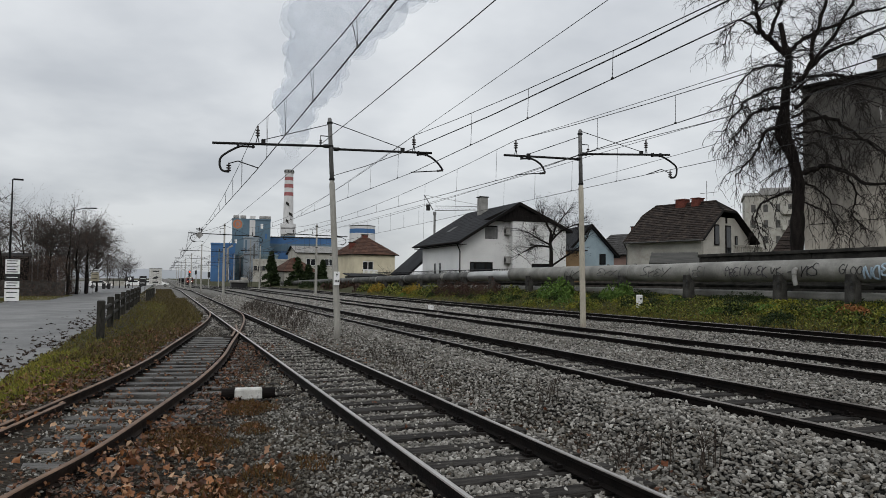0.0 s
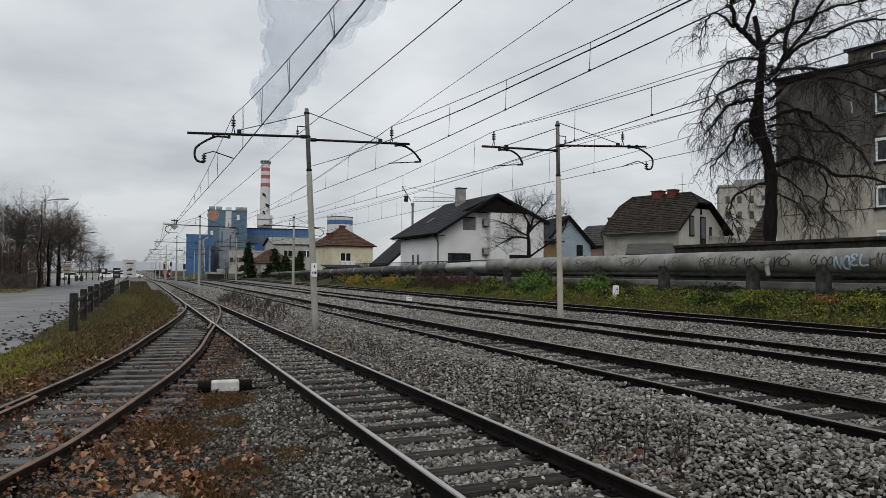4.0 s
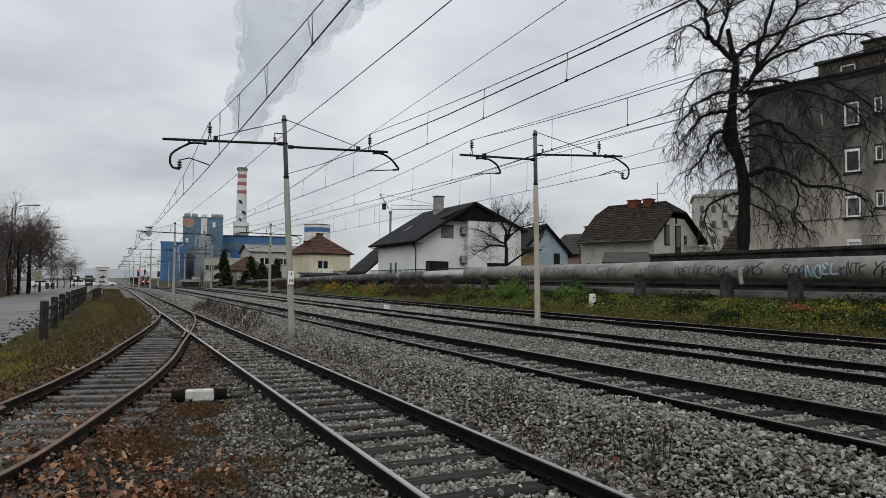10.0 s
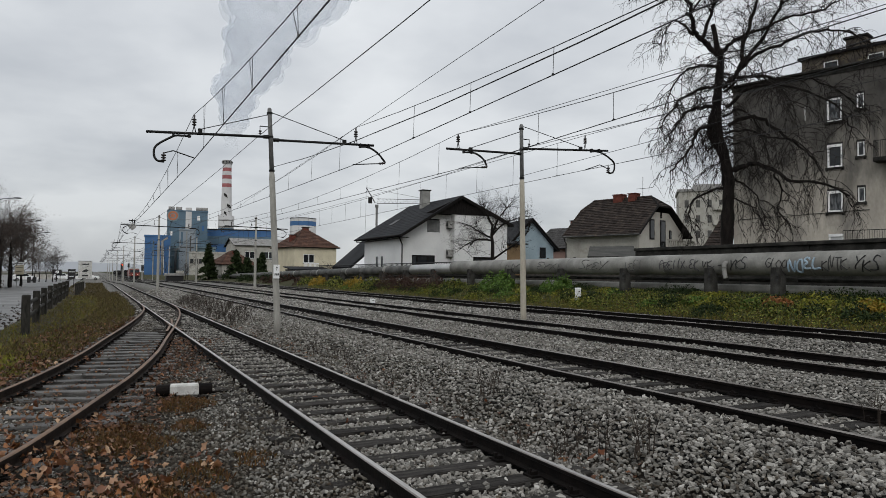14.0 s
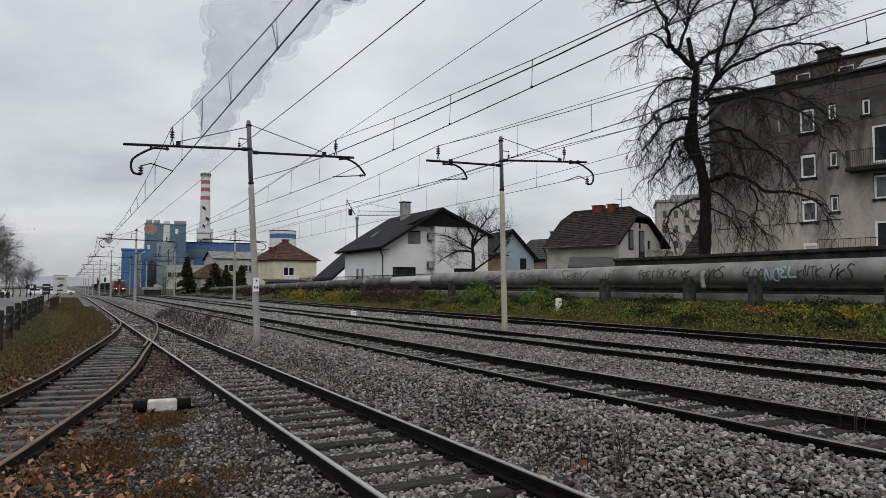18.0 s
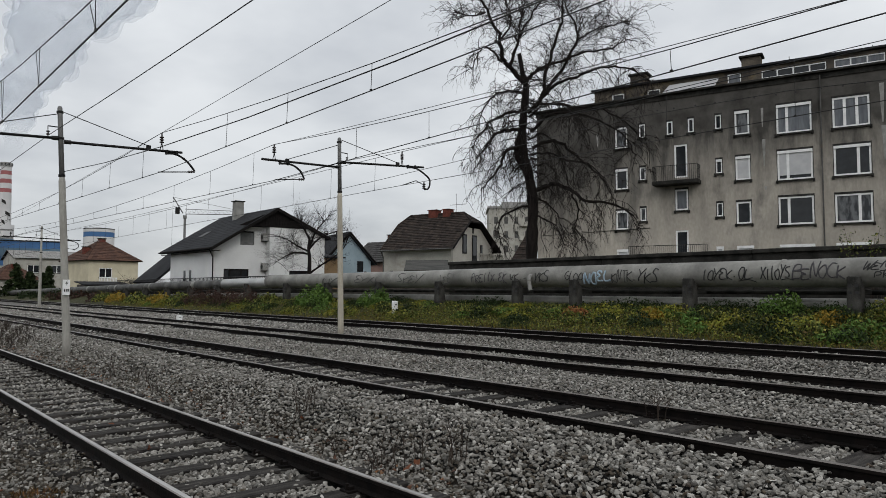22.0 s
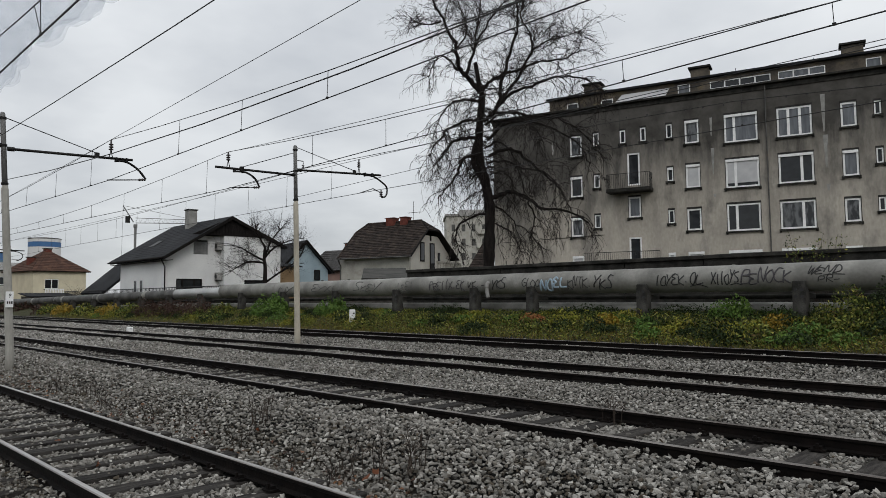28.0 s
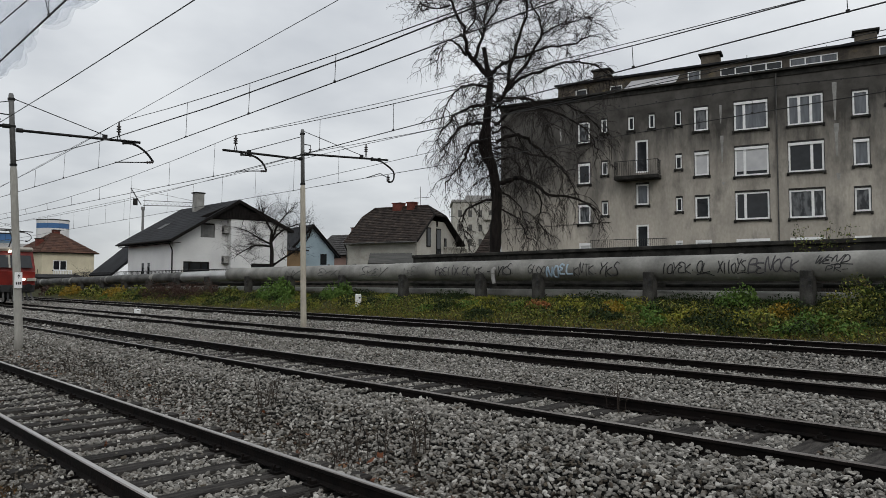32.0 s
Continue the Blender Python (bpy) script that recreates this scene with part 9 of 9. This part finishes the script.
# ---- things on the line ----
def points_weight():
    t = thing("points_lever_weight", (1.30, 11.48, -0.47), -6, "white point lever weight with black ends between two tracks", "point lever")
    part("weight", box(-0.21, 0.21, -0.11, 0.11, 0.03, 0.2, 0.02), M['white_worn'], t, "chipped white paint")
    for s in (-1, 1):
        part("end", tube([(s * 0.211, 0, 0.115), (s * 0.41, 0, 0.112)], (0.088, 0.088), 14), M['rail_side'], t, "black end")
    part("bearing", box(-0.35, -0.15, -0.16, 0.16, -0.03, 0.03), M['rail_side'], t)
    part("bearing", box(0.15, 0.35, -0.16, 0.16, -0.03, 0.03), M['rail_side'], t)
    part("rod", tube([(0.34, 0, 0.06), (1.0, 0.1, 0.02)], 0.02, 6), M['rail_side'], t)


points_weight()


def marker_stone(at, h, w, label):
    t = thing("marker_stone", at, label=label, category="marker stone", group="marker stones")
    bm = box(-w / 2, w / 2, -w * 0.35, w * 0.35, -0.15, h, 0.03)
    part("stone", bm, M['white'], t)
    part("number_bar", box(-w * 0.15, w * 0.2, -w * 0.35 - 0.008, -w * 0.35 - 0.002, h * 0.68, h * 0.78), M['black'], t)


marker_stone((18.35, 23.7, 0.36), 0.6, 0.24, "white painted kilometre stone on the grass bank")
marker_stone((13.1, 34.2, -0.14), 0.3, 0.27, "low white marker stone between two tracks")


def signal(at, label, lit):
    t = thing("railway_signal", at, label=label, category="signal", group="signals")
    part("mast", tube([(0, 0, -0.2), (0, 0, 4.2)], 0.07, 8), M['concrete'], t)
    part("head", box(-0.28, 0.28, -0.1, 0.1, 3.0, 4.3, 0.05), M['black'], t)
    for z in (3.3, 3.65, 4.0):
        part("lens", tube([(0, -0.13, z), (0, -0.1, z)], 0.1, 12), M['red_light'] if z in lit else M['black'], t)


signal((5.0, 152.5, -1.2), "railway signal showing a red light", (4.0,))
signal((9.75, 170, -1.3), "unlit railway signal with a black head beside the main line", ())
signal((9.3, 230, -0.3), "unlit railway signal beside the main line", ())
dm = thing("diamond_sign", (2.97, 68, -0.05), label="grey diamond overhead line sign hung on the cross arm", category="sign")
part("plate", prism([(-0.35, -0.1, 5.55), (0, -0.1, 5.2), (0.35, -0.1, 5.55), (0, -0.1, 5.9)], (0, 0.03, 0)), M['concrete'], dm)
part("hanger", tube([(-0.3, -0.08, 6.1), (0.3, -0.08, 6.1)], 0.05, 6), M['iron'], dm)
part("hanger_bar", tube([(0, -0.06, 5.9), (0, -0.06, 6.25)], 0.03, 6), M['iron'], dm)
fw = thing("flat_wagons", (12.0, 140, 0.0), 3, "pale flat stored wagons beside the line", "wagon")
part("deck", box(0.2, 3.7, 1, 3.6, 0.75, 1.2, 0.05), M['concrete'], fw)
part("load", box(2.4, 3.6, 1.2, 3.4, 1.203, 1.75, 0.1), M['plaster_pale'], fw)
part("chassis", box(0.4, 3.5, 1.4, 3.2, -0.6, 0.745), M['black'], fw)


def tower_crane():
    x, y = polar(21.2, 210)
    t = thing("tower_crane", (x, y, 0), -20, "distant grey tower crane behind the houses", "crane")
    part("mast", box(-0.32, 0.32, -0.32, 0.32, 0, 21.5), M['steel_grey'], t)
    part("slewing_ring", box(-0.5, 0.5, -0.5, 0.5, 21.5, 22.4), M['steel_grey'], t)
    bm = bmesh.new()
    addtube(bm, [(-0.5, 0, 23), (-3.2, 0, 27.5)], 0.16, 5)
    addtube(bm, [(0, 0, 22.8), (15.5, 0, 23.2)], 0.11, 5)
    addtube(bm, [(0, 0, 24.2), (15.5, 0, 24.2)], 0.08, 5)
    addtube(bm, [(-3.2, 0, 27.5), (15, 0, 24.4)], 0.06, 4)
    addtube(bm, [(-3.2, 0, 27.5), (-3.4, 0, 10)], 0.05, 4)
    for i in range(13):
        addtube(bm, [(i * 1.2, 0, 23), (i * 1.2 + 0.6, 0, 24.2), (i * 1.2 + 1.2, 0, 23)], 0.04, 4)
    part("jib", bm, M['steel_grey'], t)["kind"] = "stuff"
    part("counterweight", box(-2.6, -1.4, -0.6, 0.6, 22.8, 24.6, 0.05), M['iron'], t)


tower_crane()


# ---- graffiti on the pipe: strokes of paint that follow its curve ----
M['spray_faint'] = mat("washed_out_spray", (0.13, 0.127, 0.122), (0.09, 0.088, 0.085), 4, 0.8)
M['spray_grey'] = mat("faded_grey_spray", (0.085, 0.08, 0.085), (0.055, 0.052, 0.056), 4, 0.8)
M['spray_dark'] = mat("faded_dark_spray", (0.07, 0.068, 0.066), (0.045, 0.044, 0.043), 4, 0.8)
M['spray_blue'] = mat("pale_blue_spray", (0.36, 0.45, 0.52), (0.26, 0.34, 0.41), 4, 0.8)
# strokes of each sign in a unit box, as loosely sprayed capitals
SIGNS = {
    'B': ["0,0 0.05,1 0.6,0.95 0.65,0.65 0.1,0.52 0.75,0.45 0.7,0.08 0,0"], 'E': ["0.7,0.9 0.2,1 0.05,0.75 0.45,0.55 0.05,0.4 0.1,0.05 0.75,0.1"],
    'N': ["0.05,0 0.1,1 0.6,0.05 0.75,1"], 'O': ["0.4,1 0.05,0.6 0.15,0.1 0.55,0 0.75,0.5 0.6,0.95 0.35,1"], 'C': ["0.7,0.9 0.3,1 0.05,0.5 0.25,0.02 0.75,0.12"],
    'K': ["0.1,0 0.12,1", "0.75,1 0.12,0.5 0.85,0"], 'V': ["0,1 0.35,0 0.75,1"], 'Y': ["0,1 0.35,0.5", "0.8,1 0.3,0.35 0.1,0"], 'S': ["0.7,0.95 0.25,1 0.1,0.7 0.6,0.45 0.65,0.12 0,0.02"],
    'P': ["0.08,0 0.1,1 0.6,0.95 0.65,0.6 0.1,0.5"], 'R': ["0.08,0 0.1,1 0.6,0.95 0.6,0.6 0.1,0.5 0.8,0"], 'T': ["0,0.95 0.8,1", "0.4,0.98 0.38,0"], 'I': ["0.3,0 0.35,1"], 'X': ["0,0 0.8,1", "0.05,1 0.75,0"],
    'W': ["0,1 0.15,0 0.4,0.7 0.6,0 0.85,1"], 'D': ["0.1,0 0.1,1 0.65,0.8 0.7,0.25 0.1,0"], 'L': ["0.15,1 0.1,0.05 0.9,0.12"], 'G': ["0.7,0.9 0.3,1 0.05,0.5 0.3,0 0.7,0.15 0.7,0.5 0.4,0.48"], 'M': ["0,0 0.1,1 0.4,0.35 0.7,1 0.8,0"],
    '-': ["0.1,0.45 0.6,0.52"], '_': ["-1.5,-0.18 -0.4,-0.08 0.6,-0.2"], '.': ["0.3,0.2 0.36,0.24"],
}


def sprayed(word, y0, y1, z0, z1, material, r, slant, seed, label):
    """A row of sprayed signs; y falls from left to right as seen from the tracks."""
    t = thing("graffiti", (0, 0, 0), label=label, category="graffiti", group="graffiti on the pipe")
    rnd = random.Random(seed)
    n = len(word)
    for i, ch in enumerate(word):
        grow_up, drop = rnd.uniform(0.8, 1.2), rnd.uniform(-0.12, 0.1)
        for st in SIGNS[ch]:
            pts = []
            for q in st.split():
                u, v = (float(k) for k in q.split(","))
                u, v = u + rnd.uniform(-0.09, 0.09), v * grow_up + drop + rnd.uniform(-0.08, 0.08)
                z = lerp(z0, z1, v)
                pts.append((lerp(y0, y1, (i + u * 1.25 - 0.1 + slant * v) / n), z))
            sm = spline([Vector((p[0], p[1], 0)) for p in pts], 4)
            P = []
            for p in sm:
                dz = max(-PR * 0.98, min(PR * 0.98, p.y - PZ))
                P.append((PX - math.sqrt(PR * PR - dz * dz) - 0.003, p.x, p.y))
            part("stroke", tube(P, r, 5), material, t)
    return t


for word, y0, y1, z0, z1, m, r, sl, lab in (
        ("WEND_", 6.12, 5.1, 1.98, 2.18, 'black', 0.017, 0.5, "thin black slanting tag sprayed on the zinc pipe"), ("PR-", 5.85, 5.3, 1.76, 1.92, 'black', 0.015, 0.2, "small black letters sprayed on the zinc pipe"),
        ("BENOCK", 7.83, 6.52, 1.74, 2.10, 'spray_grey', 0.021, 0.15, "faded grey capitals sprayed on the zinc pipe"), ("XIIOYS_", 8.72, 7.78, 1.76, 2.08, 'black', 0.018, 0.1, "black letters sprayed on the zinc pipe"),
        ("IOYEK.OL_", 10.5, 8.8, 1.74, 2.06, 'black', 0.017, 0.15, "black looping letters sprayed on the zinc pipe"), ("YKS", 12.75, 12.0, 1.70, 2.08, 'black', 0.020, 0.3, "dark letters sprayed on the zinc pipe"),
        ("KNTK.", 13.75, 12.75, 1.72, 2.06, 'spray_dark', 0.018, 0.15, "dark letters sprayed on the zinc pipe"), ("NOEL", 14.88, 13.8, 1.70, 2.06, 'spray_blue', 0.036, 0.15, "thick pale blue letters sprayed on the zinc pipe"),
        ("GLOO", 15.72, 14.92, 1.80, 2.06, 'spray_dark', 0.017, 0.1, "dark letters sprayed on the zinc pipe"), ("YKS.", 17.2, 16.3, 1.72, 2.08, 'black', 0.019, 0.3, "black letters sprayed on the zinc pipe"),
        ("VK.-", 18.42, 17.5, 1.78, 2.06, 'spray_dark', 0.018, 0.1, "dark letters sprayed on the zinc pipe"), ("PREIIX.EK", 20.55, 18.6, 1.74, 2.12, 'spray_grey', 0.018, 0.1, "faded dark capitals sprayed on the zinc pipe"),
        ("IEEI", 22.6, 21.5, 1.74, 2.06, 'spray_faint', 0.018, 0.1, "faded dark strokes sprayed on the zinc pipe"), ("SKEY", 25.6, 23.8, 1.76, 2.08, 'spray_faint', 0.018, 0.3, "faded dark strokes sprayed on the zinc pipe"),
        ("EYXI", 29.0, 26.9, 1.76, 2.06, 'spray_faint', 0.020, 0.2, "faded dark strokes sprayed on the zinc pipe"), ("NYS", 32.0, 30.0, 1.76, 2.04, 'spray_faint', 0.020, 0.2, "faded dark strokes sprayed on the zinc pipe")):
    sprayed(word, y0, y1, z0, z1, M[m], r, sl, int(y0 * 100), lab)
el = thing("pipe_elbow", (0, 0, 0), label="short pale vent elbow on the side of the large pipe", category="pipe")
part("elbow", tube(spline([(PX - 0.37, 17.34, 1.97), (PX - 0.47, 17.34, 1.93), (PX - 0.5, 17.33, 1.8), (PX - 0.5, 17.31, 1.6), (PX - 0.48, 17.28, 1.42)], 4), 0.075, 10), M['concrete'], el, smooth=True)
part("flange", tube([(PX - 0.50, 17.33, 1.82), (PX - 0.50, 17.33, 1.78)], 0.095, 10), M['pipe'], el)


def crumpled_bag():
    """A pale plastic bag trodden flat among the stones."""
    rnd = random.Random(5)
    x0, y0 = (0.16, 6.24)
    bm = bmesh.new()
    n, w = 14, 9
    grid = []
    for j in range(w):
        for i in range(n):
            u, v = i / (n - 1) * 2 - 1, j / (w - 1) * 2 - 1
            e = max(0.0, 1 - u * u) * max(0.0, 1 - v * v)
            grid.append(bm.verts.new((x0 + u * 0.24 * (1 - 0.25 * v * v) + rnd.gauss(0, 0.008), y0 + v * 0.15 * (1 - 0.3 * u * u) + rnd.gauss(0, 0.008), float(bank_z(x0)) + 0.035 + 0.05 * e ** 0.5 + rnd.gauss(0, 0.012))))
    for j in range(w - 1):
        for i in range(n - 1):
            a = j * n + i
            bm.faces.new((grid[a], grid[a + 1], grid[a + n + 1], grid[a + n]))
    bmesh.ops.solidify(bm, geom=bm.faces[:], thickness=0.006)
    tagged(part("plastic_bag", bm, mat("dirty_pale_plastic", (0.42, 0.40, 0.36), (0.22, 0.20, 0.17), 9, 0.5, 0, 0.3), smooth=False), "crumpled dirty pale plastic bag among leaves", "bag")


crumpled_bag()


def motions():
    walk(TRAIN, [(t, pose(XD, y, ZD + fall(y))) for t, y in ((0, 343), (4, 314), (9, 277), (13, 246.5), (18, 195.5), (19.5, 180.5), (24, 134), (28, 92), (32, 50.2))])
    # the steam rises and sways slowly in the wind
    walk(PLUME, [(t, pose(0, 0, z, 0, 0, a)) for t, a, z in ((0, 0.1, 0), (4, -0.05, 1.5), (9, 0.1, 0.5), (14, 0, 2.5), (18, -0.15, 1), (24, 0, 3), (32, 0.2, 1))])


motions()
